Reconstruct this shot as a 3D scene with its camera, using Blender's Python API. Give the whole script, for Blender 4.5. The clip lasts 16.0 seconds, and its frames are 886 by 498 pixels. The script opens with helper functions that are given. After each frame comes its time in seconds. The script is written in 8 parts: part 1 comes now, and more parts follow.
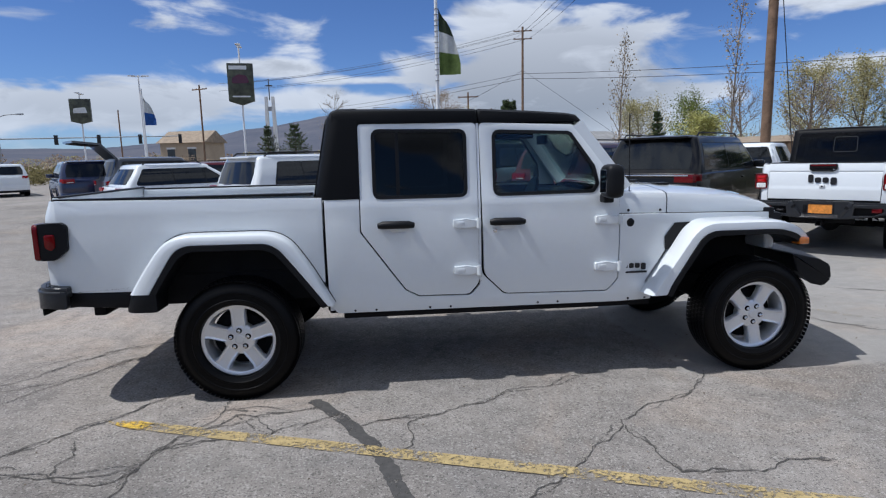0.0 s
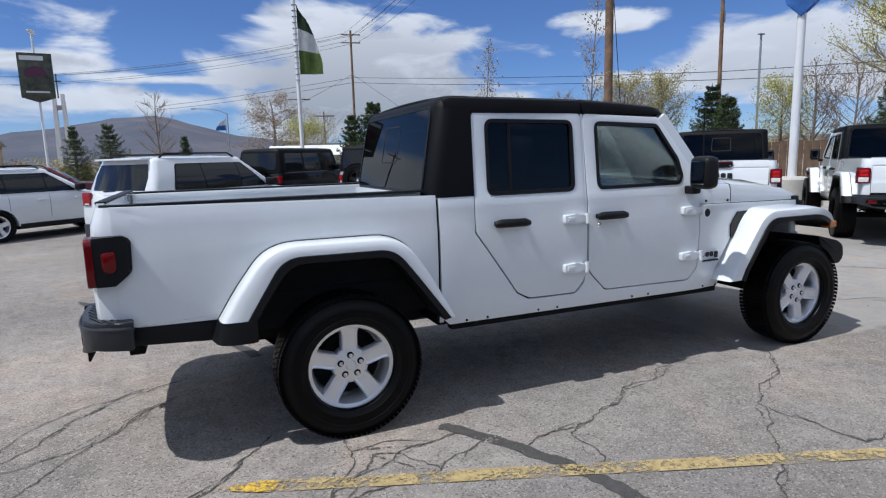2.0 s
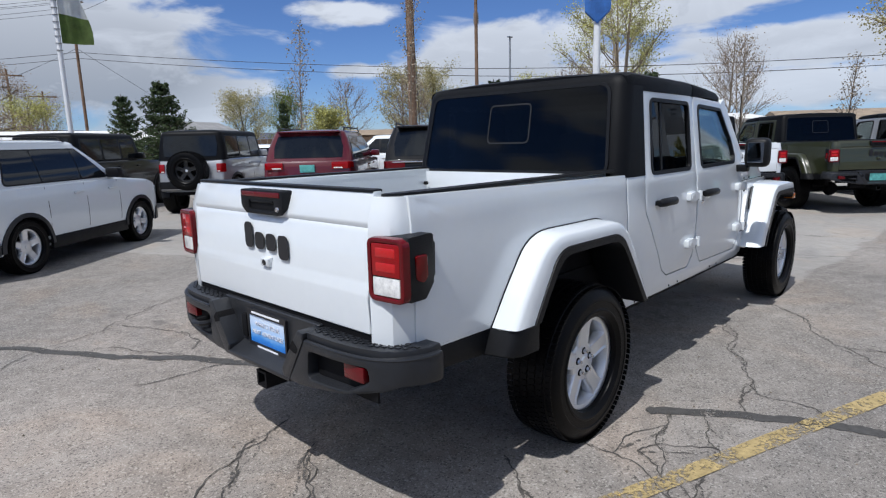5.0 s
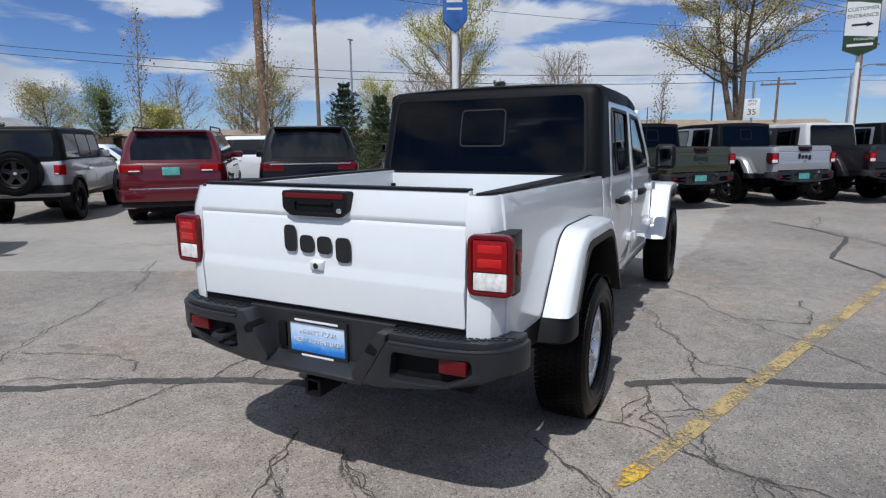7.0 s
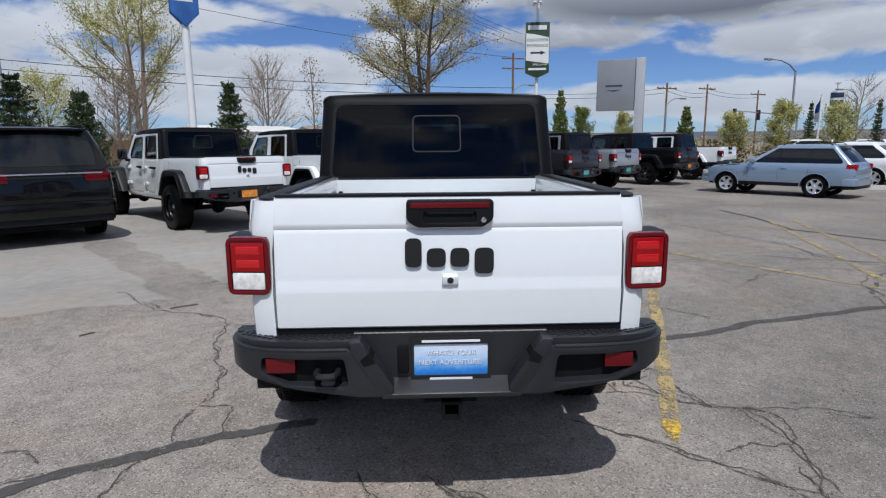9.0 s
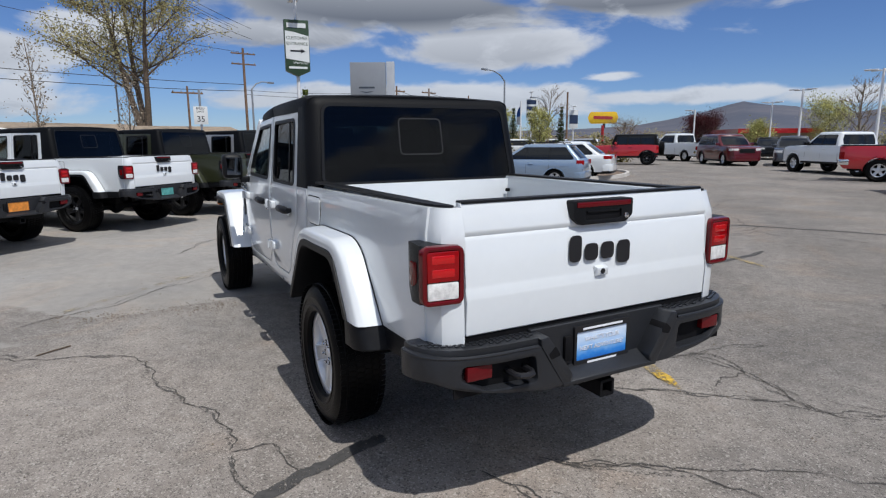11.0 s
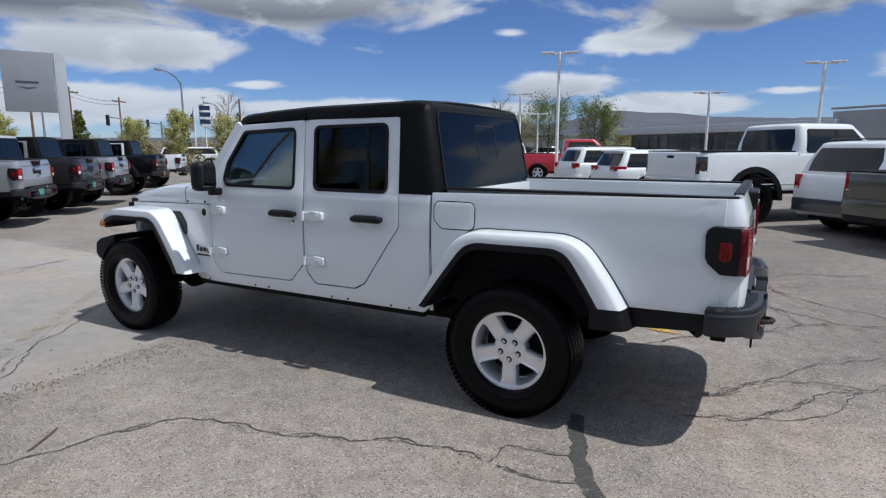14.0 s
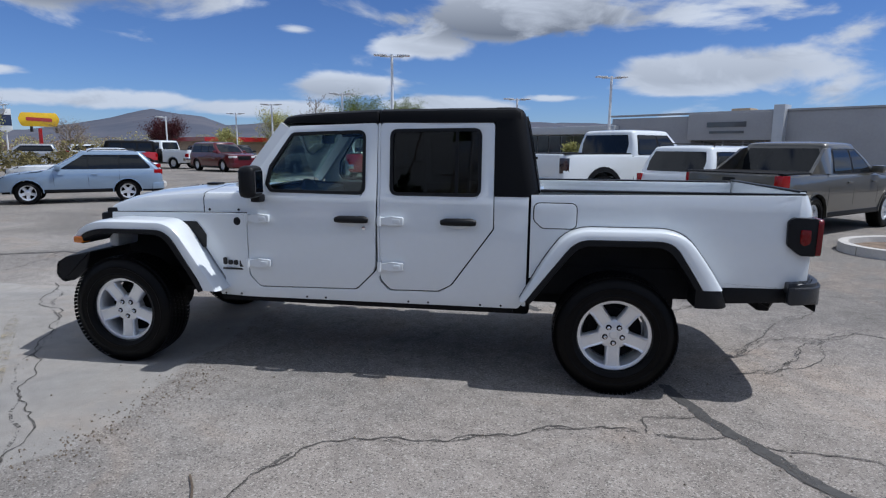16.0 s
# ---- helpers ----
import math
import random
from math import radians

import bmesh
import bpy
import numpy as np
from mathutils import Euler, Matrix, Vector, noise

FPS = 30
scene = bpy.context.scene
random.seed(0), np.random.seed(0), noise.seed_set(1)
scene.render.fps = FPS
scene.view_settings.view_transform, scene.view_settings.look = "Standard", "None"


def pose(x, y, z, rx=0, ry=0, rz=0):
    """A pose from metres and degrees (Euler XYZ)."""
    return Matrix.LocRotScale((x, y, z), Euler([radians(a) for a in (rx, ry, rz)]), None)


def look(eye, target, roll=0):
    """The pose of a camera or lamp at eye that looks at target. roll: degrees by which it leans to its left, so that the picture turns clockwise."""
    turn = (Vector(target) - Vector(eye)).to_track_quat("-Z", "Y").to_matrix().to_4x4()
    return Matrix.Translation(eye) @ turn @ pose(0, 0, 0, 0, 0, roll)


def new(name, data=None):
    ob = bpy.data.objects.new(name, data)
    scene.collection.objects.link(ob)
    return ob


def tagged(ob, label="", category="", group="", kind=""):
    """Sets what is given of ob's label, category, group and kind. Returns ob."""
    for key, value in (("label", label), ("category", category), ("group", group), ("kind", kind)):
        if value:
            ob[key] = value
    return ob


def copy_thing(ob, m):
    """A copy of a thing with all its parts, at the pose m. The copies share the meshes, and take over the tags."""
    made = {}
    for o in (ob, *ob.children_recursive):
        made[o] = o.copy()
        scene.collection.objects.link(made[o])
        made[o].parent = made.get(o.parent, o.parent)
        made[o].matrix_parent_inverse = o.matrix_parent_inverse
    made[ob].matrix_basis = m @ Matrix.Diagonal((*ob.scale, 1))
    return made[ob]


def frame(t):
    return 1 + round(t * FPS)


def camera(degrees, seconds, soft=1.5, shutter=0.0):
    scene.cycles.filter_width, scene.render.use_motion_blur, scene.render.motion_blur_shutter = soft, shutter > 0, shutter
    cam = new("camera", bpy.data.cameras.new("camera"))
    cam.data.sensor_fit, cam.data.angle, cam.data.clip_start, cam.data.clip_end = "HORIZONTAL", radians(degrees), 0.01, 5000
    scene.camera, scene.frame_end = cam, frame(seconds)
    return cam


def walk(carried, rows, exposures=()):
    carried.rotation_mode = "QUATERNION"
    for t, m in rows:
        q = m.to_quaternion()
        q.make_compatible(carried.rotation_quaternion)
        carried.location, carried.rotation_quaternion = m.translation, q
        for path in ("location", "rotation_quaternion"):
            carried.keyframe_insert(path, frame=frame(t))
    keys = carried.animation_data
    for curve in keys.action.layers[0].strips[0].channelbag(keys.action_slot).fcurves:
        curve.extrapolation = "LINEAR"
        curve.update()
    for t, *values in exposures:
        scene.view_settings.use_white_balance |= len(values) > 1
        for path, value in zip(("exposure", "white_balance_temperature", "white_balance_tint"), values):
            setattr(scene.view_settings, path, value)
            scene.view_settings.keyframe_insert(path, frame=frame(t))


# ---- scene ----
cam = camera(74.1, 16.0, 1.2)
PATH = [
    (0, (0.974, -4.627, 1.52), (1.159, -2.66, 1.21), -1.3),
    (0.5, (0.583, -4.493, 1.483), (0.894, -2.539, 1.188), -1.3),
    (1, (0.151, -4.335, 1.485), (0.608, -2.412, 1.177), -1.3),
    (1.5, (-0.311, -4.177, 1.493), (0.297, -2.297, 1.186), -1.4),
    (2, (-0.694, -3.887, 1.49), (0.065, -2.063, 1.181), -1.6),
    (2.5, (-1.104, -3.637, 1.479), (-0.201, -1.883, 1.15), -1.8),
    (3, (-1.453, -3.346, 1.456), (-0.415, -1.668, 1.127), -1.9),
    (3.2, (-1.594, -3.197, 1.458), (-0.504, -1.554, 1.118), -1.8),
    (5.3, (-2.529, -2.221, 1.498), (-1.058, -0.917, 1.131), -1.2),
    (5.5, (-2.543, -2.201, 1.503), (-1.044, -0.929, 1.132), -1.0),
    (6, (-2.6, -2.124, 1.5), (-1.026, -0.947, 1.129), -0.9),
    (6.5, (-2.861, -1.893, 1.504), (-1.209, -0.828, 1.136), -0.6),
    (7, (-3.094, -1.574, 1.5), (-1.345, -0.674, 1.137), -0.6),
    (7.5, (-3.246, -1.166, 1.511), (-1.402, -0.477, 1.158), -0.5),
    (7.7, (-3.291, -0.996, 1.501), (-1.414, -0.402, 1.149), -0.6),
    (8, (-3.408, -0.741, 1.522), (-1.49, -0.295, 1.173), -0.4),
    (8.5, (-3.432, -0.323, 1.508), (-1.472, -0.137, 1.156), -0.4),
    (9, (-3.426, 0.112, 1.515), (-1.46, 0.038, 1.161), -0.4),
    (9.5, (-3.462, 0.569, 1.539), (-1.522, 0.25, 1.174), -0.4),
    (10, (-3.323, 0.973, 1.525), (-1.433, 0.427, 1.165), -0.3),
    (10.2, (-3.274, 1.124, 1.532), (-1.411, 0.494, 1.171), -0.4),
    (12.3, (-2.466, 2.89, 1.558), (-1.026, 1.55, 1.197), 0.1),
    (12.5, (-2.336, 3.028, 1.541), (-0.947, 1.635, 1.18), 0.1),
    (13, (-1.981, 3.333, 1.551), (-0.729, 1.813, 1.203), 0.0),
    (13.5, (-1.648, 3.704, 1.568), (-0.546, 2.073, 1.216), -0.1),
    (14, (-1.238, 3.912, 1.549), (-0.286, 2.186, 1.208), -0.1),
    (14.5, (-0.809, 4.173, 1.565), (-0.026, 2.368, 1.209), -0.1),
    (15, (-0.395, 4.412, 1.579), (0.23, 2.544, 1.23), 0.1),
    (15.5, (0.067, 4.485, 1.581), (0.529, 2.569, 1.241), 0.2),
    (16, (0.525, 4.658, 1.578), (0.833, 2.712, 1.237), 0.4),
]
walk(cam, [(t, look(e, g, r)) for t, e, g, r in PATH], exposures=[(0.0, 0.08, 5950, 10), (3.0, 0.17, 6040, 10), (6.0, 0.06, 6080, 10), (7.5, 0.0, 6120, 10), (10.0, -0.05, 6170, 10), (12.5, 0.03, 6330, 10), (14.5, 0.07, 6080, 10), (16.0, -0.03, 5850, 10)])

# ---- world, sun, exposure ----
SUN_DIR = Vector((-0.555, -0.05, 1.0)).normalized()   # towards the sun
SUN_EL = math.asin(SUN_DIR.z)
SUN_AZ = math.atan2(SUN_DIR.y, SUN_DIR.x)


class Nodes:
    """Short ways to add shader nodes to one tree."""

    def __init__(self, tree):
        self.t = tree
        tree.nodes.clear()

    def add(self, kind, ins=None, **props):
        n = self.t.nodes.new(kind)
        for k, v in props.items():
            if k == "operation":
                n.operation = v
            elif k == "use_clamp":
                n.use_clamp = v
            elif k == "noise_dimensions":
                n.noise_dimensions = v
            elif k == "interpolation_type":
                n.interpolation_type = v
            elif k == "data_type":
                n.data_type = v
            elif k == "blend_type":
                n.blend_type = v
            elif k == "feature":
                n.feature = v
            elif k == "sky":
                n.sky_type, n.sun_disc, n.sun_elevation, n.sun_rotation = v[:4]
                n.altitude, n.air_density, n.dust_density, n.ozone_density = v[4:]
        for k, v in (ins or {}).items():
            s = n.inputs[k]
            if isinstance(v, bpy.types.NodeSocket):
                self.t.links.new(v, s)
            else:
                s.default_value = v
        return n

    def math(self, op, a, b=0.0, c=0.0, clamp=False):
        return self.add("ShaderNodeMath", {0: a, 1: b, 2: c}, operation=op, use_clamp=clamp).outputs[0]

    def vec(self, op, a, b=(0, 0, 0)):
        n = self.add("ShaderNodeVectorMath", {0: a, 1: b}, operation=op)
        return n.outputs["Value"] if op in ("DOT_PRODUCT", "LENGTH", "DISTANCE") else n.outputs[0]

    def noise(self, vec, scale, detail=4.0, rough=0.55, dist=0.0, dims="3D"):
        n = self.add("ShaderNodeTexNoise", {"Scale": scale, "Detail": detail, "Roughness": rough, "Distortion": dist}, noise_dimensions=dims)
        self.t.links.new(vec, n.inputs["Vector"])
        return n.outputs["Fac"]

    def ramp(self, fac, *stops):
        n = self.add("ShaderNodeValToRGB", {"Fac": fac})
        e = n.color_ramp.elements
        while len(e) < len(stops):
            e.new(0.5)
        for el, (p, c) in zip(e, stops):
            el.position = p
            el.color = (*c, 1) if len(c) == 3 else c
        return n.outputs["Color"]

    def step(self, v, lo, hi):
        return self.add("ShaderNodeMapRange", {"Value": v, "From Min": lo, "From Max": hi}, interpolation_type="SMOOTHSTEP").outputs["Result"]

    def mix(self, fac, a, b, blend="MIX"):
        n = self.add("ShaderNodeMix", None, data_type="RGBA", blend_type=blend)
        for idx, v in ((0, fac), (6, a), (7, b)):
            s = n.inputs[idx]
            if isinstance(v, bpy.types.NodeSocket):
                self.t.links.new(v, s)
            elif idx:
                s.default_value = (*v, 1) if len(v) == 3 else v
            else:
                s.default_value = v
        return n.outputs[2]


def make_world():
    w = bpy.data.worlds.new("sky")
    scene.world = w
    w.use_nodes = True
    g = Nodes(w.node_tree)
    d = g.add("ShaderNodeTexCoord").outputs["Generated"]
    sky = g.add("ShaderNodeTexSky", sky=("NISHITA", False, SUN_EL, math.pi / 2 - SUN_AZ, 1350.0, 1.0, 0.15, 3.0)).outputs[0]
    sep = g.add("ShaderNodeSeparateXYZ", {0: d})
    x, y, z = sep.outputs
    az = g.math("MULTIPLY", g.math("ARCTAN2", y, x), 57.29578)
    el = g.math("MULTIPLY", g.math("ARCSINE", z), 57.29578)
    # flat-lying cloud pattern: stretched in azimuth, finer towards the horizon
    rad = g.math("RADIANS", az)
    p = g.add("ShaderNodeCombineXYZ", {0: g.math("MULTIPLY", g.math("COSINE", rad), 5.16), 1: g.math("MULTIPLY", g.math("SINE", rad), 5.16), 2: g.math("MULTIPLY", el, 0.24)}).outputs[0]
    up = g.vec("ADD", p, (0.05, 0.0, 0.22))
    big = g.math("MULTIPLY_ADD", g.noise(p, 1.05, 10.0, 0.54, 0.4), 1.15, -0.075)
    shade = g.noise(up, 1.5, 7.0, 0.58, 0.5)

    # each bank: azimuth, elevation, half widths, weight, and how grey its underside is
    banks, grey = None, None
    for a, e, ra, re, wt, gr in ((74, 7.2, 18, 7.2, .60, .75), (80, 5.6, 10, 3.4, .52, .65), (112, 4.9, 15, 2.9, .50, .45), (101, 8.3, 6, 1.1, .42, 0), (93, 5.2, 11, 1.7, .48, .2),
                                 (90, 7.2, 9, .6, .36, 0), (50, 6.6, 4, .8, .34, 0), (52, 11.5, 6, 1.2, .30, 0), (38, 7.4, 12, 4.2, .50, .40), (20, 10.4, 14, 2.2, .46, .25), (14, 7.0, 15, 2.4, .50, .40),
                                 (28, 5.0, 18, 2.4, .50, .3), (16, 3.4, 22, 2.4, .54, .2), (5, 12.8, 12, 2.2, .48, .4), (0, 9.2, 8, 1.6, .44, .2), (-24, 12.7, 24, 4.0, .60, 1.0), (-46, 13.0, 20, 3.4, .58, .95), (-14, 9.4, 12, 2.0, .50, .7),
                                 (-33, 8.3, 12, 2.4, .55, .5), (-24, 3.7, 27, 2.1, .56, .35), (-71, 5.4, 6.6, 1.4, .53, .55), (-63, 3.4, 10, 1.1, .46, .2), (-83, 3.8, 10, 1.3, .48, .2),
                                 (-50, 3.7, 16, 1.0, .44, .1), (-67.5, 10.3, 3, .8, .40, .1), (-44, 5.6, 3, .6, .32, 0), (-88, 11.8, 17, 3.4, .53, .95), (-80, 9.4, 6, 1.5, .46, .3), (-104, 6.8, 12, 2.4, .56, .45), (-91, 4.6, 5, .6, .42, 0),
                                 # rings at 33 and 78 degrees: unseen cloud, added for stronger, whiter fill light
                                 (160, 12, 60, 16, .16, .5), (-150, 14, 50, 18, .18, .5), (0, 33, 420, 15, .50, 0), (0, 78, 420, 40, .26, .2)):
        v = g.math("DIVIDE", g.math("SUBTRACT", el, e), re)
        u = g.math("DIVIDE", g.math("SUBTRACT", az, a), ra)
        inside = g.math("SUBTRACT", 1.0, g.math("SQRT", g.math("ADD", g.math("MULTIPLY", u, u), g.math("MULTIPLY", v, v))))
        b = g.math("MULTIPLY", inside, wt)
        banks = b if banks is None else g.math("MAXIMUM", banks, b)
        if gr:
            k = g.math("MULTIPLY", g.math("MULTIPLY_ADD", inside, 1.9, 0.0, True), g.math("MULTIPLY_ADD", v, -0.55, 0.75))
            k = g.math("MULTIPLY", k, gr)
            grey = k if grey is None else g.math("MAXIMUM", grey, k)
    dens = g.math("ADD", big, g.math("MAXIMUM", banks, -0.30))
    cover = g.step(dens, 0.53, 0.72)
    haze = g.step(el, 9.0, -1.0)
    dark = g.math("MULTIPLY", grey, g.math("MULTIPLY_ADD", shade, 3.6, -0.75, True), 0.0, True)
    dark = g.math("MAXIMUM", dark, g.math("MULTIPLY", g.step(shade, 0.46, 0.72), 0.42))
    cloud = g.mix(dark, (0.675, 0.70, 0.745), (0.16, 0.177, 0.21))
    cloud = g.mix(g.math("MULTIPLY", haze, 0.30), cloud, (0.42, 0.50, 0.61))
    sky_s = g.mix(1.0, sky, (0.0525, 0.0635, 0.0865), "MULTIPLY")
    col = g.mix(g.math("MULTIPLY", cover, 0.96), sky_s, cloud)
    bg = g.add("ShaderNodeBackground", {"Color": col, "Strength": 1.0}).outputs[0]
    g.add("ShaderNodeOutputWorld", {"Surface": bg})


make_world()
sun = bpy.data.lights.new("sun", "SUN")
sun.energy, sun.angle, sun.color = 3.85, radians(0.53), (1.0, 0.955, 0.89)
sun_ob = new("sun", sun)
sun_ob.matrix_world = look(SUN_DIR * 60, (0, 0, 0))


# ---- materials ----
def mat(name, color, rough=0.5, metal=0.0, vary=0.06, scale=6.0, bump=0.0, bump_scale=200.0, coat=0.0, spec=0.5, var_rough=0.0):
    """Plain procedural surface: base colour with two scales of variation, optional fine relief."""
    m = bpy.data.materials.new(name)
    m.use_nodes = True
    g = Nodes(m.node_tree)
    pos = g.add("ShaderNodeTexCoord").outputs["Object"]
    n1 = g.noise(pos, scale, 3.0)
    n2 = g.noise(pos, scale * 14, 2.0)
    f = g.math("ADD", g.math("MULTIPLY", n1, 0.65), g.math("MULTIPLY", n2, 0.35))
    lo = tuple(c * (1 - vary * 1.6) for c in color)
    hi = tuple(min(1, c * (1 + vary * 1.6)) for c in color)
    col = g.ramp(f, (0.3, lo), (0.7, hi))
    r = rough
    if var_rough:
        r = g.math("ADD", rough - var_rough / 2, g.math("MULTIPLY", n1, var_rough))
    ins = {"Base Color": col, "Roughness": r, "Metallic": metal, "Coat Weight": coat, "Coat Roughness": 0.03, "Specular IOR Level": spec}
    if bump:
        b = g.add("ShaderNodeBump", {"Strength": 1.0, "Distance": bump, "Height": g.noise(pos, bump_scale, 2.0)})
        ins["Normal"] = b.outputs[0]
    s = g.add("ShaderNodeBsdfPrincipled", ins).outputs[0]
    g.add("ShaderNodeOutputMaterial", {"Surface": s})
    return m


def glass(name, tint, amount, rough=0.0):
    """Window glass: a clear tinted pane with a mirror-like film whose gloss follows Fresnel."""
    m = bpy.data.materials.new(name)
    m.use_nodes = True
    g = Nodes(m.node_tree)
    t = g.add("ShaderNodeBsdfTransparent", {"Color": (*tint, 1)}).outputs[0]
    r = g.add("ShaderNodeBsdfGlossy", {"Color": (1, 1, 1, 1), "Roughness": rough}).outputs[0]
    f = g.add("ShaderNodeFresnel", {"IOR": 1.5}).outputs[0]
    f = g.math("MULTIPLY", f, amount)
    g.add("ShaderNodeOutputMaterial", {"Surface": g.add("ShaderNodeMixShader", {0: f, 1: t, 2: r}).outputs[0]})
    return m


def paint(name, color, metal=0.0, rough=0.28, spec=0.5, coat=1.0):
    return mat(name, color, rough=rough, metal=metal, vary=0.015, scale=1.5, coat=coat, spec=spec)


M = {}
M["white"] = paint("white_paint", (0.70, 0.735, 0.755), rough=0.3)
M["black_plastic"] = mat("black_plastic", (0.007, 0.0075, 0.009), rough=0.45, spec=0.22, vary=0.2, scale=5, bump=0.0004, bump_scale=900)
M["bumper"] = mat("charcoal_bumper_plastic", (0.016, 0.0175, 0.021), rough=0.36, spec=0.5, vary=0.12, scale=5, bump=0.0004, bump_scale=800)
M["hardtop"] = mat("hardtop_black", (0.004, 0.0045, 0.0058), spec=0.12, rough=0.5, vary=0.12, scale=4, bump=0.0005, bump_scale=700)
M["rubber"] = mat("tyre_rubber", (0.003, 0.003, 0.0034), rough=0.38, spec=0.12, vary=0.3, scale=8, bump=0.0006, bump_scale=260)
M["alloy"] = mat("silver_alloy", (0.80, 0.82, 0.85), rough=0.32, metal=0.72, vary=0.03, scale=9)
M["dark_metal"] = mat("dark_metal", (0.006, 0.006, 0.007), rough=0.65, spec=0.15, vary=0.3, scale=7)
M["steel"] = mat("brake_steel", (0.30, 0.30, 0.31), rough=0.4, metal=0.9, vary=0.15, scale=20)
M["slider_trim"] = mat("satin_window_trim", (0.008, 0.008, 0.009), rough=0.6, vary=0.1)
# mirror colour lowered to imitate the dark scene it reflects
M["mirror"] = mat("darkened_mirror", (0.16, 0.17, 0.19), rough=0.04, metal=1.0, vary=0.02)
M["chrome"] = mat("chrome", (0.8, 0.8, 0.82), rough=0.1, metal=1.0, vary=0.02)
M["tint"] = glass("tinted_glass", (0.15, 0.165, 0.175), 0.52)
M["clear"] = glass("window_glass", (0.76, 0.84, 0.81), 0.9)
M["seat"] = mat("seat_cloth", (0.03, 0.03, 0.033), rough=0.9, vary=0.3, scale=20, bump=0.001, bump_scale=300)
M["red_lens"] = mat("red_lens", (0.27, 0.002, 0.004), rough=0.15, vary=0.06, scale=30, coat=0.4, spec=0.2)
M["dark_red"] = mat("dark_red_bezel", (0.115, 0.002, 0.005), rough=0.2, vary=0.1, coat=0.4, spec=0.2)
M["side_lens"] = mat("dark_side_lens", (0.14, 0.002, 0.003), rough=0.15, vary=0.06, scale=30, coat=0.4, spec=0.2)
M["white_lens"] = mat("white_lens", (0.74, 0.74, 0.72), rough=0.15, vary=0.22, scale=40, coat=1.0)
M["amber"] = mat("amber_lens", (0.55, 0.16, 0.02), rough=0.15, vary=0.15, scale=20, coat=1.0)
M["decal"] = mat("black_decal", (0.012, 0.012, 0.014), rough=0.4, vary=0.1)
M["yellow_paint"] = None
M["wood_pole"] = mat("weathered_pole_wood", (0.17, 0.105, 0.065), rough=0.85, vary=0.35, scale=3, bump=0.004, bump_scale=30)
M["white_pole"] = mat("white_pole_paint", (0.72, 0.73, 0.74), rough=0.45, vary=0.05, scale=2)
M["grey_pole"] = mat("galvanised_steel", (0.32, 0.34, 0.36), rough=0.5, metal=0.6, vary=0.12, scale=4)
M["wire"] = mat("cable_black", (0.03, 0.03, 0.03), rough=0.7)
M["concrete"] = mat("kerb_concrete", (0.48, 0.46, 0.43), rough=0.85, vary=0.12, scale=3, bump=0.002, bump_scale=60)
M["bark"] = mat("tree_bark", (0.12, 0.09, 0.065), rough=0.9, vary=0.35, scale=8, bump=0.006, bump_scale=30)
M["pale_bark"] = mat("pale_bark", (0.20, 0.16, 0.12), rough=0.9, vary=0.3, scale=8, bump=0.004, bump_scale=30)


def leaf_mat(name, color, vary=0.35, trans=0.35):
    m = bpy.data.materials.new(name)
    m.use_nodes = True
    g = Nodes(m.node_tree)
    r = g.add("ShaderNodeNewGeometry").outputs["Random Per Island"]
    lo = tuple(c * (1 - vary) for c in color)
    hi = tuple(c * (1 + vary) for c in color)
    col = g.ramp(r, (0.0, lo), (1.0, hi))
    a = g.add("ShaderNodeBsdfDiffuse", {"Color": col}).outputs[0]
    b = g.add("ShaderNodeBsdfTranslucent", {"Color": col}).outputs[0]
    g.add("ShaderNodeOutputMaterial", {"Surface": g.add("ShaderNodeMixShader", {0: trans, 1: a, 2: b}).outputs[0]})
    return m


M["leaf_spring"] = leaf_mat("spring_leaves", (0.44, 0.43, 0.17))
M["leaf_olive"] = leaf_mat("olive_leaves", (0.40, 0.365, 0.19))
M["leaf_green"] = leaf_mat("green_leaves", (0.17, 0.205, 0.065))
M["leaf_pine"] = leaf_mat("pine_needles", (0.075, 0.10, 0.052), vary=0.45, trans=0.25)
M["leaf_hedge"] = leaf_mat("olive_brown_hedge", (0.20, 0.175, 0.085), vary=0.5)
M["leaf_pale"] = leaf_mat("pale_buds", (0.36, 0.31, 0.24))
M["leaf_red"] = leaf_mat("dark_red_leaves", (0.07, 0.025, 0.028))
M["leaf_brown"] = leaf_mat("dry_brown_twigs", (0.30, 0.235, 0.175))


# ---- mesh helpers ----
def finish(bm, name, material, parent=None, label="", angle=32.0, smooth=True):
    """Links a bmesh as one mesh object under a parent."""
    me = bpy.data.meshes.new(name)
    bmesh.ops.recalc_face_normals(bm, faces=bm.faces[:])
    bm.to_mesh(me)
    bm.free()
    if smooth:
        me.polygons.foreach_set("use_smooth", [True] * len(me.polygons))
        me.set_sharp_from_angle(angle=radians(angle))
    me.materials.append(material)
    ob = new(name, me)
    if parent is not None:
        ob.parent = parent
    if label:
        ob["label"] = label
    return ob


def part(name, bm, material, parent, label="", angle=32.0):
    return finish(bm, name, material, parent, label, angle)


def thing(name, label, category, m=None, group="", kind=""):
    """An empty at the base of a thing, to which its parts belong."""
    ob = new(name)
    ob.empty_display_size = 0.2
    if m is not None:
        ob.matrix_world = m
    return tagged(ob, label, category, group, kind)


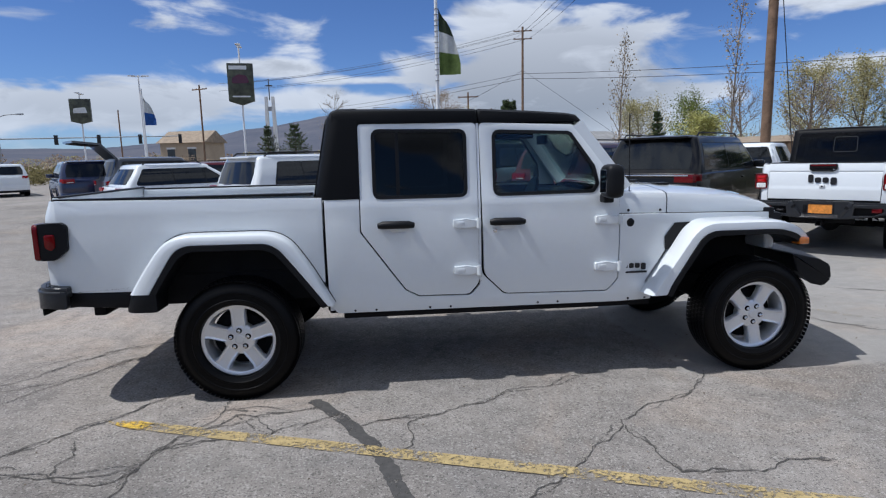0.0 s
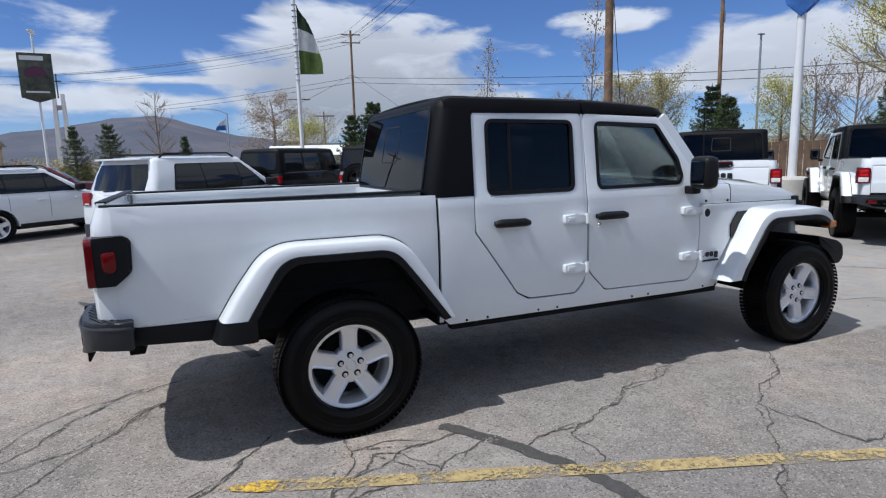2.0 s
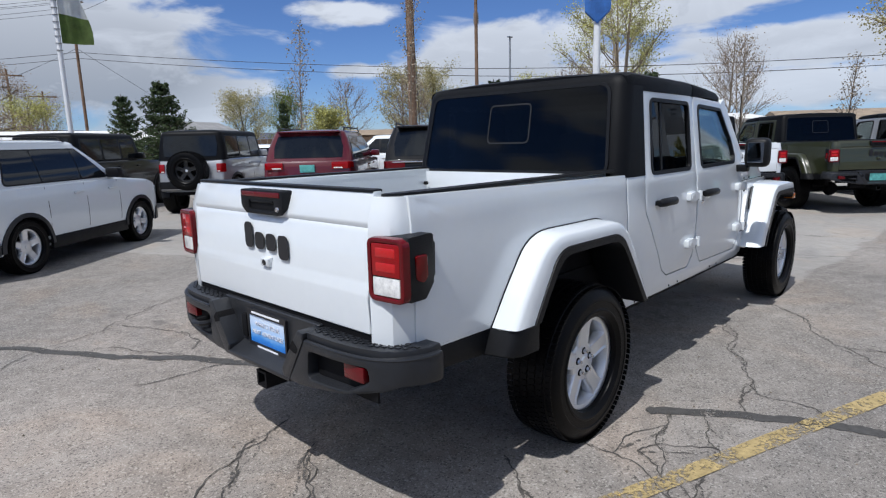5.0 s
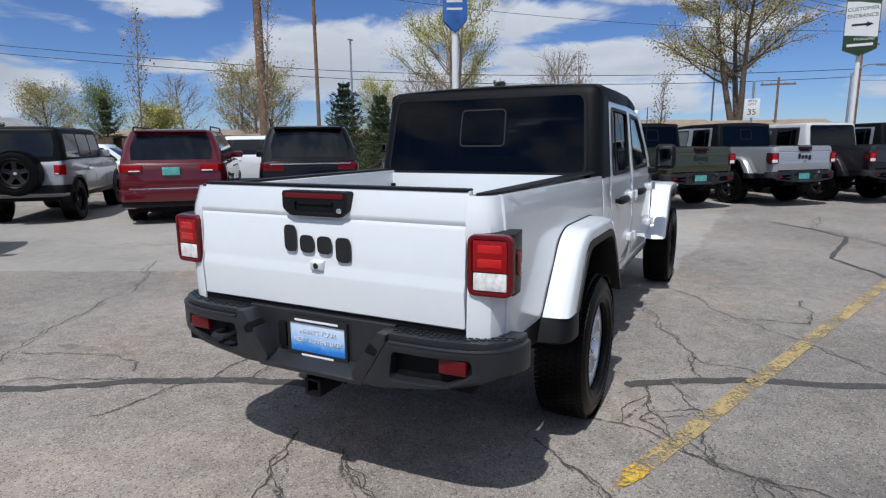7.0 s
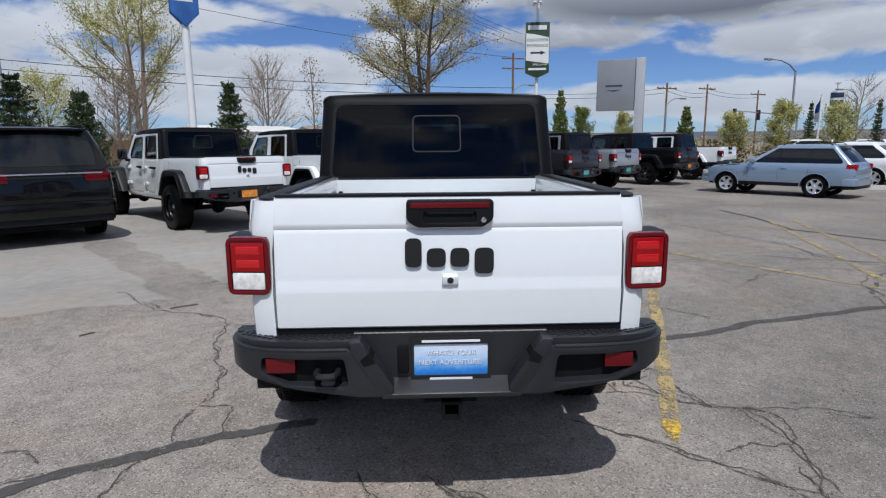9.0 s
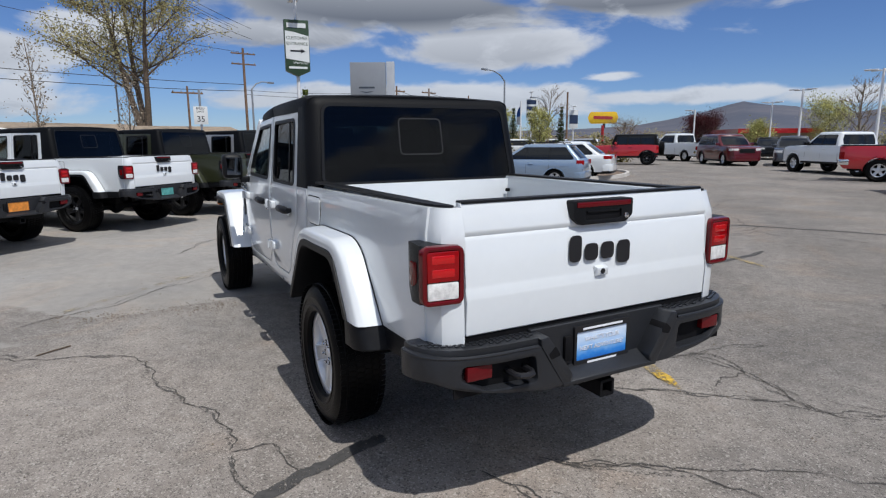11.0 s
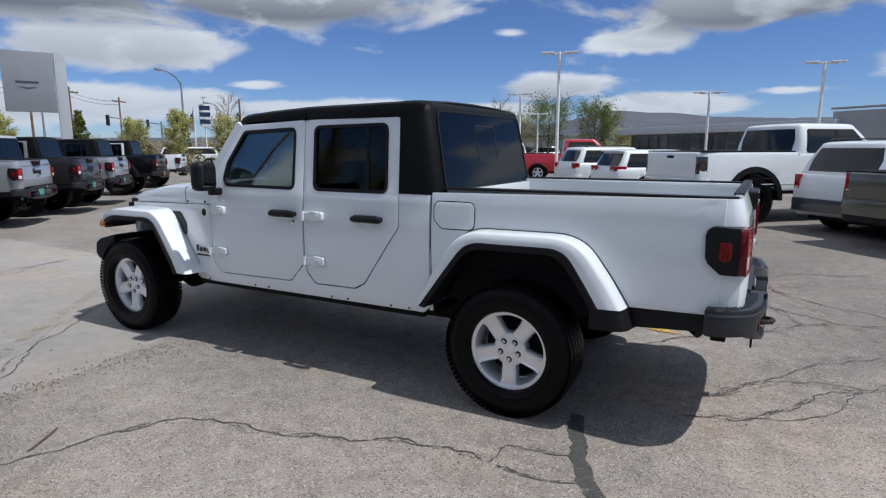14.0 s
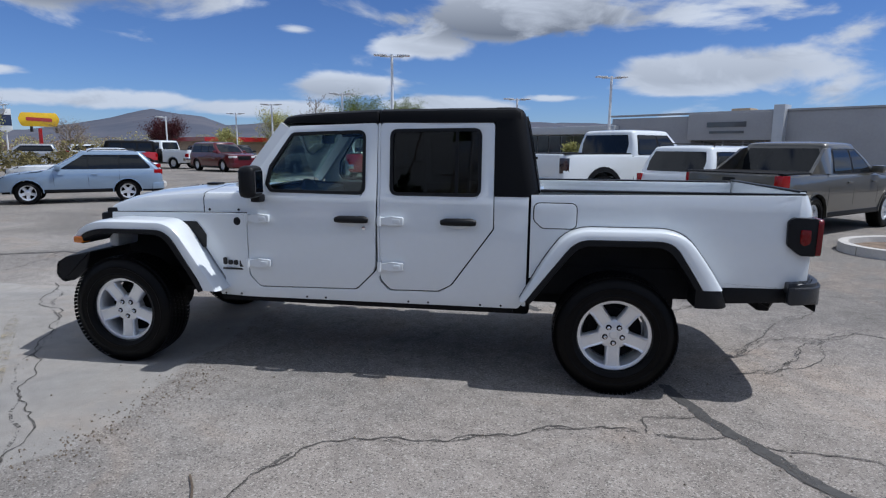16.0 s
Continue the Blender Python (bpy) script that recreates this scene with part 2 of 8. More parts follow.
def box(x0, x1, y0, y1, z0, z1, bevel=0.0, seg=2, bm=None):
    bm = bm or bmesh.new()
    vs = [bm.verts.new((x, y, z)) for x in (x0, x1) for y in (y0, y1) for z in (z0, z1)]
    fs = [bm.faces.new([vs[i] for i in q]) for q in ((0, 1, 3, 2), (4, 6, 7, 5), (0, 4, 5, 1), (2, 3, 7, 6), (0, 2, 6, 4), (1, 5, 7, 3))]
    if bevel:
        es = list({e for f in fs for e in f.edges})
        bmesh.ops.bevel(bm, geom=es, offset=bevel, segments=seg, affect="EDGES", profile=0.6)
    return bm


def fillet(pts, r=0.03, n=5):
    """Rounds the corners of a closed polygon. A point may carry its own radius as a third number."""
    out = []
    k = len(pts)
    for i in range(k):
        p = Vector(pts[i][:2])
        rad = pts[i][2] if len(pts[i]) > 2 else r
        a, b = Vector(pts[i - 1][:2]) - p, Vector(pts[(i + 1) % k][:2]) - p
        la, lb = a.length, b.length
        if rad <= 0 or la < 1e-6 or lb < 1e-6:
            out.append(tuple(p))
            continue
        a, b = a / la, b / lb
        ang = math.acos(max(-1, min(1, a.dot(b))))
        if ang > 3.05:
            out.append(tuple(p))
            continue
        d = min(rad / math.tan(ang / 2), la * 0.48, lb * 0.48)
        p0, p1 = p + a * d, p + b * d
        for j in range(n + 1):
            t = j / n
            q = p0 * (1 - t) ** 2 + p * 2 * t * (1 - t) + p1 * t * t
            out.append((q.x, q.y))
    return out


def prism(poly, y0, y1, bevel=0.0, seg=2, axis="y"):
    """A polygon in (x, z) drawn out along y (or in (y, z) along x, or (x, y) along z)."""
    bm = bmesh.new()

    def at(p, d):
        return {"y": (p[0], d, p[1]), "x": (d, p[0], p[1]), "z": (p[0], p[1], d)}[axis]

    a = [bm.verts.new(at(p, y0)) for p in poly]
    b = [bm.verts.new(at(p, y1)) for p in poly]
    n = len(poly)
    bm.faces.new(a)
    bm.faces.new(b)
    for i in range(n):
        bm.faces.new((a[i], a[(i + 1) % n], b[(i + 1) % n], b[i]))
    if bevel:
        es = [e for e in bm.edges if (e.verts[0] in a) == (e.verts[1] in a)]
        bmesh.ops.bevel(bm, geom=es, offset=bevel, segments=seg, affect="EDGES", profile=0.6)
    return bm


def flat_with_holes(bm, outline, holes, xcuts=(), zcuts=()):
    """A flat sheet in (x, z), with holes, cut along lines of x and z."""
    edges = []
    for loop in (outline, *holes):
        vs = [bm.verts.new((p[0], 0, p[1])) for p in loop]
        edges += [bm.edges.new((vs[i], vs[(i + 1) % len(vs)])) for i in range(len(vs))]
    bmesh.ops.triangle_fill(bm, use_beauty=True, use_dissolve=False, edges=edges)
    for c in zcuts:
        bmesh.ops.bisect_plane(bm, geom=bm.verts[:] + bm.edges[:] + bm.faces[:], dist=1e-5, plane_co=(0, 0, c), plane_no=(0, 0, 1))
    for c in xcuts:
        bmesh.ops.bisect_plane(bm, geom=bm.verts[:] + bm.edges[:] + bm.faces[:], dist=1e-5, plane_co=(c, 0, 0), plane_no=(1, 0, 0))


def skin(outline, yfun, side=1, thick=0.025, holes=(), xcuts=(), zcuts=(), lift=0.0, bevel=0.0):
    """A panel of sheet that follows the surface y = side * yfun(x, z), with thickness inwards."""
    bm = bmesh.new()
    flat_with_holes(bm, outline, holes, xcuts, zcuts)
    faces = bm.faces[:]
    ext = bmesh.ops.extrude_face_region(bm, geom=faces, use_keep_orig=True)
    inner = {v for v in ext["geom"] if isinstance(v, bmesh.types.BMVert)}
    for v in bm.verts:
        y = yfun(v.co.x, v.co.z) + lift - (thick if v in inner else 0)
        v.co.y = side * y
    if bevel:
        bm.normal_update()
        es = [e for e in bm.edges if len(e.link_faces) == 2 and e.verts[0] not in inner and e.verts[1] not in inner
              and e.calc_face_angle(0) > 1.0]
        bmesh.ops.bevel(bm, geom=es, offset=bevel, segments=2, affect="EDGES", profile=0.7)
    return bm


def loft(rings, close_ring=True, cap=True):
    """Joins rings of points into a skin."""
    bm = bmesh.new()
    vs = [[bm.verts.new(p) for p in r] for r in rings]
    n = len(rings[0])
    for a, b in zip(vs, vs[1:]):
        for i in range(n if close_ring else n - 1):
            j = (i + 1) % n
            bm.faces.new((a[i], a[j], b[j], b[i]))
    if cap and close_ring:
        bm.faces.new(vs[0][::-1])
        bm.faces.new(vs[-1])
    return bm


def tube(pts, radii, n=8, bm=None):
    """A round bar along points."""
    bm = bm or bmesh.new()
    if not hasattr(radii, "__len__"):
        radii = [radii] * len(pts)
    pts = [Vector(p) for p in pts]
    prev = None
    for i, p in enumerate(pts):
        d = (pts[min(i + 1, len(pts) - 1)] - pts[max(i - 1, 0)]).normalized()
        ref = Vector((0, 0, 1)) if abs(d.z) < 0.9 else Vector((1, 0, 0))
        u = d.cross(ref).normalized()
        v = d.cross(u)
        ring = [bm.verts.new(p + (u * math.cos(2 * math.pi * k / n) + v * math.sin(2 * math.pi * k / n)) * radii[i]) for k in range(n)]
        if prev:
            for k in range(n):
                bm.faces.new((prev[k], prev[(k + 1) % n], ring[(k + 1) % n], ring[k]))
        else:
            bm.faces.new(ring[::-1])
        prev = ring
    bm.faces.new(prev)
    return bm


def lathe(profile, n=48, axis="y", centre=(0, 0, 0)):
    """Turns a profile of (radius, offset) round an axis."""
    rings = []
    for r, o in profile:
        ring = []
        for k in range(n):
            a = 2 * math.pi * k / n
            c, s = r * math.cos(a), r * math.sin(a)
            p = {"y": (c, o, s), "z": (c, s, o), "x": (o, c, s)}[axis]
            ring.append(tuple(p[i] + centre[i] for i in range(3)))
        rings.append(ring)
    return loft(rings, True, profile[0][0] > 1e-4 and profile[-1][0] > 1e-4)


def merge(*bms):
    """Several bmeshes joined into the first."""
    first = bms[0]
    for other in bms[1:]:
        me = bpy.data.meshes.new("tmp")
        other.to_mesh(me)
        other.free()
        first.from_mesh(me)
        bpy.data.meshes.remove(me)
    return first


def moved(bm, m):
    bmesh.ops.transform(bm, matrix=m, verts=bm.verts[:])
    return bm


def text_part(name, body, size, material, parent, m, thick=0.002, label=""):
    """Lettering in the built-in font, as a mesh."""
    cu = bpy.data.curves.new(name, "FONT")
    cu.body, cu.size, cu.extrude, cu.align_x, cu.align_y = body, size, thick, "CENTER", "CENTER"
    ob = bpy.data.objects.new("tmp", cu)
    scene.collection.objects.link(ob)
    me = bpy.data.meshes.new_from_object(ob.evaluated_get(bpy.context.evaluated_depsgraph_get()))
    bpy.data.objects.remove(ob)
    bpy.data.curves.remove(cu)
    me.materials.clear()
    me.materials.append(material)
    t = new(name, me)
    t.parent = parent
    t.matrix_basis = m
    if label:
        t["label"] = label
    return t


# ---- ground ----
def ground_mat():
    m = bpy.data.materials.new("weathered_asphalt_and_concrete")
    m.use_nodes = True
    g = Nodes(m.node_tree)
    pos = g.add("ShaderNodeNewGeometry").outputs["Position"]
    warp = g.noise(pos, 1.6, 5.0)
    fine = g.noise(pos, 190.0, 2.0, 0.7)
    chips = g.add("ShaderNodeTexVoronoi", {"Vector": pos, "Scale": 120.0}).outputs["Color"]
    chip = g.add("ShaderNodeSeparateColor", {0: chips}).outputs[0]
    mid = g.noise(pos, 7.0, 5.0, 0.6)
    big = g.noise(pos, 0.45, 4.0, 0.55)
    stain = g.noise(pos, 1.1, 6.0, 0.65, 1.2)
    tone = g.math("ADD", g.math("MULTIPLY", fine, 0.56), g.math("ADD", g.math("MULTIPLY", mid, 0.28), g.math("MULTIPLY", big, 0.36)))
    asphalt = g.ramp(tone, (0.44, (0.124, 0.113, 0.103)), (0.60, (0.238, 0.219, 0.200)), (0.76, (0.385, 0.353, 0.322)))
    asphalt = g.mix(g.math("MULTIPLY", g.step(chip, 0.84, 0.95), 0.6), asphalt, (0.44, 0.42, 0.39))
    asphalt = g.mix(g.math("MULTIPLY", g.step(chip, 0.20, 0.05), 0.6), asphalt, (0.05, 0.048, 0.046))
    asphalt = g.mix(g.math("MULTIPLY", g.step(stain, 0.60, 0.74), 0.45), asphalt, (0.075, 0.072, 0.07))
    # older, browner patch along the left side of the lot
    conc = g.ramp(tone, (0.42, (0.215, 0.202, 0.186)), (0.60, (0.305, 0.290, 0.270)), (0.78, (0.40, 0.382, 0.357)))
    conc = g.mix(g.math("MULTIPLY", g.step(stain, 0.56, 0.72), 0.35), conc, (0.20, 0.19, 0.175))
    xyz = g.add("ShaderNodeSeparateXYZ", {0: pos}).outputs
    wob = g.math("MULTIPLY", g.math("SUBTRACT", warp, 0.5), 0.55)

    def side(px, py, ang):
        """Signed distance to the left of a line through (px, py) with that heading."""
        a = radians(ang)
        d = g.math("ADD", g.math("MULTIPLY", g.math("SUBTRACT", xyz[0], px), -math.sin(a)), g.math("MULTIPLY", g.math("SUBTRACT", xyz[1], py), math.cos(a)))
        return g.math("ADD", d, wob)

    # panel by the parked row, the strip of patching beside it, and the panel before the truck
    pa = g.math("MINIMUM", side(2.5, 2.75, 39.0), side(2.42, 2.57, 115.0 - 180.0))
    pb = g.math("MINIMUM", g.math("MULTIPLY", side(2.99, 2.25, 40.5), -1.0), side(2.95, 1.4, -88.0))
    pb = g.math("MINIMUM", pb, side(3.6, -0.9, -3.0))
    pa = g.math("MINIMUM", pa, g.math("SUBTRACT", 12.0, xyz[1]))
    slab = g.step(g.math("MAXIMUM", pa, pb), -0.03, 0.03)
    col = g.mix(slab, asphalt, conc)
    # a paler stretch behind the truck, newer darker asphalt beyond the yellow line, and warm and grey blotches
    far = g.vec("DISTANCE", pos, (-1.1, 0.6, 0.0))
    pale_area = g.step(g.math("ADD", far, g.math("MULTIPLY", g.math("SUBTRACT", stain, 0.5), 2.2)), 2.6, 1.0)
    far2 = g.vec("DISTANCE", pos, (1.0, 2.3, 0.0))
    pale_area = g.math("MAXIMUM", pale_area, g.step(g.math("ADD", far2, g.math("MULTIPLY", g.math("SUBTRACT", stain, 0.5), 1.6)), 1.7, 0.6))
    far3 = g.vec("DISTANCE", pos, (-0.5, 2.3, 0.0))
    pale_area = g.math("MAXIMUM", pale_area, g.step(g.math("ADD", far3, g.math("MULTIPLY", g.math("SUBTRACT", stain, 0.5), 1.6)), 1.7, 0.5))
    col = g.mix(g.math("MULTIPLY", pale_area, 0.60), col, g.mix(1.0, col, (1.26, 1.21, 1.17), "MULTIPLY"))
    newer = g.step(g.math("ADD", side(0.0, -1.7, -18.0), g.math("MULTIPLY", g.math("SUBTRACT", big, 0.5), 3.0)), 0.5, -0.6)
    col = g.mix(g.math("MULTIPLY", newer, 0.75), col, g.mix(1.0, col, (0.80, 0.795, 0.79), "MULTIPLY"))
    blot = g.noise(pos, 0.8, 5.0, 0.6, 0.8)
    col = g.mix(g.math("MULTIPLY", g.step(blot, 0.52, 0.66), 0.45), col, g.mix(1.0, col, (1.22, 1.08, 0.96), "MULTIPLY"))
    col = g.mix(g.math("MULTIPLY", g.step(blot, 0.46, 0.34), 0.40), col, g.mix(1.0, col, (0.80, 0.83, 0.87), "MULTIPLY"))
    h = g.math("ADD", g.math("MULTIPLY", fine, 0.6), g.math("MULTIPLY", mid, 0.8))
    b = g.add("ShaderNodeBump", {"Strength": 1.0, "Distance": 0.009, "Height": h}).outputs[0]
    s = g.add("ShaderNodeBsdfPrincipled", {"Base Color": col, "Roughness": 0.88, "Normal": b, "Specular IOR Level": 0.3}).outputs[0]
    g.add("ShaderNodeOutputMaterial", {"Surface": s})
    return m


def worn_paint(name, color, cover):
    """Road paint that has flaked away in places."""
    m = bpy.data.materials.new(name)
    m.use_nodes = True
    g = Nodes(m.node_tree)
    pos = g.add("ShaderNodeNewGeometry").outputs["Position"]
    n = g.math("ADD", g.math("MULTIPLY", g.noise(pos, 55.0, 4.0, 0.7), 0.6), g.math("MULTIPLY", g.noise(pos, 5.0, 3.0), 0.4))
    keep = g.step(n, cover + 0.06, cover - 0.06)
    tone = g.ramp(g.noise(pos, 25.0, 4.0), (0.3, tuple(c * 0.6 for c in color)), (0.7, color))
    a = g.add("ShaderNodeBsdfPrincipled", {"Base Color": tone, "Roughness": 0.75}).outputs[0]
    t = g.add("ShaderNodeBsdfTransparent").outputs[0]
    g.add("ShaderNodeOutputMaterial", {"Surface": g.add("ShaderNodeMixShader", {0: keep, 1: t, 2: a}).outputs[0]})
    return m


def ground():
    bm = bmesh.new()
    cuts = [-6000, -300, -60, -20, -8, 0, 8, 20, 60, 300, 6000]
    vs = [[bm.verts.new((x, y, 0)) for y in cuts] for x in cuts]
    for i in range(len(cuts) - 1):
        for j in range(len(cuts) - 1):
            bm.faces.new((vs[i][j], vs[i + 1][j], vs[i + 1][j + 1], vs[i][j + 1]))
    ob = finish(bm, "ground", ground_mat(), smooth=False)
    return tagged(ob, "weathered grey asphalt and concrete car lot", "ground", kind="structure")


GROUND = ground()
M["yellow_line"] = worn_paint("worn_yellow_paint", (0.47, 0.36, 0.165), 0.525)
M["yellow_flakes"] = worn_paint("bright_yellow_paint", (0.72, 0.47, 0.06), 0.50)
M["faint_line"] = worn_paint("faded_yellow_paint", (0.44, 0.345, 0.17), 0.50)
M["ghost_line"] = worn_paint("ghost_of_yellow_paint", (0.40, 0.345, 0.24), 0.445)
M["crack"] = mat("crack_shadow", (0.075, 0.069, 0.062), rough=0.95, vary=0.4, scale=20)
M["seal"] = worn_paint("crack_sealer", (0.075, 0.072, 0.069), 0.58)
M["grit"] = worn_paint("crumbled_edge", (0.10, 0.093, 0.085), 0.46)


def jitter_line(pts, rnd, levels=4, amount=0.16):
    """A polyline with random kinks, like a crack."""
    p = [Vector((x, y)) for x, y in pts]
    for lv in range(levels):
        q = [p[0]]
        for a, b in zip(p, p[1:]):
            d = b - a
            if d.length < 0.03:
                q.append(b)
                continue
            nrm = Vector((-d.y, d.x))
            q += [a.lerp(b, rnd.uniform(0.4, 0.6)) + nrm * rnd.uniform(-amount, amount), b]
        p = q
    return p


def strip(bm, line, width, z, rnd=None, rough=0.5):
    """A flat ribbon along a line, with an uneven width."""
    prev = None
    for i, p in enumerate(line):
        d = (line[min(i + 1, len(line) - 1)] - line[max(i - 1, 0)])
        if d.length < 1e-6:
            continue
        n = Vector((-d.y, d.x)).normalized()
        end = 0.35 if i in (0, len(line) - 1) else 1.0
        w = [width * end * (1 + (rnd.uniform(-rough, rough) if rnd else 0)) / 2 for _ in (0, 1)]
        cur = (bm.verts.new((p.x + n.x * w[0], p.y + n.y * w[0], z)), bm.verts.new((p.x - n.x * w[1], p.y - n.y * w[1], z)))
        if prev:
            bm.faces.new((prev[0], cur[0], cur[1], prev[1]))
        prev = cur


def cracks():
    rnd = random.Random(7)
    bm, grit = bmesh.new(), bmesh.new()
    n = [0]

    def crack(width, *pts):
        n[0] += 1
        line = jitter_line(pts, rnd)
        strip(bm, line, width, 0.0045 + 0.00003 * n[0], rnd, 0.7)
        strip(grit, jitter_line(pts, rnd, 3, 0.1), width * 2.6, 0.003 + 0.00002 * n[0], rnd, 0.8)

    w = 0.0062
    crack(w, (-1.9, -2.1), (-1.11, -1.51), (-0.93, -1.32), (-0.54, -0.86), (-0.42, -0.7))
    crack(w, (-1.5, -1.68), (-0.98, -1.71), (-0.74, -1.76), (-0.39, -1.85), (-0.3, -1.56), (-0.07, -1.48), (0.28, -1.45))
    crack(w, (-0.5, -2.4), (-0.35, -1.98), (-0.32, -1.67), (-0.24, -1.4), (-0.07, -1.08), (-0.04, -0.75))
    crack(w, (-0.07, -1.08), (0.36, -1.16), (0.52, -1.09), (0.44, -1.15))
    crack(w, (-0.74, -1.76), (-0.72, -1.55), (-0.80, -1.38))
    crack(w, (-0.14, -1.39), (0.02, -1.16), (0.28, -1.45), (0.51, -1.31), (0.64, -1.25))
    crack(w, (-0.3, -1.56), (0.1, -1.25), (0.36, -1.16))
    crack(w, (0.78, -1.42), (0.98, -1.34), (1.26, -1.32), (1.47, -1.21), (1.69, -1.05), (2.01, -1.0), (2.34, -0.82))
    crack(w, (1.0, -1.75), (1.07, -1.39), (1.26, -1.32))
    crack(w, (1.3, -2.5), (1.58, -2.24), (1.78, -2.09), (1.99, -1.86), (2.27, -1.55), (2.69, -1.32), (3.11, -0.94))
    crack(w, (2.27, -1.62), (2.31, -1.85), (2.34, -2.13), (2.63, -2.16), (2.91, -2.09), (3.13, -2.12))
    crack(w, (-2.4, -0.9), (-1.77, -0.42), (-1.56, -0.13), (-1.35, 0.13), (-0.86, 0.43))
    crack(w, (-2.2, -1.5), (-1.56, -0.78), (-1.42, -0.51), (-1.17, -0.16), (-0.94, 0.1))
    crack(w * 1.3, (2.7, 3.31), (2.36, 2.98), (1.89, 2.43), (1.85, 2.2), (1.71, 1.94), (1.4, 1.78), (0.98, 1.73), (0.61, 1.6), (0.11, 1.4), (-0.1, 1.44))
    crack(w, (-0.17, 1.44), (-0.46, 1.45), (-0.57, 1.41))
    crack(w, (-0.14, 1.24), (-0.13, 1.44))
    crack(w, (-0.14, 1.24), (-0.45, 1.19), (-0.5, 1.2))
    crack(w, (-1.3, 1.6), (-1.03, 1.54), (-0.78, 1.52), (-0.68, 1.45))
    crack(w, (-0.59, -0.91), (-0.73, -1.13), (-0.93, -1.32), (-1.09, -1.48))
    crack(w, (-0.34, -1.72), (-0.72, -1.77), (-0.87, -1.75), (-1.17, -1.71))
    crack(w * 1.3, (2.9, 2.7), (3.18, 2.28), (3.71, 1.62), (4.29, 0.88), (5.18, -0.25), (6.0, -1.2))
    crack(w, (-1.04, 0.03), (-1.43, -0.44), (-1.88, -0.52), (-2.25, -0.78), (-2.45, -0.66), (-3.2, -1.0))
    crack(w, (-0.94, 0.42), (-1.34, 0.23), (-1.83, -0.41), (-1.88, -0.52))
    crack(w, (1.9, 5.2), (1.26, 4.53), (-0.03, 3.65), (-0.79, 3.19), (-1.03, 3.01), (-1.8, 2.6))
    crack(w, (-0.86, 3.05), (-0.66, 2.56), (-0.61, 2.14), (-0.75, 1.97))
    crack(w, (-1.25, 2.57), (-0.96, 2.15), (-0.69, 1.52))
    crack(w * 1.5, (-0.3, -4.4), (-0.71, -4.11), (-1.19, -3.91), (-1.76, -4.46), (-2.4, -4.7))
    crack(w * 1.5, (-0.87, -5.06), (-1.21, -3.82), (-1.38, -3.3), (-1.84, -2.79), (-2.3, -2.5))
    crack(w * 1.3, (-0.9, -3.3), (-1.06, -3.03), (-1.31, -2.6), (-1.54, -2.36), (-1.87, -2.16), (-2.4, -2.2))
    crack(w * 1.3, (-1.01, -3.31), (-1.37, -3.44), (-1.7, -3.6))
    crack(w, (-0.95, -1.66), (-1.3, -1.6), (-1.59, -1.98), (-1.84, -2.14))
    crack(w, (-1.59, -1.98), (-1.5, -2.23), (-1.42, -2.5))
    crack(w * 2, (1.6, -4.2), (3.2, -5.6), (5.2, -5.2), (7.4, -4.6), (9.0, -5.0))
    crack(w * 2, (4.4, -3.2), (6.2, -3.6), (8.3, -2.6), (10.0, -2.9))
    crack(w * 2, (3.0, -7.5), (5.2, -9.0), (6.8, -12.5), (9.2, -14.0))
    crack(w * 2, (5.2, -9.0), (8.4, -8.4), (11.0, -7.0))
    crack(w * 2, (-2.0, -7.0), (0.5, -8.2), (3.0, -7.5), (4.2, -4.4))
    crack(w * 2, (6.8, -12.5), (4.0, -15.0), (1.0, -18.0))
    crack(w * 2, (-3.0, 5.0), (-4.5, 8.0), (-8.0, 9.5), (-14.0, 9.0))
    crack(w * 2, (-4.5, 3.0), (-6.5, 6.0), (-8.0, 9.5), (-9.0, 14.0))
    for _ in range(26):
        a, r, h = rnd.uniform(0, 6.28), rnd.uniform(6, 20), rnd.uniform(0, 6.28)
        x, y = 1 + r * math.cos(a), r * math.sin(a)
        x2, y2 = x + 1.4 * math.cos(h), y + 1.4 * math.sin(h)
        crack(w * 1.3, (x, y), (x2, y2), (x2 + 1.2 * math.cos(h + 0.7), y2 + 1.2 * math.sin(h + 0.7)))
    tagged(finish(bm, "crack_lines", M["crack"], smooth=False), "thin dark branching cracks in the asphalt", "cracks", kind="stuff")
    tagged(finish(grit, "crack_edges", M["grit"], smooth=False), "crumbled dark edges along the asphalt cracks", "cracks", kind="stuff")
    sealer = bmesh.new()
    for k, (wd, pts) in enumerate(((0.085, ((0.46, -1.0), (0.52, -1.09), (0.74, -1.46), (0.86, -1.7), (0.94, -1.94), (1.0, -2.16), (1.3, -2.9), (1.63, -4.15), (1.9, -6.0))),
                                   (0.085, ((-0.35, 0.7), (-0.41, 0.87), (-0.5, 1.16), (-0.66, 1.45), (-0.79, 1.72), (-0.99, 1.99), (-1.3, 2.5), (-2.0, 3.6))),
                                   (0.06, ((4.2, -3.1), (5.5, -2.6), (7.5, -3.0), (9.0, -2.0))),
                                   (0.10, ((0.6, -9.5), (3.6, -8.0), (6.4, -6.3), (9.5, -6.6))))):
        strip(sealer, jitter_line(pts, rnd, 3, 0.06), wd, 0.0036 + 0.0001 * k, rnd, 0.25)
    tagged(finish(sealer, "crack_sealer", M["seal"], smooth=False), "dark strips of tar sealing long cracks", "crack sealer", kind="stuff")


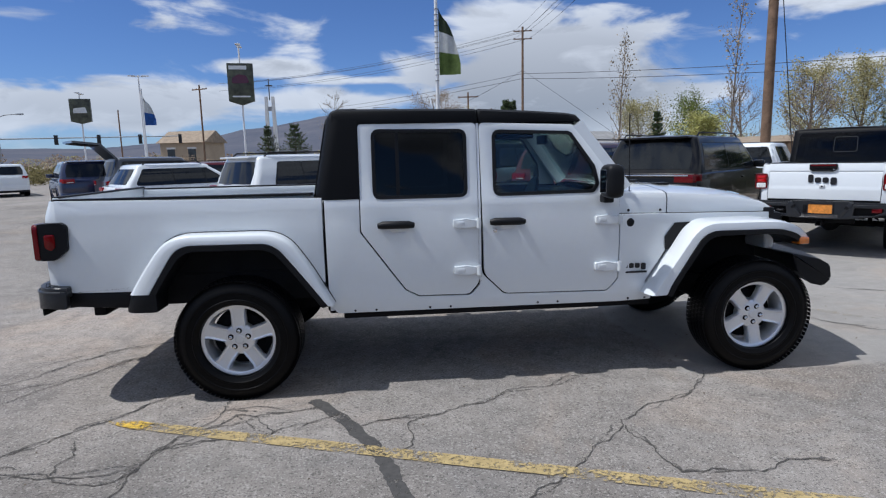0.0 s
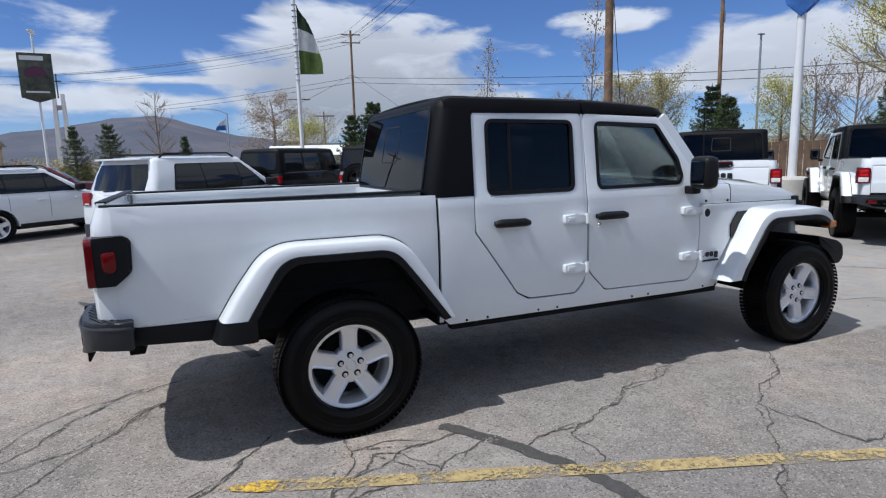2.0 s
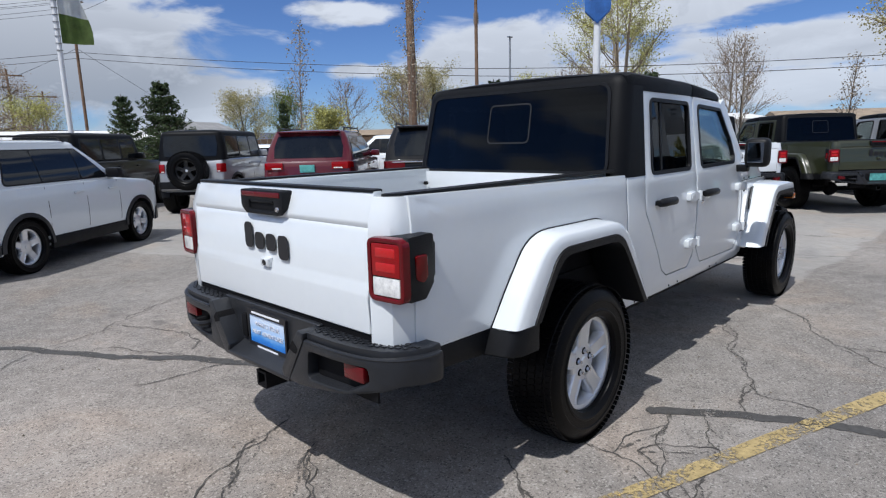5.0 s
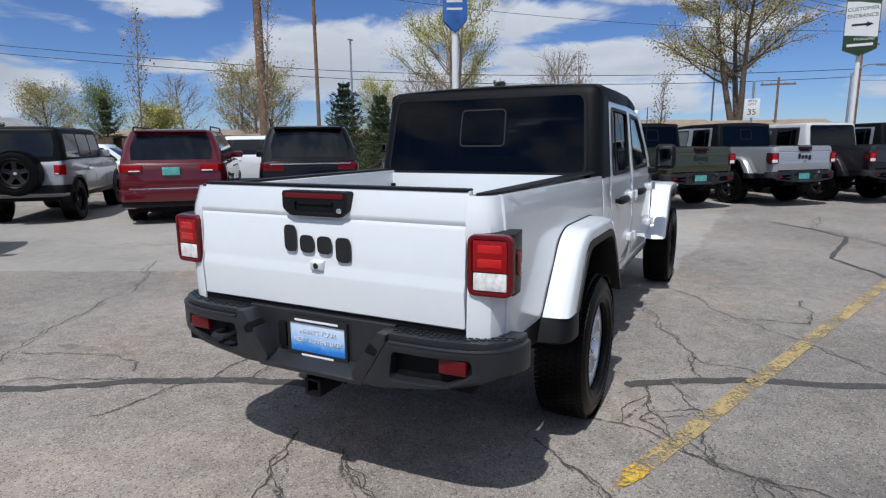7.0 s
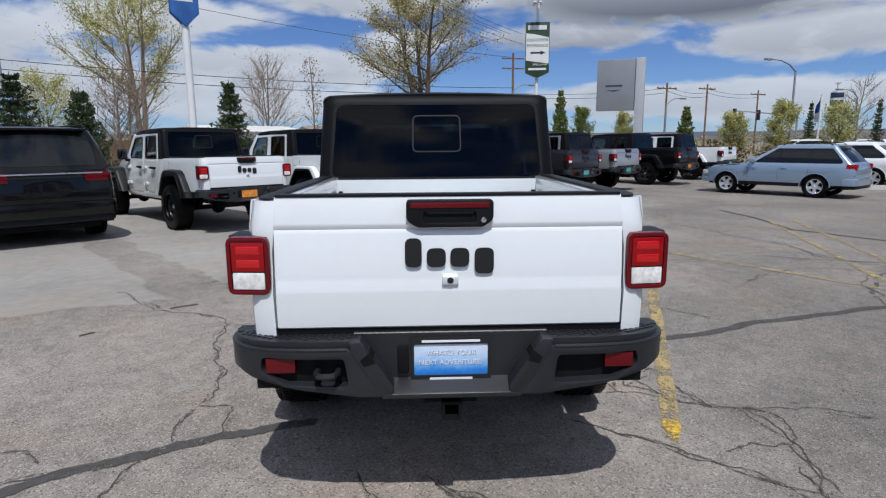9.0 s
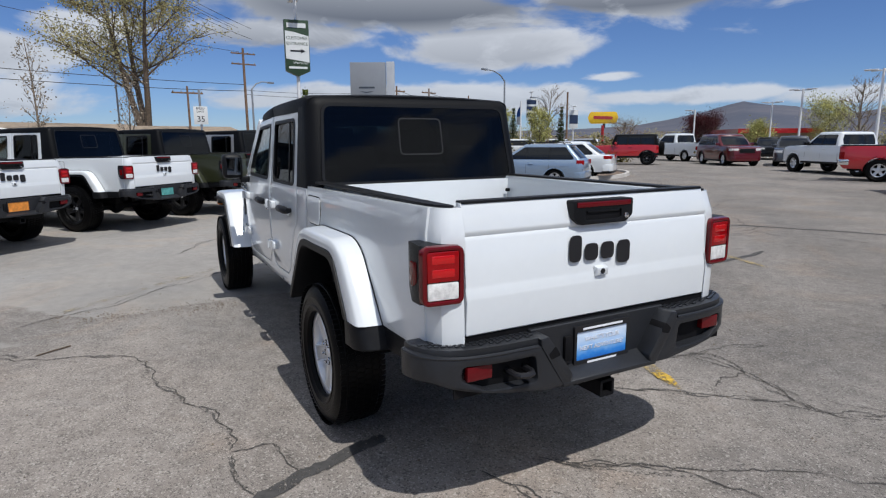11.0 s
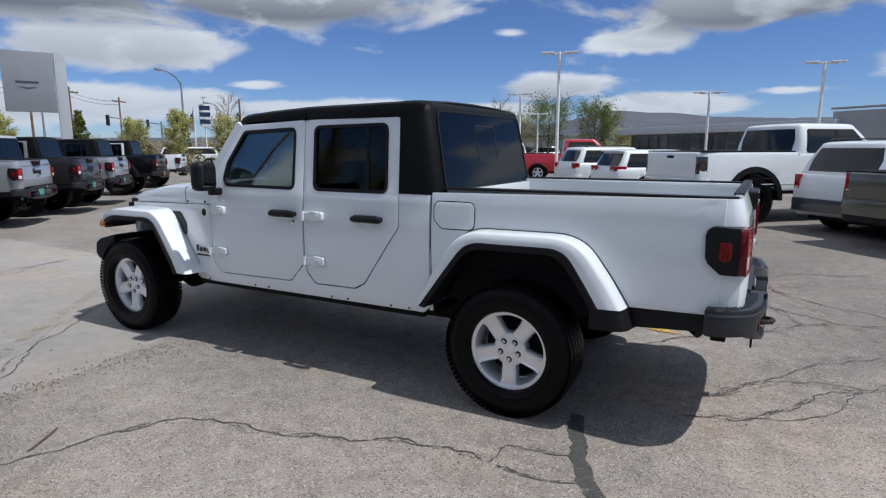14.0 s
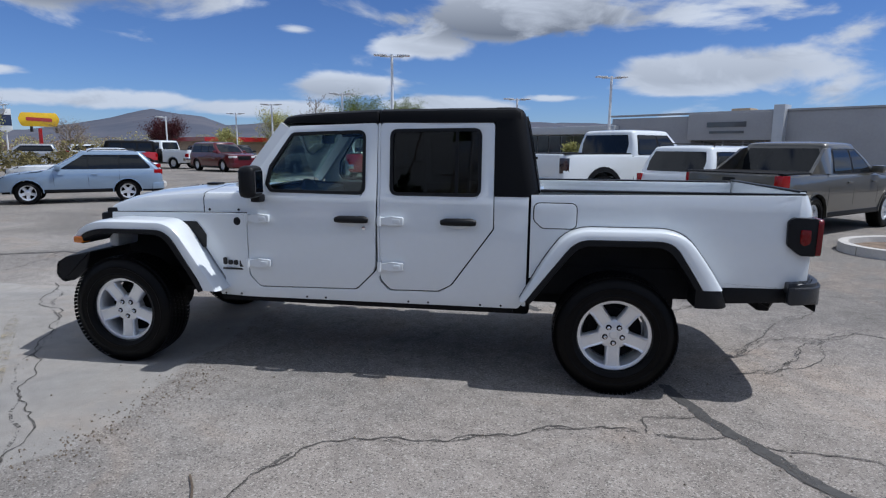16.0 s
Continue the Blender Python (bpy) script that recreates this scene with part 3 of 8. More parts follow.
def painted_line(name, label, material, width, *pts, z=0.0062):
    bm = bmesh.new()
    line = []
    for a, b in zip(pts, pts[1:]):
        a, b = Vector(a), Vector(b)
        k = max(2, int((b - a).length / 0.25))
        line += [a.lerp(b, i / k) for i in range(k)]
    line.append(Vector(pts[-1]))
    strip(bm, line, width, z, random.Random(3), 0.06)
    tagged(finish(bm, name, material, smooth=False), label, "road marking", kind="structure")


cracks()
painted_line("painted_line", "worn yellow painted parking line", M["yellow_line"], 0.10, (-0.72, -1.155), (4.75, -3.13))
painted_line("painted_line", "bright yellow flakes of an old parking line", M["yellow_flakes"], 0.10, (-0.725, -1.153), (-0.36, -1.285), z=0.0092)
painted_line("painted_line", "faded yellow painted parking line", M["faint_line"], 0.10, (4.9, -3.05), (2.1, -4.78), z=0.0070)
painted_line("painted_line", "faded yellow painted parking line", M["faint_line"], 0.09, (7.92, -6.71), (2.58, -4.92), z=0.0074)
painted_line("painted_line", "faded yellow painted parking line", M["faint_line"], 0.09, (7.6, -7.1), (3.66, -5.79), (1.2, -5.0), z=0.0078)
painted_line("painted_line", "faded yellow painted parking line", M["ghost_line"], 0.10, (3.2, 2.45), (4.39, 1.1), (5.3, 0.05), z=0.0082)


# ---- the pickup truck ----
def interp(v, table):
    for (a, fa), (b, fb) in zip(table, table[1:]):
        if v <= b:
            return fa + (fb - fa) * max(0.0, (v - a)) / (b - a)
    return table[-1][1]


WIDTHS = ((0.40, 0.768), (0.50, 0.778), (0.56, 0.790), (0.75, 0.807), (0.95, 0.812), (1.10, 0.809), (1.165, 0.802), (1.195, 0.802), (1.245, 0.797), (1.265, 0.792), (1.76, 0.757))
ZC = (0.56, 0.75, 0.95, 1.10, 1.165, 1.195, 1.245, 1.265, 1.5)


def side_y(x, z):
    """Half the width of the body at a place along it and a height."""
    y = interp(z, WIDTHS)
    if x > 1.3 and z > 1.27:
        y -= 0.133 * (min(x, 2.5) - 1.3) * (z - 1.27)
    if x > 2.55:
        y -= 0.132 * (x - 2.55)
    if x < -0.98:
        y -= 0.45 * (x + 0.98) ** 2
    return y


def bend(pts, n=6):
    """An open line with rounded corners; a corner carries its radius as a third number."""
    out = [tuple(pts[0][:2])]
    for i in range(1, len(pts) - 1):
        p, a, b = (Vector(pts[k][:2]) for k in (i, i - 1, i + 1))
        da, db = a - p, b - p
        ra, rb = min(pts[i][2], da.length * 0.48), min(pts[i][2], db.length * 0.48)
        p0, p1 = p + da.normalized() * ra, p + db.normalized() * rb
        for j in range(n + 1):
            t = j / n
            q = p0 * (1 - t) ** 2 + p * 2 * t * (1 - t) + p1 * t * t
            out.append((q.x, q.y))
    out.append(tuple(pts[-1][:2]))
    return out


# wheel arches: where the flare leaves the body, where its paint ends, and its free edge
REAR_OUT = bend(((-0.645, 0.718), (-0.553, 0.865, 0.06), (-0.390, 1.083, 0.15), (0.315, 1.080, 0.15), (0.472, 0.86, 0.1), (0.615, 0.590)))
REAR_MID = bend(((-0.509, 0.718), (-0.440, 0.83, 0.05), (-0.320, 1.016, 0.09), (0.262, 1.012, 0.09), (0.40, 0.835, 0.1), (0.578, 0.595)))
REAR_IN = bend(((-0.462, 0.718), (-0.398, 0.82, 0.05), (-0.285, 0.976, 0.08), (0.242, 0.972, 0.08), (0.368, 0.815, 0.1), (0.538, 0.585)))
FRONT_OUT = bend(((2.715, 0.560), (2.775, 0.655, 0.03), (3.055, 1.058, 0.12), (3.64, 1.058, 0.14), (3.80, 1.0, 0.06), (3.865, 0.935)))
FRONT_MID = bend(((2.835, 0.566), (2.868, 0.640, 0.03), (3.090, 0.992, 0.10), (3.63, 0.990, 0.09), (3.775, 0.945, 0.05), (3.825, 0.895)))
FRONT_IN = bend(((2.872, 0.550), (2.908, 0.630, 0.03), (3.122, 0.955, 0.09), (3.61, 0.956, 0.08), (3.750, 0.912, 0.05), (3.795, 0.865)))


def flare(out, mid, inn, side, body):
    """Wheel-arch flare: a painted band that swells from the body to the tyre's face, and its dark lip."""
    band, lip = [], []
    for o, m, q in zip(out, mid, inn):
        o, m, q = Vector(o), Vector(m), Vector(q)
        yb = body(o.x, o.y) - 0.004
        ye = 0.930 - 0.35 * max(0.0, o.x - 3.60) ** 1.5
        sec = ((0.0, yb), (0.03, yb + (ye - yb) * 0.36), (0.075, yb + (ye - yb) * 0.68), (0.15, yb + (ye - yb) * 0.88), (0.28, ye - 0.006), (0.70, ye), (0.985, ye), (1.0, ye - 0.004))
        band.append([(o.lerp(m, f).x, side * y, o.lerp(m, f).y) for f, y in sec] + [(m.x, side * (yb - 0.03), m.y), (o.x, side * (yb - 0.03), o.y)])
        sec = ((0.02, ye - 0.002), (0.06, ye + 0.006), (0.90, ye + 0.006), (1.0, ye - 0.006))
        lip.append([(m.lerp(q, f).x, side * y, m.lerp(q, f).y) for f, y in sec] + [(q.x, side * (yb - 0.09), q.y), (m.lerp(q, 0.02).x, side * (yb - 0.09), m.lerp(q, 0.02).y)])
    return loft(band), loft(lip)


def ring_of(poly, grow):
    """The polygon moved outwards by a distance."""
    c = Vector((sum(p[0] for p in poly), sum(p[1] for p in poly))) / len(poly)
    out = []
    k = len(poly)
    for i in range(k):
        a, b = Vector(poly[i - 1]), Vector(poly[(i + 1) % k])
        d = (b - a).normalized()
        n = Vector((d.y, -d.x))
        p = Vector(poly[i])
        if n.dot(p - c) < 0:
            n = -n
        out.append(tuple(p + n * grow))
    return out


def tyre_mesh(r=0.395, w=0.245, knob=0.0045, segs=84):
    """Tyre with rounded sidewalls and blocks of tread."""
    h = w / 2
    prof = [(0.232, -h + 0.035), (0.24, -h + 0.012), (0.262, -h + 0.002), (0.267, -h - 0.003), (0.274, -h - 0.003), (0.279, -h + 0.001), (0.312, -h + 0.001), (0.316, -h - 0.003), (0.326, -h - 0.003), (r - 0.055, -h + 0.004), (r - 0.025, -h + 0.016), (r - knob, -h + 0.040),
            (r - knob, h - 0.040), (r - 0.025, h - 0.016), (r - 0.055, h - 0.004), (0.326, h + 0.003), (0.316, h + 0.003), (0.312, h - 0.001), (0.279, h - 0.001), (0.274, h + 0.003), (0.267, h + 0.003), (0.262, h - 0.002), (0.24, h - 0.012), (0.232, h - 0.035)]
    bm = lathe(prof, segs)
    for face in [f for f in bm.faces if len(f.verts) > 4]:
        bm.faces.remove(face)
    return bm


def tread_mesh(r=0.395, w=0.245, knob=0.0045, segs=84):
    """The blocks of the tread, all round."""
    bm = bmesh.new()
    ribs = (-0.42, -0.25, -0.085, 0.085, 0.25, 0.42)
    for k in range(segs):
        a0 = 2 * math.pi * k / segs
        for j, f in enumerate(ribs):
            a = a0 + (0.5 if j % 2 else 0.0) * 2 * math.pi / segs
            da = 0.41 * 2 * math.pi / segs
            yc, hw = f * w, w * 0.068
            top = r if abs(f) < 0.4 else r - 0.006
            vs = []
            for rr in (r - knob - 0.004, top):
                for aa, yy in ((a - da, yc - hw), (a + da, yc - hw + 0.004), (a + da, yc + hw), (a - da, yc + hw - 0.004)):
                    vs.append(bm.verts.new((rr * math.cos(aa), yy, rr * math.sin(aa))))
            bm.faces.new(vs[4:])
            for q in range(4):
                bm.faces.new((vs[q], vs[(q + 1) % 4], vs[4 + (q + 1) % 4], vs[4 + q]))
    return bm


def rim_mesh():
    """Alloy wheel: barrel, lip and hub. The face looks along +y."""
    bm = lathe([(0.222, -0.10), (0.226, -0.09), (0.205, -0.07), (0.198, 0.02), (0.208, 0.062), (0.213, 0.076), (0.222, 0.080), (0.240, 0.082), (0.243, 0.074), (0.232, 0.060), (0.236, -0.10)], 48)
    for f in [f for f in bm.faces if len(f.verts) > 4]:
        bm.faces.remove(f)
    bm = merge(bm, lathe([(0.001, 0.064), (0.040, 0.062), (0.085, 0.0595), (0.096, 0.056), (0.102, 0.046), (0.104, 0.0), (0.001, 0.0)], 30))
    return bm


def spoke_mesh(wide=0.0475):
    """One broad spoke with raised edges, lying along +x."""
    rings = []
    for r, hw, y1, dp in ((0.050, wide * 0.74, 0.056, 0.05), (0.078, wide * 0.92, 0.061, 0.045), (0.096, wide, 0.064, 0.045), (0.13, wide, 0.067, 0.045), (0.17, wide, 0.070, 0.05), (0.192, wide * 1.06, 0.073, 0.055), (0.206, wide * 1.22, 0.076, 0.06), (0.217, wide * 1.5, 0.078, 0.06)):
        pts = ((-hw, y1 - dp), (-hw, y1 - 0.018), (-hw * 0.90, y1 - 0.004), (-hw * 0.82, y1), (-hw * 0.72, y1 - 0.001), (-hw * 0.58, y1 - 0.005), (0, y1 - 0.004), (hw * 0.58, y1 - 0.005), (hw * 0.72, y1 - 0.001), (hw * 0.82, y1), (hw * 0.90, y1 - 0.004), (hw, y1 - 0.018), (hw, y1 - dp))
        rings.append([(r, y, t) for t, y in pts])
    return loft(rings)


def wheel(parent, x, side, alloy, tyre_r=0.395, y=0.812, z=None, nuts=True, data={}):
    """One wheel with its tyre, disc, cap and nuts. Meshes are shared by all wheels of a kind."""
    key = (alloy.name, tyre_r)
    if key not in data:
        tmp = part("wheel", rim_mesh(), alloy, parent, angle=28)
        data[key] = {"rim": tmp.data}
        bpy.data.objects.remove(tmp)
        for nm, bm, ma in (("spoke", spoke_mesh(), alloy), ("tyre", tyre_mesh(tyre_r, 0.25 if tyre_r < 0.4 else 0.28, 0.0045 if tyre_r < 0.4 else 0.009), M["rubber"]),
                           ("tread", tread_mesh(tyre_r, 0.25 if tyre_r < 0.4 else 0.28, 0.0045 if tyre_r < 0.4 else 0.009), M["rubber"]),
                           ("brake_disc", lathe([(0.001, -0.03), (0.155, -0.03), (0.155, -0.045), (0.19, -0.05), (0.19, -0.1), (0.001, -0.1)], 30), M["dark_metal"]),
                           ("centre_cap", lathe([(0.001, 0.070), (0.024, 0.069), (0.031, 0.062), (0.031, 0.05), (0.001, 0.05)], 20), M["alloy"]),
                           ("nut_recess", lathe([(0.001, 0.002), (0.017, 0.002), (0.019, 0.0), (0.001, 0.0)], 14), M["dark_metal"]),
                           ("lug_nut", lathe([(0.001, 0.026), (0.009, 0.024), (0.0115, 0.016), (0.0115, 0.0), (0.001, 0.0)], 8), M["chrome"])):
            o = part(nm, bm, ma, parent, angle=28)
            data[key][nm] = o.data
            bpy.data.objects.remove(o)
    d = data[key]
    w = new("wheel", d["rim"])
    w.parent = parent
    w.matrix_basis = pose(x, side * y, z if z is not None else tyre_r - 0.005, 0, 36 if side > 0 else 44 if x > 1 else 0, 0 if side > 0 else 180)
    for nm in ("tyre", "tread", "brake_disc", "centre_cap"):
        o = new(nm, d[nm])
        o.parent = w
        if nm == "tread":
            o["kind"] = "stuff"
    for k in range(5):
        a = 2 * math.pi * (k + 0.25) / 5
        o = new("spoke", d["spoke"])
        o.parent = w
        o.matrix_basis = Matrix.Rotation(-a, 4, "Y")
        if not nuts:
            continue
        o = new("lug_nut", d["lug_nut"])
        o.parent = w
        o.matrix_basis = Matrix.Translation((0.057 * math.cos(a), 0.058, 0.057 * math.sin(a)))
        # flat dark disc, draws the shade in the pocket round the nut
        o = new("nut_recess", d["nut_recess"])
        o.parent = w
        o.matrix_basis = Matrix.Translation((0.057 * math.cos(a), 0.0612, 0.057 * math.sin(a)))
    return w


def rear_plate(outline, holes, x0, x1, bevel=0.0):
    """A plate seen from behind: a (y, z) outline with holes, drawn out along x."""
    bm = bmesh.new()
    flat_with_holes(bm, outline, holes)
    ext = bmesh.ops.extrude_face_region(bm, geom=bm.faces[:], use_keep_orig=True)
    inner = {v for v in ext["geom"] if isinstance(v, bmesh.types.BMVert)}
    for v in bm.verts:
        v.co = (x1 if v in inner else x0, v.co.x, v.co.z)
    if bevel:
        bm.normal_update()
        es = [e for e in bm.edges if len(e.link_faces) == 2 and not (e.verts[0] in inner or e.verts[1] in inner) and e.calc_face_angle(0) > 1.0]
        bmesh.ops.bevel(bm, geom=es, offset=bevel, segments=2, affect="EDGES", profile=0.6)
    return bm


def truck_wordmark(parent, m, width, material):
    """The maker's mark, as four plain dark blocks."""
    u = width / 4.2
    blocks = bmesh.new()
    for x0, x1, z0, z1 in ((0.12, 0.86, 0.0, 1.32), (1.08, 1.92, 0.0, 0.86), (2.12, 2.96, 0.0, 0.86), (3.20, 4.05, -0.32, 0.86)):
        blocks = merge(blocks, prism(fillet(((x0 * u, z0 * u), (x1 * u, z0 * u), (x1 * u, z1 * u), (x0 * u, z1 * u)), 0.30 * u), -0.0015, 0.0015))
    o = part("wordmark", blocks, material, parent, "dark plain blocks of lettering")
    o.matrix_basis = m
    return o


def pickup(label, colour, alloy, tyre_r=0.395, flare_mat=None, top=None, plate=None, detail=True):
    """Four-door pickup with a boxy cab, black hardtop and open bed; rear axle above the origin, nose along +x."""
    flare_mat, top = flare_mat or colour, top or M["hardtop"]
    T = thing("pickup_truck", label, "pickup truck")
    blk = M["black_plastic"]

    # cab and nose
    in_y = lambda x, z: side_y(x, z) - 0.034
    for s in (1, -1):
        # dark sheet behind the side panels, puts shade into the door gaps
        part("inner_panel", skin(((0.56, 0.52), (2.78, 0.52), (2.78, 0.62), (2.98, 1.0), (3.70, 1.0), (3.70, 1.08), (2.56, 1.11), (2.56, 1.25), (0.56, 1.25)), in_y, s, 0.02, xcuts=(2.55,), zcuts=ZC), M["dark_metal"], T)
        lower = [(0.572, 1.262, .0), (0.797, 1.262, 0), (0.794, 1.045, 0.03), (1.075, 0.650, 0.06), (1.165, 0.600, 0.03), (1.515, 0.595, 0.05), (1.580, 0.665, 0.05), (1.581, 0.80, 0),
                 (1.600, 0.735, 0.1), (1.745, 0.592, 0.06), (2.465, 0.580, 0.06), (2.541, 0.665, 0.06), (2.542, 1.112, 0), (3.71, 1.078, 0), (3.72, 0.97, 0), (2.99, 1.0, 0.05), (2.735, 0.62, 0.03), (2.80, 0.585, 0), (2.80, 0.500, 0.01), (0.63, 0.505, 0.02), (0.575, 0.56, 0.02)]
        part("body_side", skin(fillet(lower), side_y, s, 0.022, xcuts=(2.55, 3.1), zcuts=ZC, bevel=0.005), colour, T)
        # doors
        for nm, outline, hole, gl in (("rear_door", ((0.806, 1.742, 0.035), (1.570, 1.735, 0.03), (1.570, 0.68, 0.07), (1.505, 0.606, 0.05), (1.17, 0.611, 0.05), (1.085, 0.655, 0.08), (0.804, 1.05, 0.03)),
                                       ((0.892, 1.700, 0.05), (1.500, 1.692, 0.05), (1.500, 1.262, 0.05), (0.892, 1.262, 0.05)), M["tint"]),
                                      ("front_door", ((1.594, 1.735, 0.03), (2.235, 1.715, 0.03), (2.525, 1.320, 0.04), (2.533, 1.25, 0), (2.532, 0.67, 0.07), (2.46, 0.590, 0.05), (1.75, 0.601, 0.06), (1.610, 0.74, 0.1)),
                                       ((1.682, 1.686, 0.05), (2.215, 1.668, 0.05), (2.372, 1.44, 0.04), (2.395, 1.32, 0.03), (2.36, 1.268, 0.04), (1.682, 1.262, 0.05)), M["clear"])):
            hole_p = fillet(hole, n=6)
            d = part(nm, skin(ring_of(fillet(outline), 0.003), side_y, s, 0.03, (hole_p,), zcuts=ZC, bevel=0.006), colour, T)
            part("window_seal", skin(ring_of(hole_p, 0.006), side_y, s, 0.02, (ring_of(hole_p, -0.016),), zcuts=(1.265, 1.5), lift=0.004), blk, d, "black rubber window seal")
            part("window", skin(ring_of(hole_p, -0.004), side_y, s, 0.004, zcuts=(1.265, 1.5), lift=-0.010), gl, d, "dark tinted glass" if gl is M["tint"] else "clear greenish glass").visible_shadow = False
            hx = 0.915 if nm == "rear_door" else 1.648
            h = tube([(hx, s * 0.838, 1.088), (hx + 0.03, s * 0.850, 1.093), (hx + 0.195, s * 0.850, 1.092), (hx + 0.228, s * 0.838, 1.086)], (0.019, 0.026, 0.025, 0.018), 12)
            h = merge(h, box(hx + 0.005, hx + 0.05, 0.800 if s > 0 else -0.847, 0.847 if s > 0 else -0.800, 1.075, 1.105, 0.006), box(hx + 0.175, hx + 0.222, 0.800 if s > 0 else -0.847, 0.847 if s > 0 else -0.800, 1.075, 1.105, 0.006))
            part("door_handle", h, blk, d, "black plastic pull handle")
            part("handle_cup", lathe([(0.001, 0.008), (0.030, 0.006), (0.040, 0.0), (0.001, -0.004)], 20, centre=(0, 0, 0)), colour, d).matrix_basis = Matrix.LocRotScale((hx + 0.12, s * 0.811, 1.062), None, (1.4, s, 0.55))
            if nm == "front_door":
                part("door_lock", lathe([(0.001, 0.006), (0.013, 0.005), (0.016, 0.0), (0.001, 0.0)], 16), M["chrome"], d).matrix_basis = Matrix.LocRotScale((hx + 0.035, s * 0.812, 1.030), None, (1, s, 1))
            else:
                part("window_bar", skin(((1.040, 1.69), (1.062, 1.69), (1.062, 1.27), (1.040, 1.27)), side_y, s, 0.008, zcuts=(1.5,), lift=-0.006), blk, d)
            for hz in ((1.085, 0.772) if nm == "rear_door" else (1.080, 0.762)):
                hx0, hx1 = (1.405, 1.588) if nm == "rear_door" else (2.365, 2.550)
                ya, yb = (0.800, 0.838) if s > 0 else (-0.838, -0.800)
                hb = prism(fillet(((hx0, hz - 0.026), (hx0 + 0.085, hz - 0.032), (hx1 - 0.055, hz - 0.022), (hx1, hz - 0.022), (hx1, hz + 0.022), (hx1 - 0.055, hz + 0.022), (hx0 + 0.085, hz + 0.032), (hx0, hz + 0.026)), 0.01, 3), ya, yb, 0.005)
                hb = merge(hb, tube([(hx1 - 0.018, s * 0.836, hz - 0.033), (hx1 - 0.018, s * 0.836, hz + 0.033)], 0.014, 10), box(hx0 + 0.02, hx0 + 0.07, min(ya, yb) - (0.004 if s < 0 else -0.034), max(ya, yb) + (0.004 if s > 0 else -0.034), hz - 0.014, hz + 0.014, 0.003))
                part("hinge", hb, colour, d)
        part("b_pillar", skin(((1.5745, 1.735), (1.5895, 1.735), (1.5895, 0.70), (1.5745, 0.70)), side_y, s, 0.02, zcuts=ZC, lift=-0.003), colour, T)
        # mirror
        mir = part("door_mirror", box(2.370, 2.490, 0.850, 1.022, 1.232, 1.450, 0.052, 5), blk, T, "black plastic door mirror")
        if s < 0:
            mir.matrix_basis = Matrix.Diagonal((1, -1, 1, 1))
        part("mirror_glass", box(2.3685, 2.376, 0.880, 0.992, 1.266, 1.416, 0.003, 1), M["mirror"], mir)
        part("mirror_arm", box(2.40, 2.47, 0.76, 0.88, 1.195, 1.25, 0.015), blk, mir)
        # flares
        band, lip = flare(REAR_OUT, REAR_MID, REAR_IN, s, side_y)
        part("rear_flare", band, flare_mat, T, angle=40)
        part("flare_gasket", tube([(x, s * (side_y(x, z) + 0.001), z) for x, z in REAR_OUT], 0.0042, 6), blk, T, "thin black rubber gasket")
        rings = []
        for z, xl in ((0.606, -0.680), (0.614, -0.685), (0.706, -0.653), (0.7175, -0.648)):
            rings.append([(x, s * y, z) for x, y in ((xl, 0.74), (xl, 0.795), (xl + 0.020, 0.880), (xl + 0.045, 0.914), (xl + 0.085, 0.932), (-0.494, 0.938), (-0.468, 0.926), (-0.468, 0.74))])
        ends = loft(rings)
        part("flare_lip", merge(lip, ends), blk, T, "black plastic arch lip")
        part("arch_liner", box(-0.55, 0.62, min(s * 0.672, s * 0.690), max(s * 0.672, s * 0.690), 0.60, 1.06), M["dark_metal"], T)
        band, lip = flare(FRONT_OUT, FRONT_MID, FRONT_IN, s, side_y)
        part("front_flare", band, flare_mat, T)
        part("flare_lip", lip, blk, T, "black plastic arch lip")
        part("side_marker", box(3.775, 3.852, min(s * 0.82, s * 0.906), max(s * 0.82, s * 0.906), 0.872, 0.925, 0.016), M["amber"], T, "amber side marker lamp")
        part("fender_vent", skin(fillet(((2.885, 0.85), (2.95, 0.86), (3.11, 1.036), (2.955, 1.036), (2.878, 0.945)), 0.012, 3), side_y, s, 0.02, xcuts=(2.95,), lift=0.008), blk, T, "black plastic vent")
        part("cowl_cap", lathe([(0.001, 0.012), (0.022, 0.011), (0.030, 0.004), (0.030, -0.01), (0.001, -0.01)], 20), blk, T).matrix_basis = Matrix.LocRotScale((2.615, s * 0.797, 1.052), None, (1, s, 1))
        for bx, bz in ((2.60, 1.135), (2.84, 1.128)):
            part("bolt", lathe([(0.001, 0.005), (0.009, 0.004), (0.010, 0.0), (0.001, 0.0)], 8), blk, T).matrix_basis = Matrix.LocRotScale((bx, s * (side_y(bx, 1.13) + 0.001), bz), None, (1, s, 1))
        truck_wordmark(T, pose(2.745 if s > 0 else 2.572, s * 0.7985, 0.735, 0, 0, 180 if s > 0 else 0), 0.17, M["decal"])
        part("name_bar", box(2.575, 2.745, min(s * 0.788, s * 0.7975), max(s * 0.788, s * 0.7975), 0.700, 0.713), M["decal"], T)
        # sill bolts and rail
        for k in range(8):
            part("bolt", lathe([(0.001, 0.004), (0.007, 0.003), (0.008, 0.0), (0.001, 0.0)], 8), M["dark_metal"], T).matrix_basis = Matrix.LocRotScale(((0.74, 0.88, 1.24, 1.38, 1.98, 2.12, 2.62, 2.74)[k], s * 0.783, 0.520), None, (1, s, 1))
        part("sill_rail", box(0.66, 2.80, min(s * 0.66, s * 0.735), max(s * 0.66, s * 0.735), 0.455, 0.505, 0.012), M["dark_metal"], T)
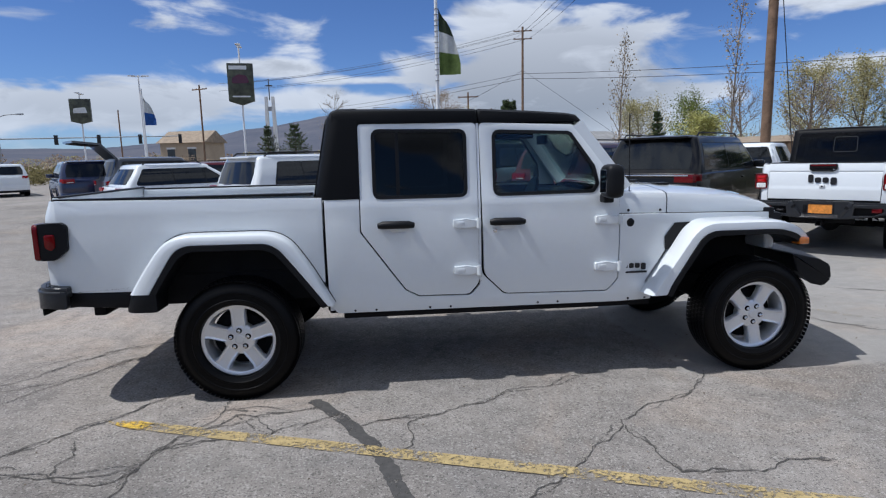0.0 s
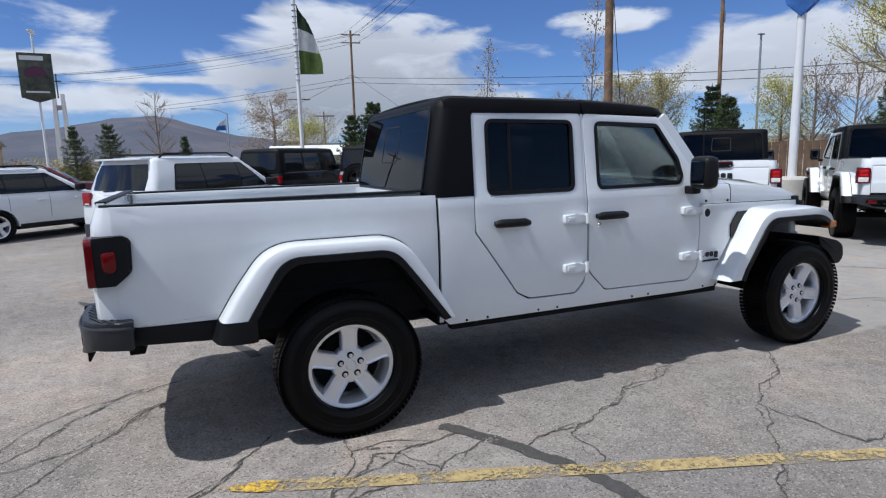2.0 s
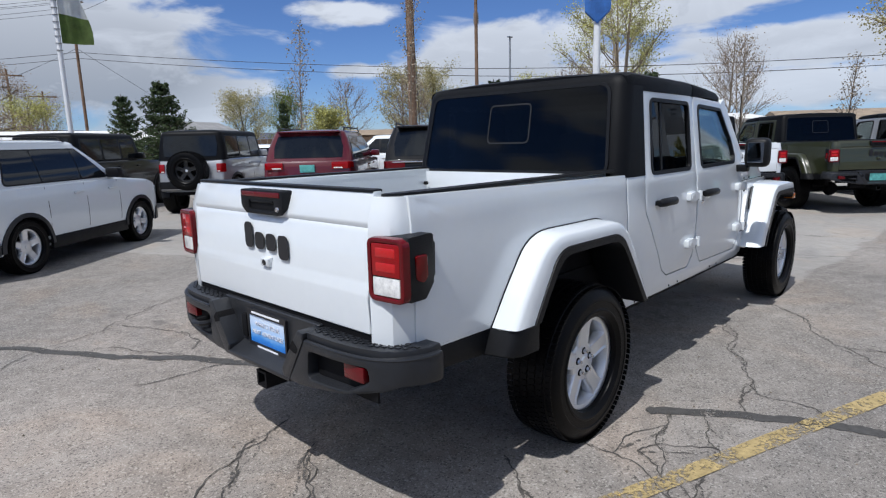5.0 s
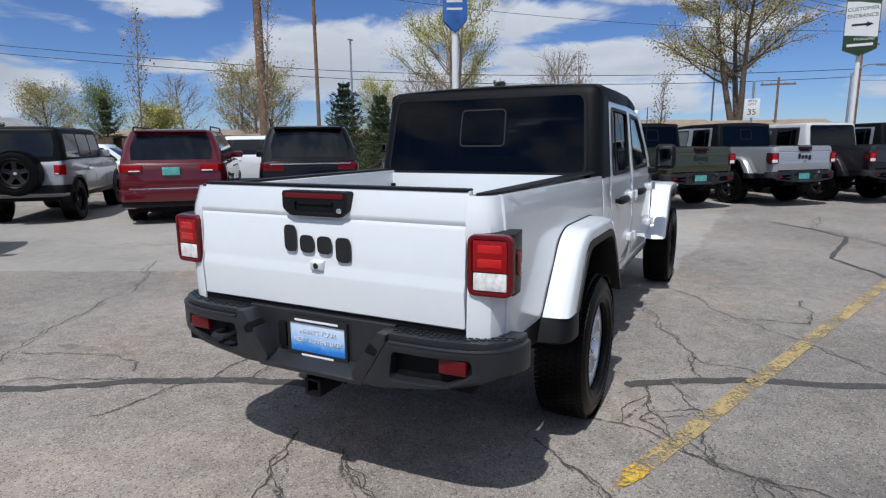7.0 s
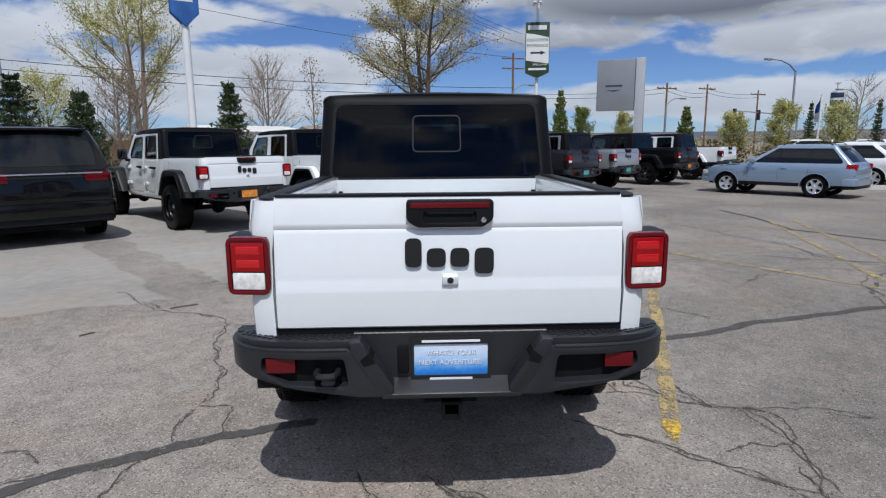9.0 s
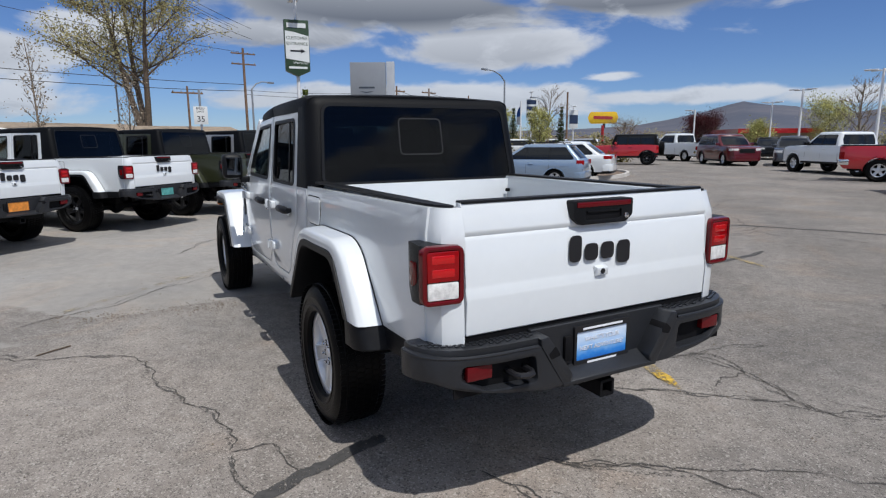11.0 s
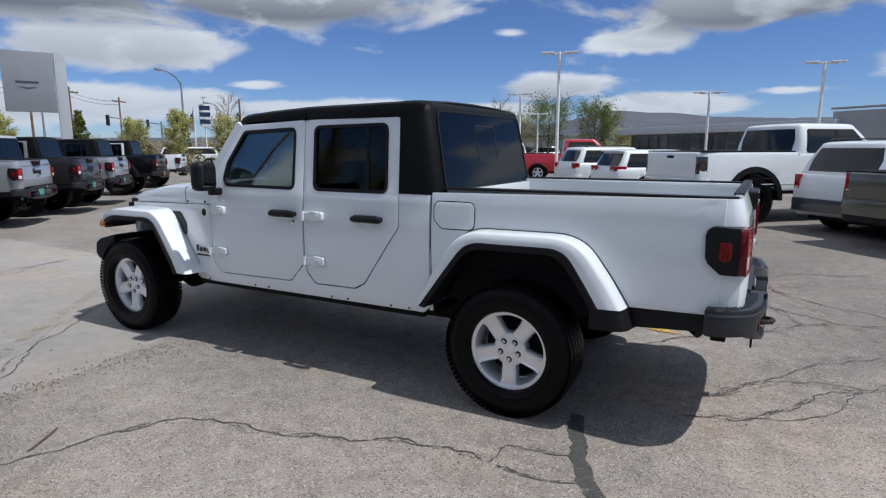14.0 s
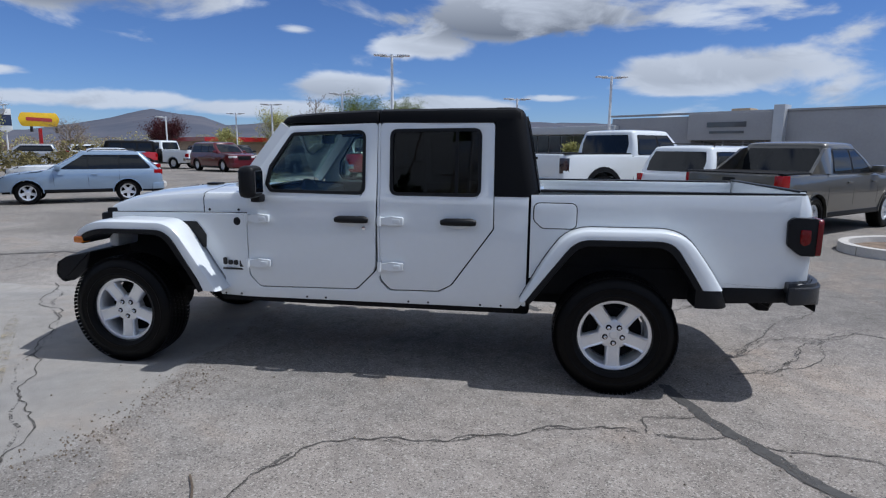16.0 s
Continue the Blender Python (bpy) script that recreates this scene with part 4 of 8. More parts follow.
        # A-pillar
        w = 0.035
        rings = []
        for cx, cy, cz in ((2.598, 0.738, 1.285), (2.268, 0.672, 1.722)):
            rings.append([(cx - 0.045, s * (cy + w), cz - 0.03), (cx + 0.03, s * (cy + w), cz + 0.02), (cx + 0.03, s * (cy - w), cz + 0.02), (cx - 0.045, s * (cy - w), cz - 0.03)])
        part("a_pillar", loft(rings), colour, T)
        # bed side
        cut = [(p[0], p[1] + 0.02) for p in reversed(REAR_MID)]
        outline = [(-1.075, 0.735), (-1.075, 1.302), (0.557, 1.277), (0.557, 0.725)] + [(p[0], p[1]) for p in cut if p[1] > 0.76] + [(-0.52, 0.712), (-1.0, 0.722)]
        part("bed_side", skin(outline, side_y, s, 0.02, xcuts=(-1.03, -1.0, -0.98), zcuts=ZC[1:7], bevel=0.006), colour, T)
        part("bed_inner_wall", merge(box(-1.10, 0.50, min(s * 0.655, s * 0.669), max(s * 0.655, s * 0.669), 0.85, 1.25), box(-1.10, 0.50, min(s * 0.655, s * 0.705), max(s * 0.655, s * 0.705), 1.245, 1.298, 0.006)), colour, T)
        part("bed_rail_cap", prism(fillet(((-1.125, 0.694 * s), (0.50, 0.690 * s), (0.50, 0.764 * s), (-1.00, 0.764 * s), (-1.08, 0.750 * s), (-1.125, 0.722 * s)), 0.016, 3), 1.296, 1.310, 0.006, axis="z"), blk, T, "black plastic rail cap")
        # corner post
        rings = []
        for z in (0.752, 0.80, 0.94, 1.00, 1.10, 1.172, 1.21, 1.26, 1.30):
            k = interp(z, WIDTHS) - 0.806
            arc = [(-1.055, 0.796), (-1.105, 0.789), (-1.140, 0.770), (-1.160, 0.735), (-1.168, 0.6845)]
            lean = interp(z, ((0.752, -0.018), (0.80, -0.018), (0.94, -0.020), (1.00, -0.008), (1.172, -0.007), (1.21, -0.004), (1.30, 0.024)))
            rings.append([(x + lean * min(1.0, (-1.055 - x) / 0.085), s * (y + k * 1.0), z) for x, y in arc] + [(-1.10, s * 0.6845, z), (-1.055, s * 0.72, z)])
        part("corner_post", loft(rings), colour, T)
        # lower bar between flare and bumper
        part("lower_bar", prism(((-1.06, 0.632), (-0.645, 0.606), (-0.645, 0.708), (-1.06, 0.730)), min(s * 0.74, s * 0.800), max(s * 0.74, s * 0.800), 0.012), blk, T)
        # tail lamp: its back slants forward towards the outer edge, its lower front corner is cut off
        def slant(bm):
            for v in bm.verts:
                v.co.x += 0.016 * (abs(v.co.y) - 0.694) / 0.168
            return bm

        side_view = fillet(((-1.190, 0.942, 0.03), (-1.085, 0.942, 0.02), (-1.012, 1.000, 0.03), (-1.006, 1.150, 0.035), (-1.040, 1.172, 0.03), (-1.190, 1.168, 0.03)), 0.03, 4)
        shell = prism(side_view, s * 0.700, s * 0.858, 0.018, 3)
        for v in shell.verts:
            u = max(0.0, (v.co.x + 1.12) / 0.12)
            v.co.y -= s * 0.030 * u * u * (abs(v.co.y) > 0.8)
        L = part("tail_lamp", slant(shell), blk, T, "black housed tail lamp")
        oy = sorted((s * 0.695, s * 0.864))
        ybz = fillet(((oy[0], 0.940), (oy[1], 0.940), (oy[1], 1.168), (oy[0], 1.168)), 0.034, 6)
        iy = (oy[0] + 0.019, oy[1] - 0.019)
        part("bezel", slant(rear_plate(ybz, (fillet(((iy[0], 0.959), (iy[1], 0.959), (iy[1], 1.149), (iy[0], 1.149)), 0.016, 4),), -1.199, -1.166, 0.008)), M["dark_red"], L, "dark red bezel")
        part("lamp_well", slant(box(-1.182, -1.160, iy[0] - 0.002, iy[1] + 0.002, 0.957, 1.151, 0.004, 1)), M["dark_red"], L)
        part("red_lens", slant(box(-1.1965, -1.165, iy[0] + 0.0005, iy[1] - 0.0005, 1.031, 1.1487, 0.006)), M["red_lens"], L)
        # brighter red boxes draw the glow within the lens as colour
        for gz in (1.064, 1.116):
            part("glow_lens", slant(box(-1.1985, -1.18, iy[0] + 0.016, iy[1] - 0.016, gz - 0.020, gz + 0.020, 0.011, 3)), mat_once("bright_red_glow", (0.50, 0.003, 0.005), spec=0.3), L)
        part("reverse_lens", slant(box(-1.1965, -1.165, iy[0] + 0.002, iy[1] - 0.002, 0.961, 1.028, 0.007)), M["white_lens"], L, "clear white reversing lens")
        lens = prism(fillet(((-1.118, 1.020, 0.02), (-1.082, 1.002, 0.012), (-1.060, 1.022, 0.01), (-1.060, 1.102, 0.012), (-1.118, 1.102, 0.012)), 0.01, 3), s * 0.845, s * 0.8605, 0.004)
        part("side_lens", lens, M["side_lens"], L)

    # fuel door on the driver's side
    fo = fillet(((0.285, 1.215), (0.555, 1.215), (0.555, 1.105), (0.50, 1.055), (0.285, 1.055)), 0.04, 5)
    fo = [(p[0] - 0.02, p[1] + 0.01) for p in fo]
    part("fuel_door", skin(fo, side_y, 1, 0.01, zcuts=(1.10, 1.20), lift=0.004, bevel=0.003), colour, T)
    part("fuel_door_gap", skin(ring_of(fo, 0.006), side_y, 1, 0.01, zcuts=(1.10, 1.20), lift=0.0015), M["dark_metal"], T)

    # floor, firewall, nose structure
    part("cab_floor", box(0.57, 2.80, -0.74, 0.74, 0.50, 0.56), M["dark_metal"], T)
    part("firewall", box(2.62, 2.66, -0.70, 0.70, 0.56, 1.26), M["dark_metal"], T)
    part("cab_back", box(0.575, 0.60, -0.76, 0.76, 0.52, 1.26), colour, T)
    rings = []
    for x, w, zb, zs, zc in ((2.545, 0.778, 1.116, 1.262, 1.292), (2.80, 0.752, 1.108, 1.256, 1.287), (2.895, 0.742, 1.106, 1.253, 1.285)):
        half = ((w, zb), (w, zs - 0.05), (w - 0.018, zs - 0.014), (w - 0.07, zs), (0.40, zc - 0.006), (0.0, zc))
        rings.append([(x, y, z) for y, z in half] + [(x, -y, z) for y, z in reversed(half[:-1])])
    part("cowl", loft(rings, False, False), colour, T)
    rings = []
    for x, w, zb, zs, zc in ((2.902, 0.742, 1.106, 1.253, 1.286), (3.15, 0.710, 1.099, 1.235, 1.272), (3.40, 0.676, 1.092, 1.212, 1.250), (3.60, 0.648, 1.086, 1.180, 1.215), (3.71, 0.632, 1.083, 1.145, 1.178), (3.765, 0.622, 1.081, 1.105, 1.13), (3.785, 0.615, 1.08, 1.085, 1.09)):
        half = ((w, zb), (w, zs - 0.05 if zs - 0.05 > zb else (zs + zb) / 2), (w - 0.018, zs - 0.012), (w - 0.07, zs), (0.40, zc - 0.006), (0.0, zc))
        rings.append([(x, y, z) for y, z in half] + [(x, -y, z) for y, z in reversed(half[:-1])])
    part("hood", loft(rings, False, False), colour, T)
    # unseen plate, added to stop sun leaking through the gap behind the hood
    part("engine_cover", box(2.64, 3.66, -0.60, 0.60, 1.00, 1.03, 0.01), M["dark_metal"], T)
    part("washer_nozzle", box(3.02, 3.12, -0.32, -0.22, 1.272, 1.29, 0.006), blk, T)
    part("washer_nozzle", box(3.02, 3.12, 0.22, 0.32, 1.272, 1.29, 0.006), blk, T)
    part("grille", box(3.72, 3.80, -0.615, 0.615, 0.80, 1.088, 0.03, 3), colour, T)
    for s in (1, -1):
        part("headlamp", lathe([(0.001, 0.05), (0.08, 0.04), (0.095, 0.02), (0.10, -0.02), (0.001, -0.02)], 28, axis="x", centre=(3.80, s * 0.46, 0.97)), M["white_lens"], T)
        part("hood_latch", box(3.68, 3.76, min(s * 0.615, s * 0.648), max(s * 0.615, s * 0.648), 1.035, 1.11, 0.012), blk, T)
        part("lamp_corner", box(3.72, 3.82, min(s * 0.58, s * 0.65), max(s * 0.58, s * 0.65), 0.95, 1.075, 0.03), blk, T)
    fb = prism(fillet(((3.80, 0.80), (4.02, 0.745), (4.10, 0.70), (4.115, 0.60), (4.06, 0.548), (3.96, 0.57), (3.86, 0.66)), 0.02, 3), -0.80, 0.80, 0.02)
    for k in range(1, 8):
        bmesh.ops.bisect_plane(fb, geom=fb.verts[:] + fb.edges[:] + fb.faces[:], dist=1e-5, plane_co=(0, -0.8 + 0.2 * k, 0), plane_no=(0, 1, 0))
    for v in fb.verts:
        v.co.x += 0.16 * (1 - (v.co.y / 0.8) ** 2) if v.co.x > 3.9 else 0.0
    part("front_bumper", fb, blk, T, "black plastic front bumper")
    part("antenna", tube([(2.63, -0.735, 1.26), (2.62, -0.737, 1.78)], 0.0035, 6), blk, T)

    # glass house
    ws = loft([[(2.605, -0.69, 1.300), (2.605, 0.69, 1.300), (2.600, 0.69, 1.297), (2.600, -0.69, 1.297)], [(2.290, -0.64, 1.742), (2.290, 0.64, 1.742), (2.285, 0.64, 1.739), (2.285, -0.64, 1.739)]])
    part("windscreen", ws, M["clear"], T).visible_shadow = False

    def roof_ring(x, drop, inset):
        ys = side_y(x, 1.74) + 0.002 - inset
        drop -= interp(x, ((0.5, 0.036), (1.58, 0.026), (2.3, 0.004)))
        half = ((ys, 1.738), (ys + 0.002, 1.765 - drop), (ys - 0.010, 1.788 - drop), (ys - 0.045, 1.803 - drop), (0.35, 1.818 - drop), (0.0, 1.823 - drop))
        return [(x, y, z) for y, z in half] + [(x, -y, z) for y, z in reversed(half[:-1])]

    part("roof_panel", loft([roof_ring(1.588, 0.006, 0.006), roof_ring(1.600, 0.0, 0.0), roof_ring(1.95, 0.004, 0.004), roof_ring(2.20, 0.012, 0.012), roof_ring(2.275, 0.022, 0.02), roof_ring(2.305, 0.045, 0.03)]), top, T, "matt black hardtop panel")
    part("roof_panel", loft([roof_ring(0.640, 0.012, 0.012), roof_ring(0.68, 0.0, 0.0), roof_ring(1.10, 0.0, 0.0), roof_ring(1.568, 0.0, 0.0), roof_ring(1.580, 0.006, 0.006)]), top, T, "matt black hardtop panel")

    def u_ring(z, grow=0.0):
        ys = interp(z, WIDTHS) + 0.004 - grow
        xr = 0.505 + (z - 1.26) * 0.19 + grow
        yw = 0.702 - (z - 1.30) * 0.08 - grow
        pts = [(0.800, ys), (0.70, ys)]
        r = 0.085
        for k in range(6):
            a = math.pi / 2 * k / 5
            pts.append((xr + r - r * math.sin(a), ys - r + r * math.cos(a)))
        pts.append((xr, yw - 0.02))
        return [(x, y, z) for x, y in pts] + [(x, -y, z) for x, y in reversed(pts)]

    levels = [(1.262, 0), (1.300, 0), (1.770, 0), (1.800, 0.006), (1.824, 0.018), (1.838, 0.045)]
    rings = [u_ring(z, gr) for z, gr in levels]
    bm = bmesh.new()
    vs = [[bm.verts.new(p) for p in r] for r in rings]
    n = len(rings[0])
    for li, (a, b) in enumerate(zip(vs, vs[1:])):
        for i in range(n - 1):
            if li == 1 and i == n // 2 - 1:
                continue
            bm.faces.new((a[i], a[i + 1], b[i + 1], b[i]))
    bm.faces.new(vs[-1])
    back = part("hardtop", bm, top, T, "matt black hardtop rear shell", angle=40)
    part("hardtop_inner", loft([[(x + 0.05 if x < 0.6 else x, y * 0.95, z) for x, y, z in r[0:8]] for r in rings[:3]], False, False), M["dark_metal"], back)
    part("hardtop_inner", loft([[(x + 0.05 if x < 0.6 else x, -y * 0.95, z) for x, y, z in r[0:8]] for r in rings[:3]], False, False), M["dark_metal"], back)

    def on_back(y, z, off):
        return (0.505 + (z - 1.26) * 0.19 - off, y, z)

    def back_panel(poly, holes, off, thick):
        b2 = rear_plate(poly, holes, 0, thick)
        for v in b2.verts:
            v.co.x += 0.505 + (v.co.z - 1.26) * 0.19 - off
        return b2

    outer = fillet(((-0.702, 1.290, 0.05), (0.702, 1.290, 0.05), (0.663, 1.776, 0.07), (-0.663, 1.776, 0.07)), 0.05, 6)
    inner = fillet(((-0.160, 1.462), (0.160, 1.462), (0.156, 1.698), (-0.156, 1.698)), 0.035, 5)
    part("rear_window", back_panel(outer, (), 0.006, 0.004), M["tint"], back, "dark tinted rear window").visible_shadow = False
    part("window_seal", back_panel(ring_of(outer, 0.012), (ring_of(outer, -0.006),), 0.010, 0.012), blk, back)
    part("slider_frame", back_panel(ring_of(inner, 0.004), (ring_of(inner, -0.005),), 0.0075, 0.003), M["slider_trim"], back, "thin frame of the sliding pane")

    # cabin
    for s in (1, -1):
        y0, y1 = sorted((s * 0.12, s * 0.62))
        seat = part("front_seat", box(1.72, 2.22, y0, y1, 0.66, 0.86, 0.06, 3), M["seat"], T, "dark cloth seat")
        sb = box(-0.07, 0.07, y0, y1, 0.0, 0.66, 0.05, 3)
        part("backrest", moved(sb, pose(1.72, 0, 0.80, 0, -12, 0)), M["seat"], seat)
        part("headrest", box(1.52, 1.62, (y0 + y1) / 2 - 0.13, (y0 + y1) / 2 + 0.13, 1.46, 1.64, 0.04, 3), M["seat"], seat)
    rs = part("rear_seat", box(0.86, 1.34, -0.62, 0.62, 0.68, 0.88, 0.05), M["seat"], T, "dark cloth bench seat")
    part("backrest", moved(box(-0.06, 0.06, -0.62, 0.62, 0, 0.58, 0.05), pose(0.86, 0, 0.82, 0, -10, 0)), M["seat"], rs)
    for y in (-0.4, 0.4):
        part("headrest", box(0.70, 0.79, y - 0.13, y + 0.13, 1.36, 1.52, 0.035), M["seat"], rs)
    part("dashboard", box(2.30, 2.60, -0.68, 0.68, 0.95, 1.24, 0.05, 3), M["black_plastic"], T)
    part("steering_wheel", moved(lathe([(0.17, -0.014), (0.184, 0.0), (0.17, 0.014), (0.156, 0.0), (0.17, -0.014)], 28, axis="x"), pose(2.20, 0.37, 1.17, 0, 22, 0)), M["black_plastic"], T)
    part("rear_view_mirror", box(2.20, 2.23, -0.12, 0.12, 1.60, 1.67, 0.012), M["black_plastic"], T)
    part("roll_bar", merge(tube([(1.55, -0.60, 0.9), (1.55, -0.60, 1.62), (1.55, -0.52, 1.70), (1.55, 0.52, 1.70), (1.55, 0.60, 1.62), (1.55, 0.60, 0.9)], 0.03, 8), tube([(1.55, -0.56, 1.69), (2.28, -0.56, 1.69)], 0.026, 8), tube([(1.55, 0.56, 1.69), (2.28, 0.56, 1.69)], 0.026, 8)), M["black_plastic"], T)
    part("headliner", box(0.66, 2.26, -0.64, 0.64, 1.722, 1.734), M["seat"], T)

    # bed
    part("bed_floor", box(-1.12, 0.50, -0.66, 0.66, 0.82, 0.85), colour, T)
    ribs = bmesh.new()
    for k in range(9):
        y = -0.56 + k * 0.14
        ribs = merge(ribs, box(-1.08, 0.46, y - 0.035, y + 0.035, 0.85, 0.862, 0.004, 1))
    part("floor_ribs", ribs, colour, T)
    part("bed_front_wall", box(0.470, 0.500, -0.67, 0.67, 0.82, 1.282, 0.006), colour, T)
    part("bed_underside", box(-1.10, 0.50, -0.70, 0.70, 0.74, 0.80), M["dark_metal"], T)
    for s in (1, -1):
        part("wheel_liner", box(-0.46, 0.56, min(s * 0.42, s * 0.745), max(s * 0.42, s * 0.745), 0.98, 1.02), M["dark_metal"], T)
        part("wheel_liner", box(-0.50, 0.60, min(s * 0.40, s * 0.42), max(s * 0.40, s * 0.42), 0.56, 1.02), M["dark_metal"], T)
        part("wheel_liner", box(2.90, 3.80, min(s * 0.36, s * 0.38), max(s * 0.36, s * 0.38), 0.56, 1.02), M["dark_metal"], T)
        part("wheel_liner", box(3.10, 3.74, min(s * 0.36, s * 0.80), max(s * 0.36, s * 0.80), 0.975, 0.995), M["dark_metal"], T)
        part("cleat", tube([(0.44, s * 0.645, 1.20), (0.44, s * 0.62, 1.20)], 0.012, 10), M["dark_metal"], T)

    # tailgate
    prof = [(-1.165, 1.318), (-1.201, 1.214), (-1.201, 1.204), (-1.194, 1.190), (-1.204, 1.172), (-1.205, 1.000), (-1.209, 0.985), (-1.218, 0.952), (-1.219, 0.940), (-1.216, 0.805), (-1.195, 0.788), (-1.13, 0.788), (-1.13, 1.318)]
    tg = part("tailgate", prism(prof, -0.672, 0.672, 0.007), colour, T)
    tg.matrix_basis = Matrix.Translation((0.028, 0, 0)) @ Matrix.Diagonal((1, 1.012, 1, 1))
    part("top_cap", box(-1.172, -1.122, -0.668, 0.668, 1.312, 1.325, 0.006), blk, tg)
    hz = fillet(((-0.166, 1.302, 0.015), (0.166, 1.302, 0.015), (0.166, 1.225, 0.03), (0.125, 1.197, 0.03), (-0.125, 1.197, 0.03), (-0.166, 1.225, 0.03)), 0.03, 4)
    hin = fillet(((-0.100, 1.258), (0.100, 1.258), (0.100, 1.216), (-0.100, 1.216)), 0.012, 3)
    bez = part("handle_bezel", rear_plate(hz, (hin,), -1.224, -1.16, 0.005), blk, tg, "black plastic handle bezel")
    part("handle_pocket", box(-1.214, -1.165, -0.105, 0.105, 1.205, 1.266), M["dark_metal"], bez)
    part("brake_light", box(-1.228, -1.20, -0.150, 0.150, 1.272, 1.294, 0.004), M["dark_red"], bez, "red high brake light")
    part("pull", box(-1.222, -1.20, -0.09, 0.09, 1.247, 1.260, 0.005), blk, bez)
    part("lock", lathe([(0.001, -0.006), (0.010, -0.005), (0.012, 0.0), (0.001, 0.0)], 12, axis="x", centre=(-1.225, -0.128, 1.225)), M["chrome"], bez)
    truck_wordmark(tg, pose(-1.2135, 0.184, 1.040, 0, 0, -90), 0.366, M["decal"])
    cm = part("camera_pod", prism(fillet(((-1.232, 1.006), (-1.200, 1.014), (-1.200, 0.958), (-1.228, 0.972)), 0.006, 3), -0.031, 0.031, 0.006), colour, tg)
    part("lens", lathe([(0.001, -0.006), (0.012, -0.004), (0.014, 0.004), (0.001, 0.004)], 14, axis="x", centre=(-1.229, 0, 0.990)), M["decal"], cm)

    # rear bumper, its ends swept forward
    grey = M["bumper"]

    plan = ((0.0, -1.285), (0.55, -1.282), (0.65, -1.272), (0.72, -1.258), (0.78, -1.235), (0.83, -1.200), (0.865, -1.155), (0.885, -1.100), (0.890, -1.050), (0.885, -1.015))
    run = [0.0]
    for (ya, xa), (yb, xb) in zip(plan, plan[1:]):
        run.append(run[-1] + math.hypot(yb - ya, xb - xa))
    along_y = [(r, p[0]) for r, p in zip(run, plan)]
    along_x = [(r, p[1]) for r, p in zip(run, plan)]

    def on_plan(r, inset=0.0):
        """The point at a distance along the bumper's plan, moved inwards."""
        y0, x0, y1, x1 = interp(r - 0.02, along_y), interp(r - 0.02, along_x), interp(r + 0.02, along_y), interp(r + 0.02, along_x)
        n = Vector((x1 - x0, y1 - y0)).normalized()
        return interp(r, along_x) + n.y * inset, interp(r, along_y) - n.x * inset

    end_r = run[-1]
    bmp = part("rear_bumper", box(-1.19, -1.06, -0.70, 0.70, 0.60, 0.745, 0.02), grey, T, "charcoal textured plastic bumper")
    for s in (1, -1):
        wing = fillet(((0.362, 0.742, 0.02), (0.75, 0.744, 0.1), (0.90, 0.752, 0.05), (end_r, 0.748, 0.02), (end_r, 0.634, 0.02), (0.95, 0.640, 0.05), (0.86, 0.643, 0.05), (0.79, 0.622, 0.05), (0.61, 0.583, 0.05), (0.35, 0.546, 0.05), (0.235, 0.546, 0.01), (0.25, 0.568, 0.01)), 0.03, 4)
        pocket = fillet(((0.415, 0.704), (0.735, 0.706), (0.742, 0.655), (0.64, 0.604), (0.40, 0.594)), 0.02, 4)
        bm = rear_plate(wing, (pocket,), 0.0, 0.055, 0.012)
        for cut_y in [0.5 + 0.03 * k for k in range(int((end_r - 0.5) / 0.03) + 1)]:
            bmesh.ops.bisect_plane(bm, geom=bm.verts[:] + bm.edges[:] + bm.faces[:], dist=1e-5, plane_co=(0, cut_y, 0), plane_no=(0, 1, 0))
        for v in bm.verts:
            x, y = on_plan(v.co.y, v.co.x)
            v.co = (x, s * y, v.co.z)
        part("bumper_end", bm, grey, bmp)
        part("pocket", box(-1.232, -1.222, min(s * 0.38, s * 0.76), max(s * 0.38, s * 0.76), 0.575, 0.725), M["dark_metal"], bmp)
        y0, y1 = sorted((s * 0.604, s * 0.717))
        part("reflector", box(-1.258, -1.225, y0, y1, 0.644, 0.704, 0.006), M["dark_red"], bmp, "red reflector")
        rim = [on_plan(0.352 + (end_r - 0.352) * k / 24, 0.016) for k in range(25)]
        top_plan = [(x, s * y) for x, y in rim] + [(-1.02, s * 0.79), (-1.12, s * 0.76), (-1.12, s * 0.352)]
        part("step_top", prism(top_plan, 0.700, 0.771, 0.012, axis="z"), grey, bmp)
        part("bumper_ridge", tube([(*on_plan(0.40 + (end_r - 0.43) * k / 20, 0.004), 0.742) if s > 0 else (on_plan(0.40 + (end_r - 0.43) * k / 20, 0.004)[0], -on_plan(0.40 + (end_r - 0.43) * k / 20, 0.004)[1], 0.742) for k in range(21)], 0.007, 8), grey, bmp)
        pad = bmesh.new()
        for a in range(6):
            for b in range(20):
                px_, py_ = -1.245 + a * 0.024 + (0.012 if b % 2 else 0), 0.40 + b * 0.0235
                if px_ < interp(py_, [(p[0], p[1]) for p in plan[:9]]) + 0.045:
                    continue
                pad = box(px_ - 0.0075, px_ + 0.0075, s * py_ - 0.0085, s * py_ + 0.0085, 0.769, 0.7755, bm=pad)
        part("step_pad", pad, grey, bmp, "studded plastic step pad")
        slot = prism(fillet([(s * y, z) for y, z in ((0.318, 0.730), (0.352, 0.700), (0.338, 0.676), (0.292, 0.688))], 0.006, 2), -1.2885, -1.17, axis="x")
        part("step_slot", slot, M["dark_metal"], bmp)
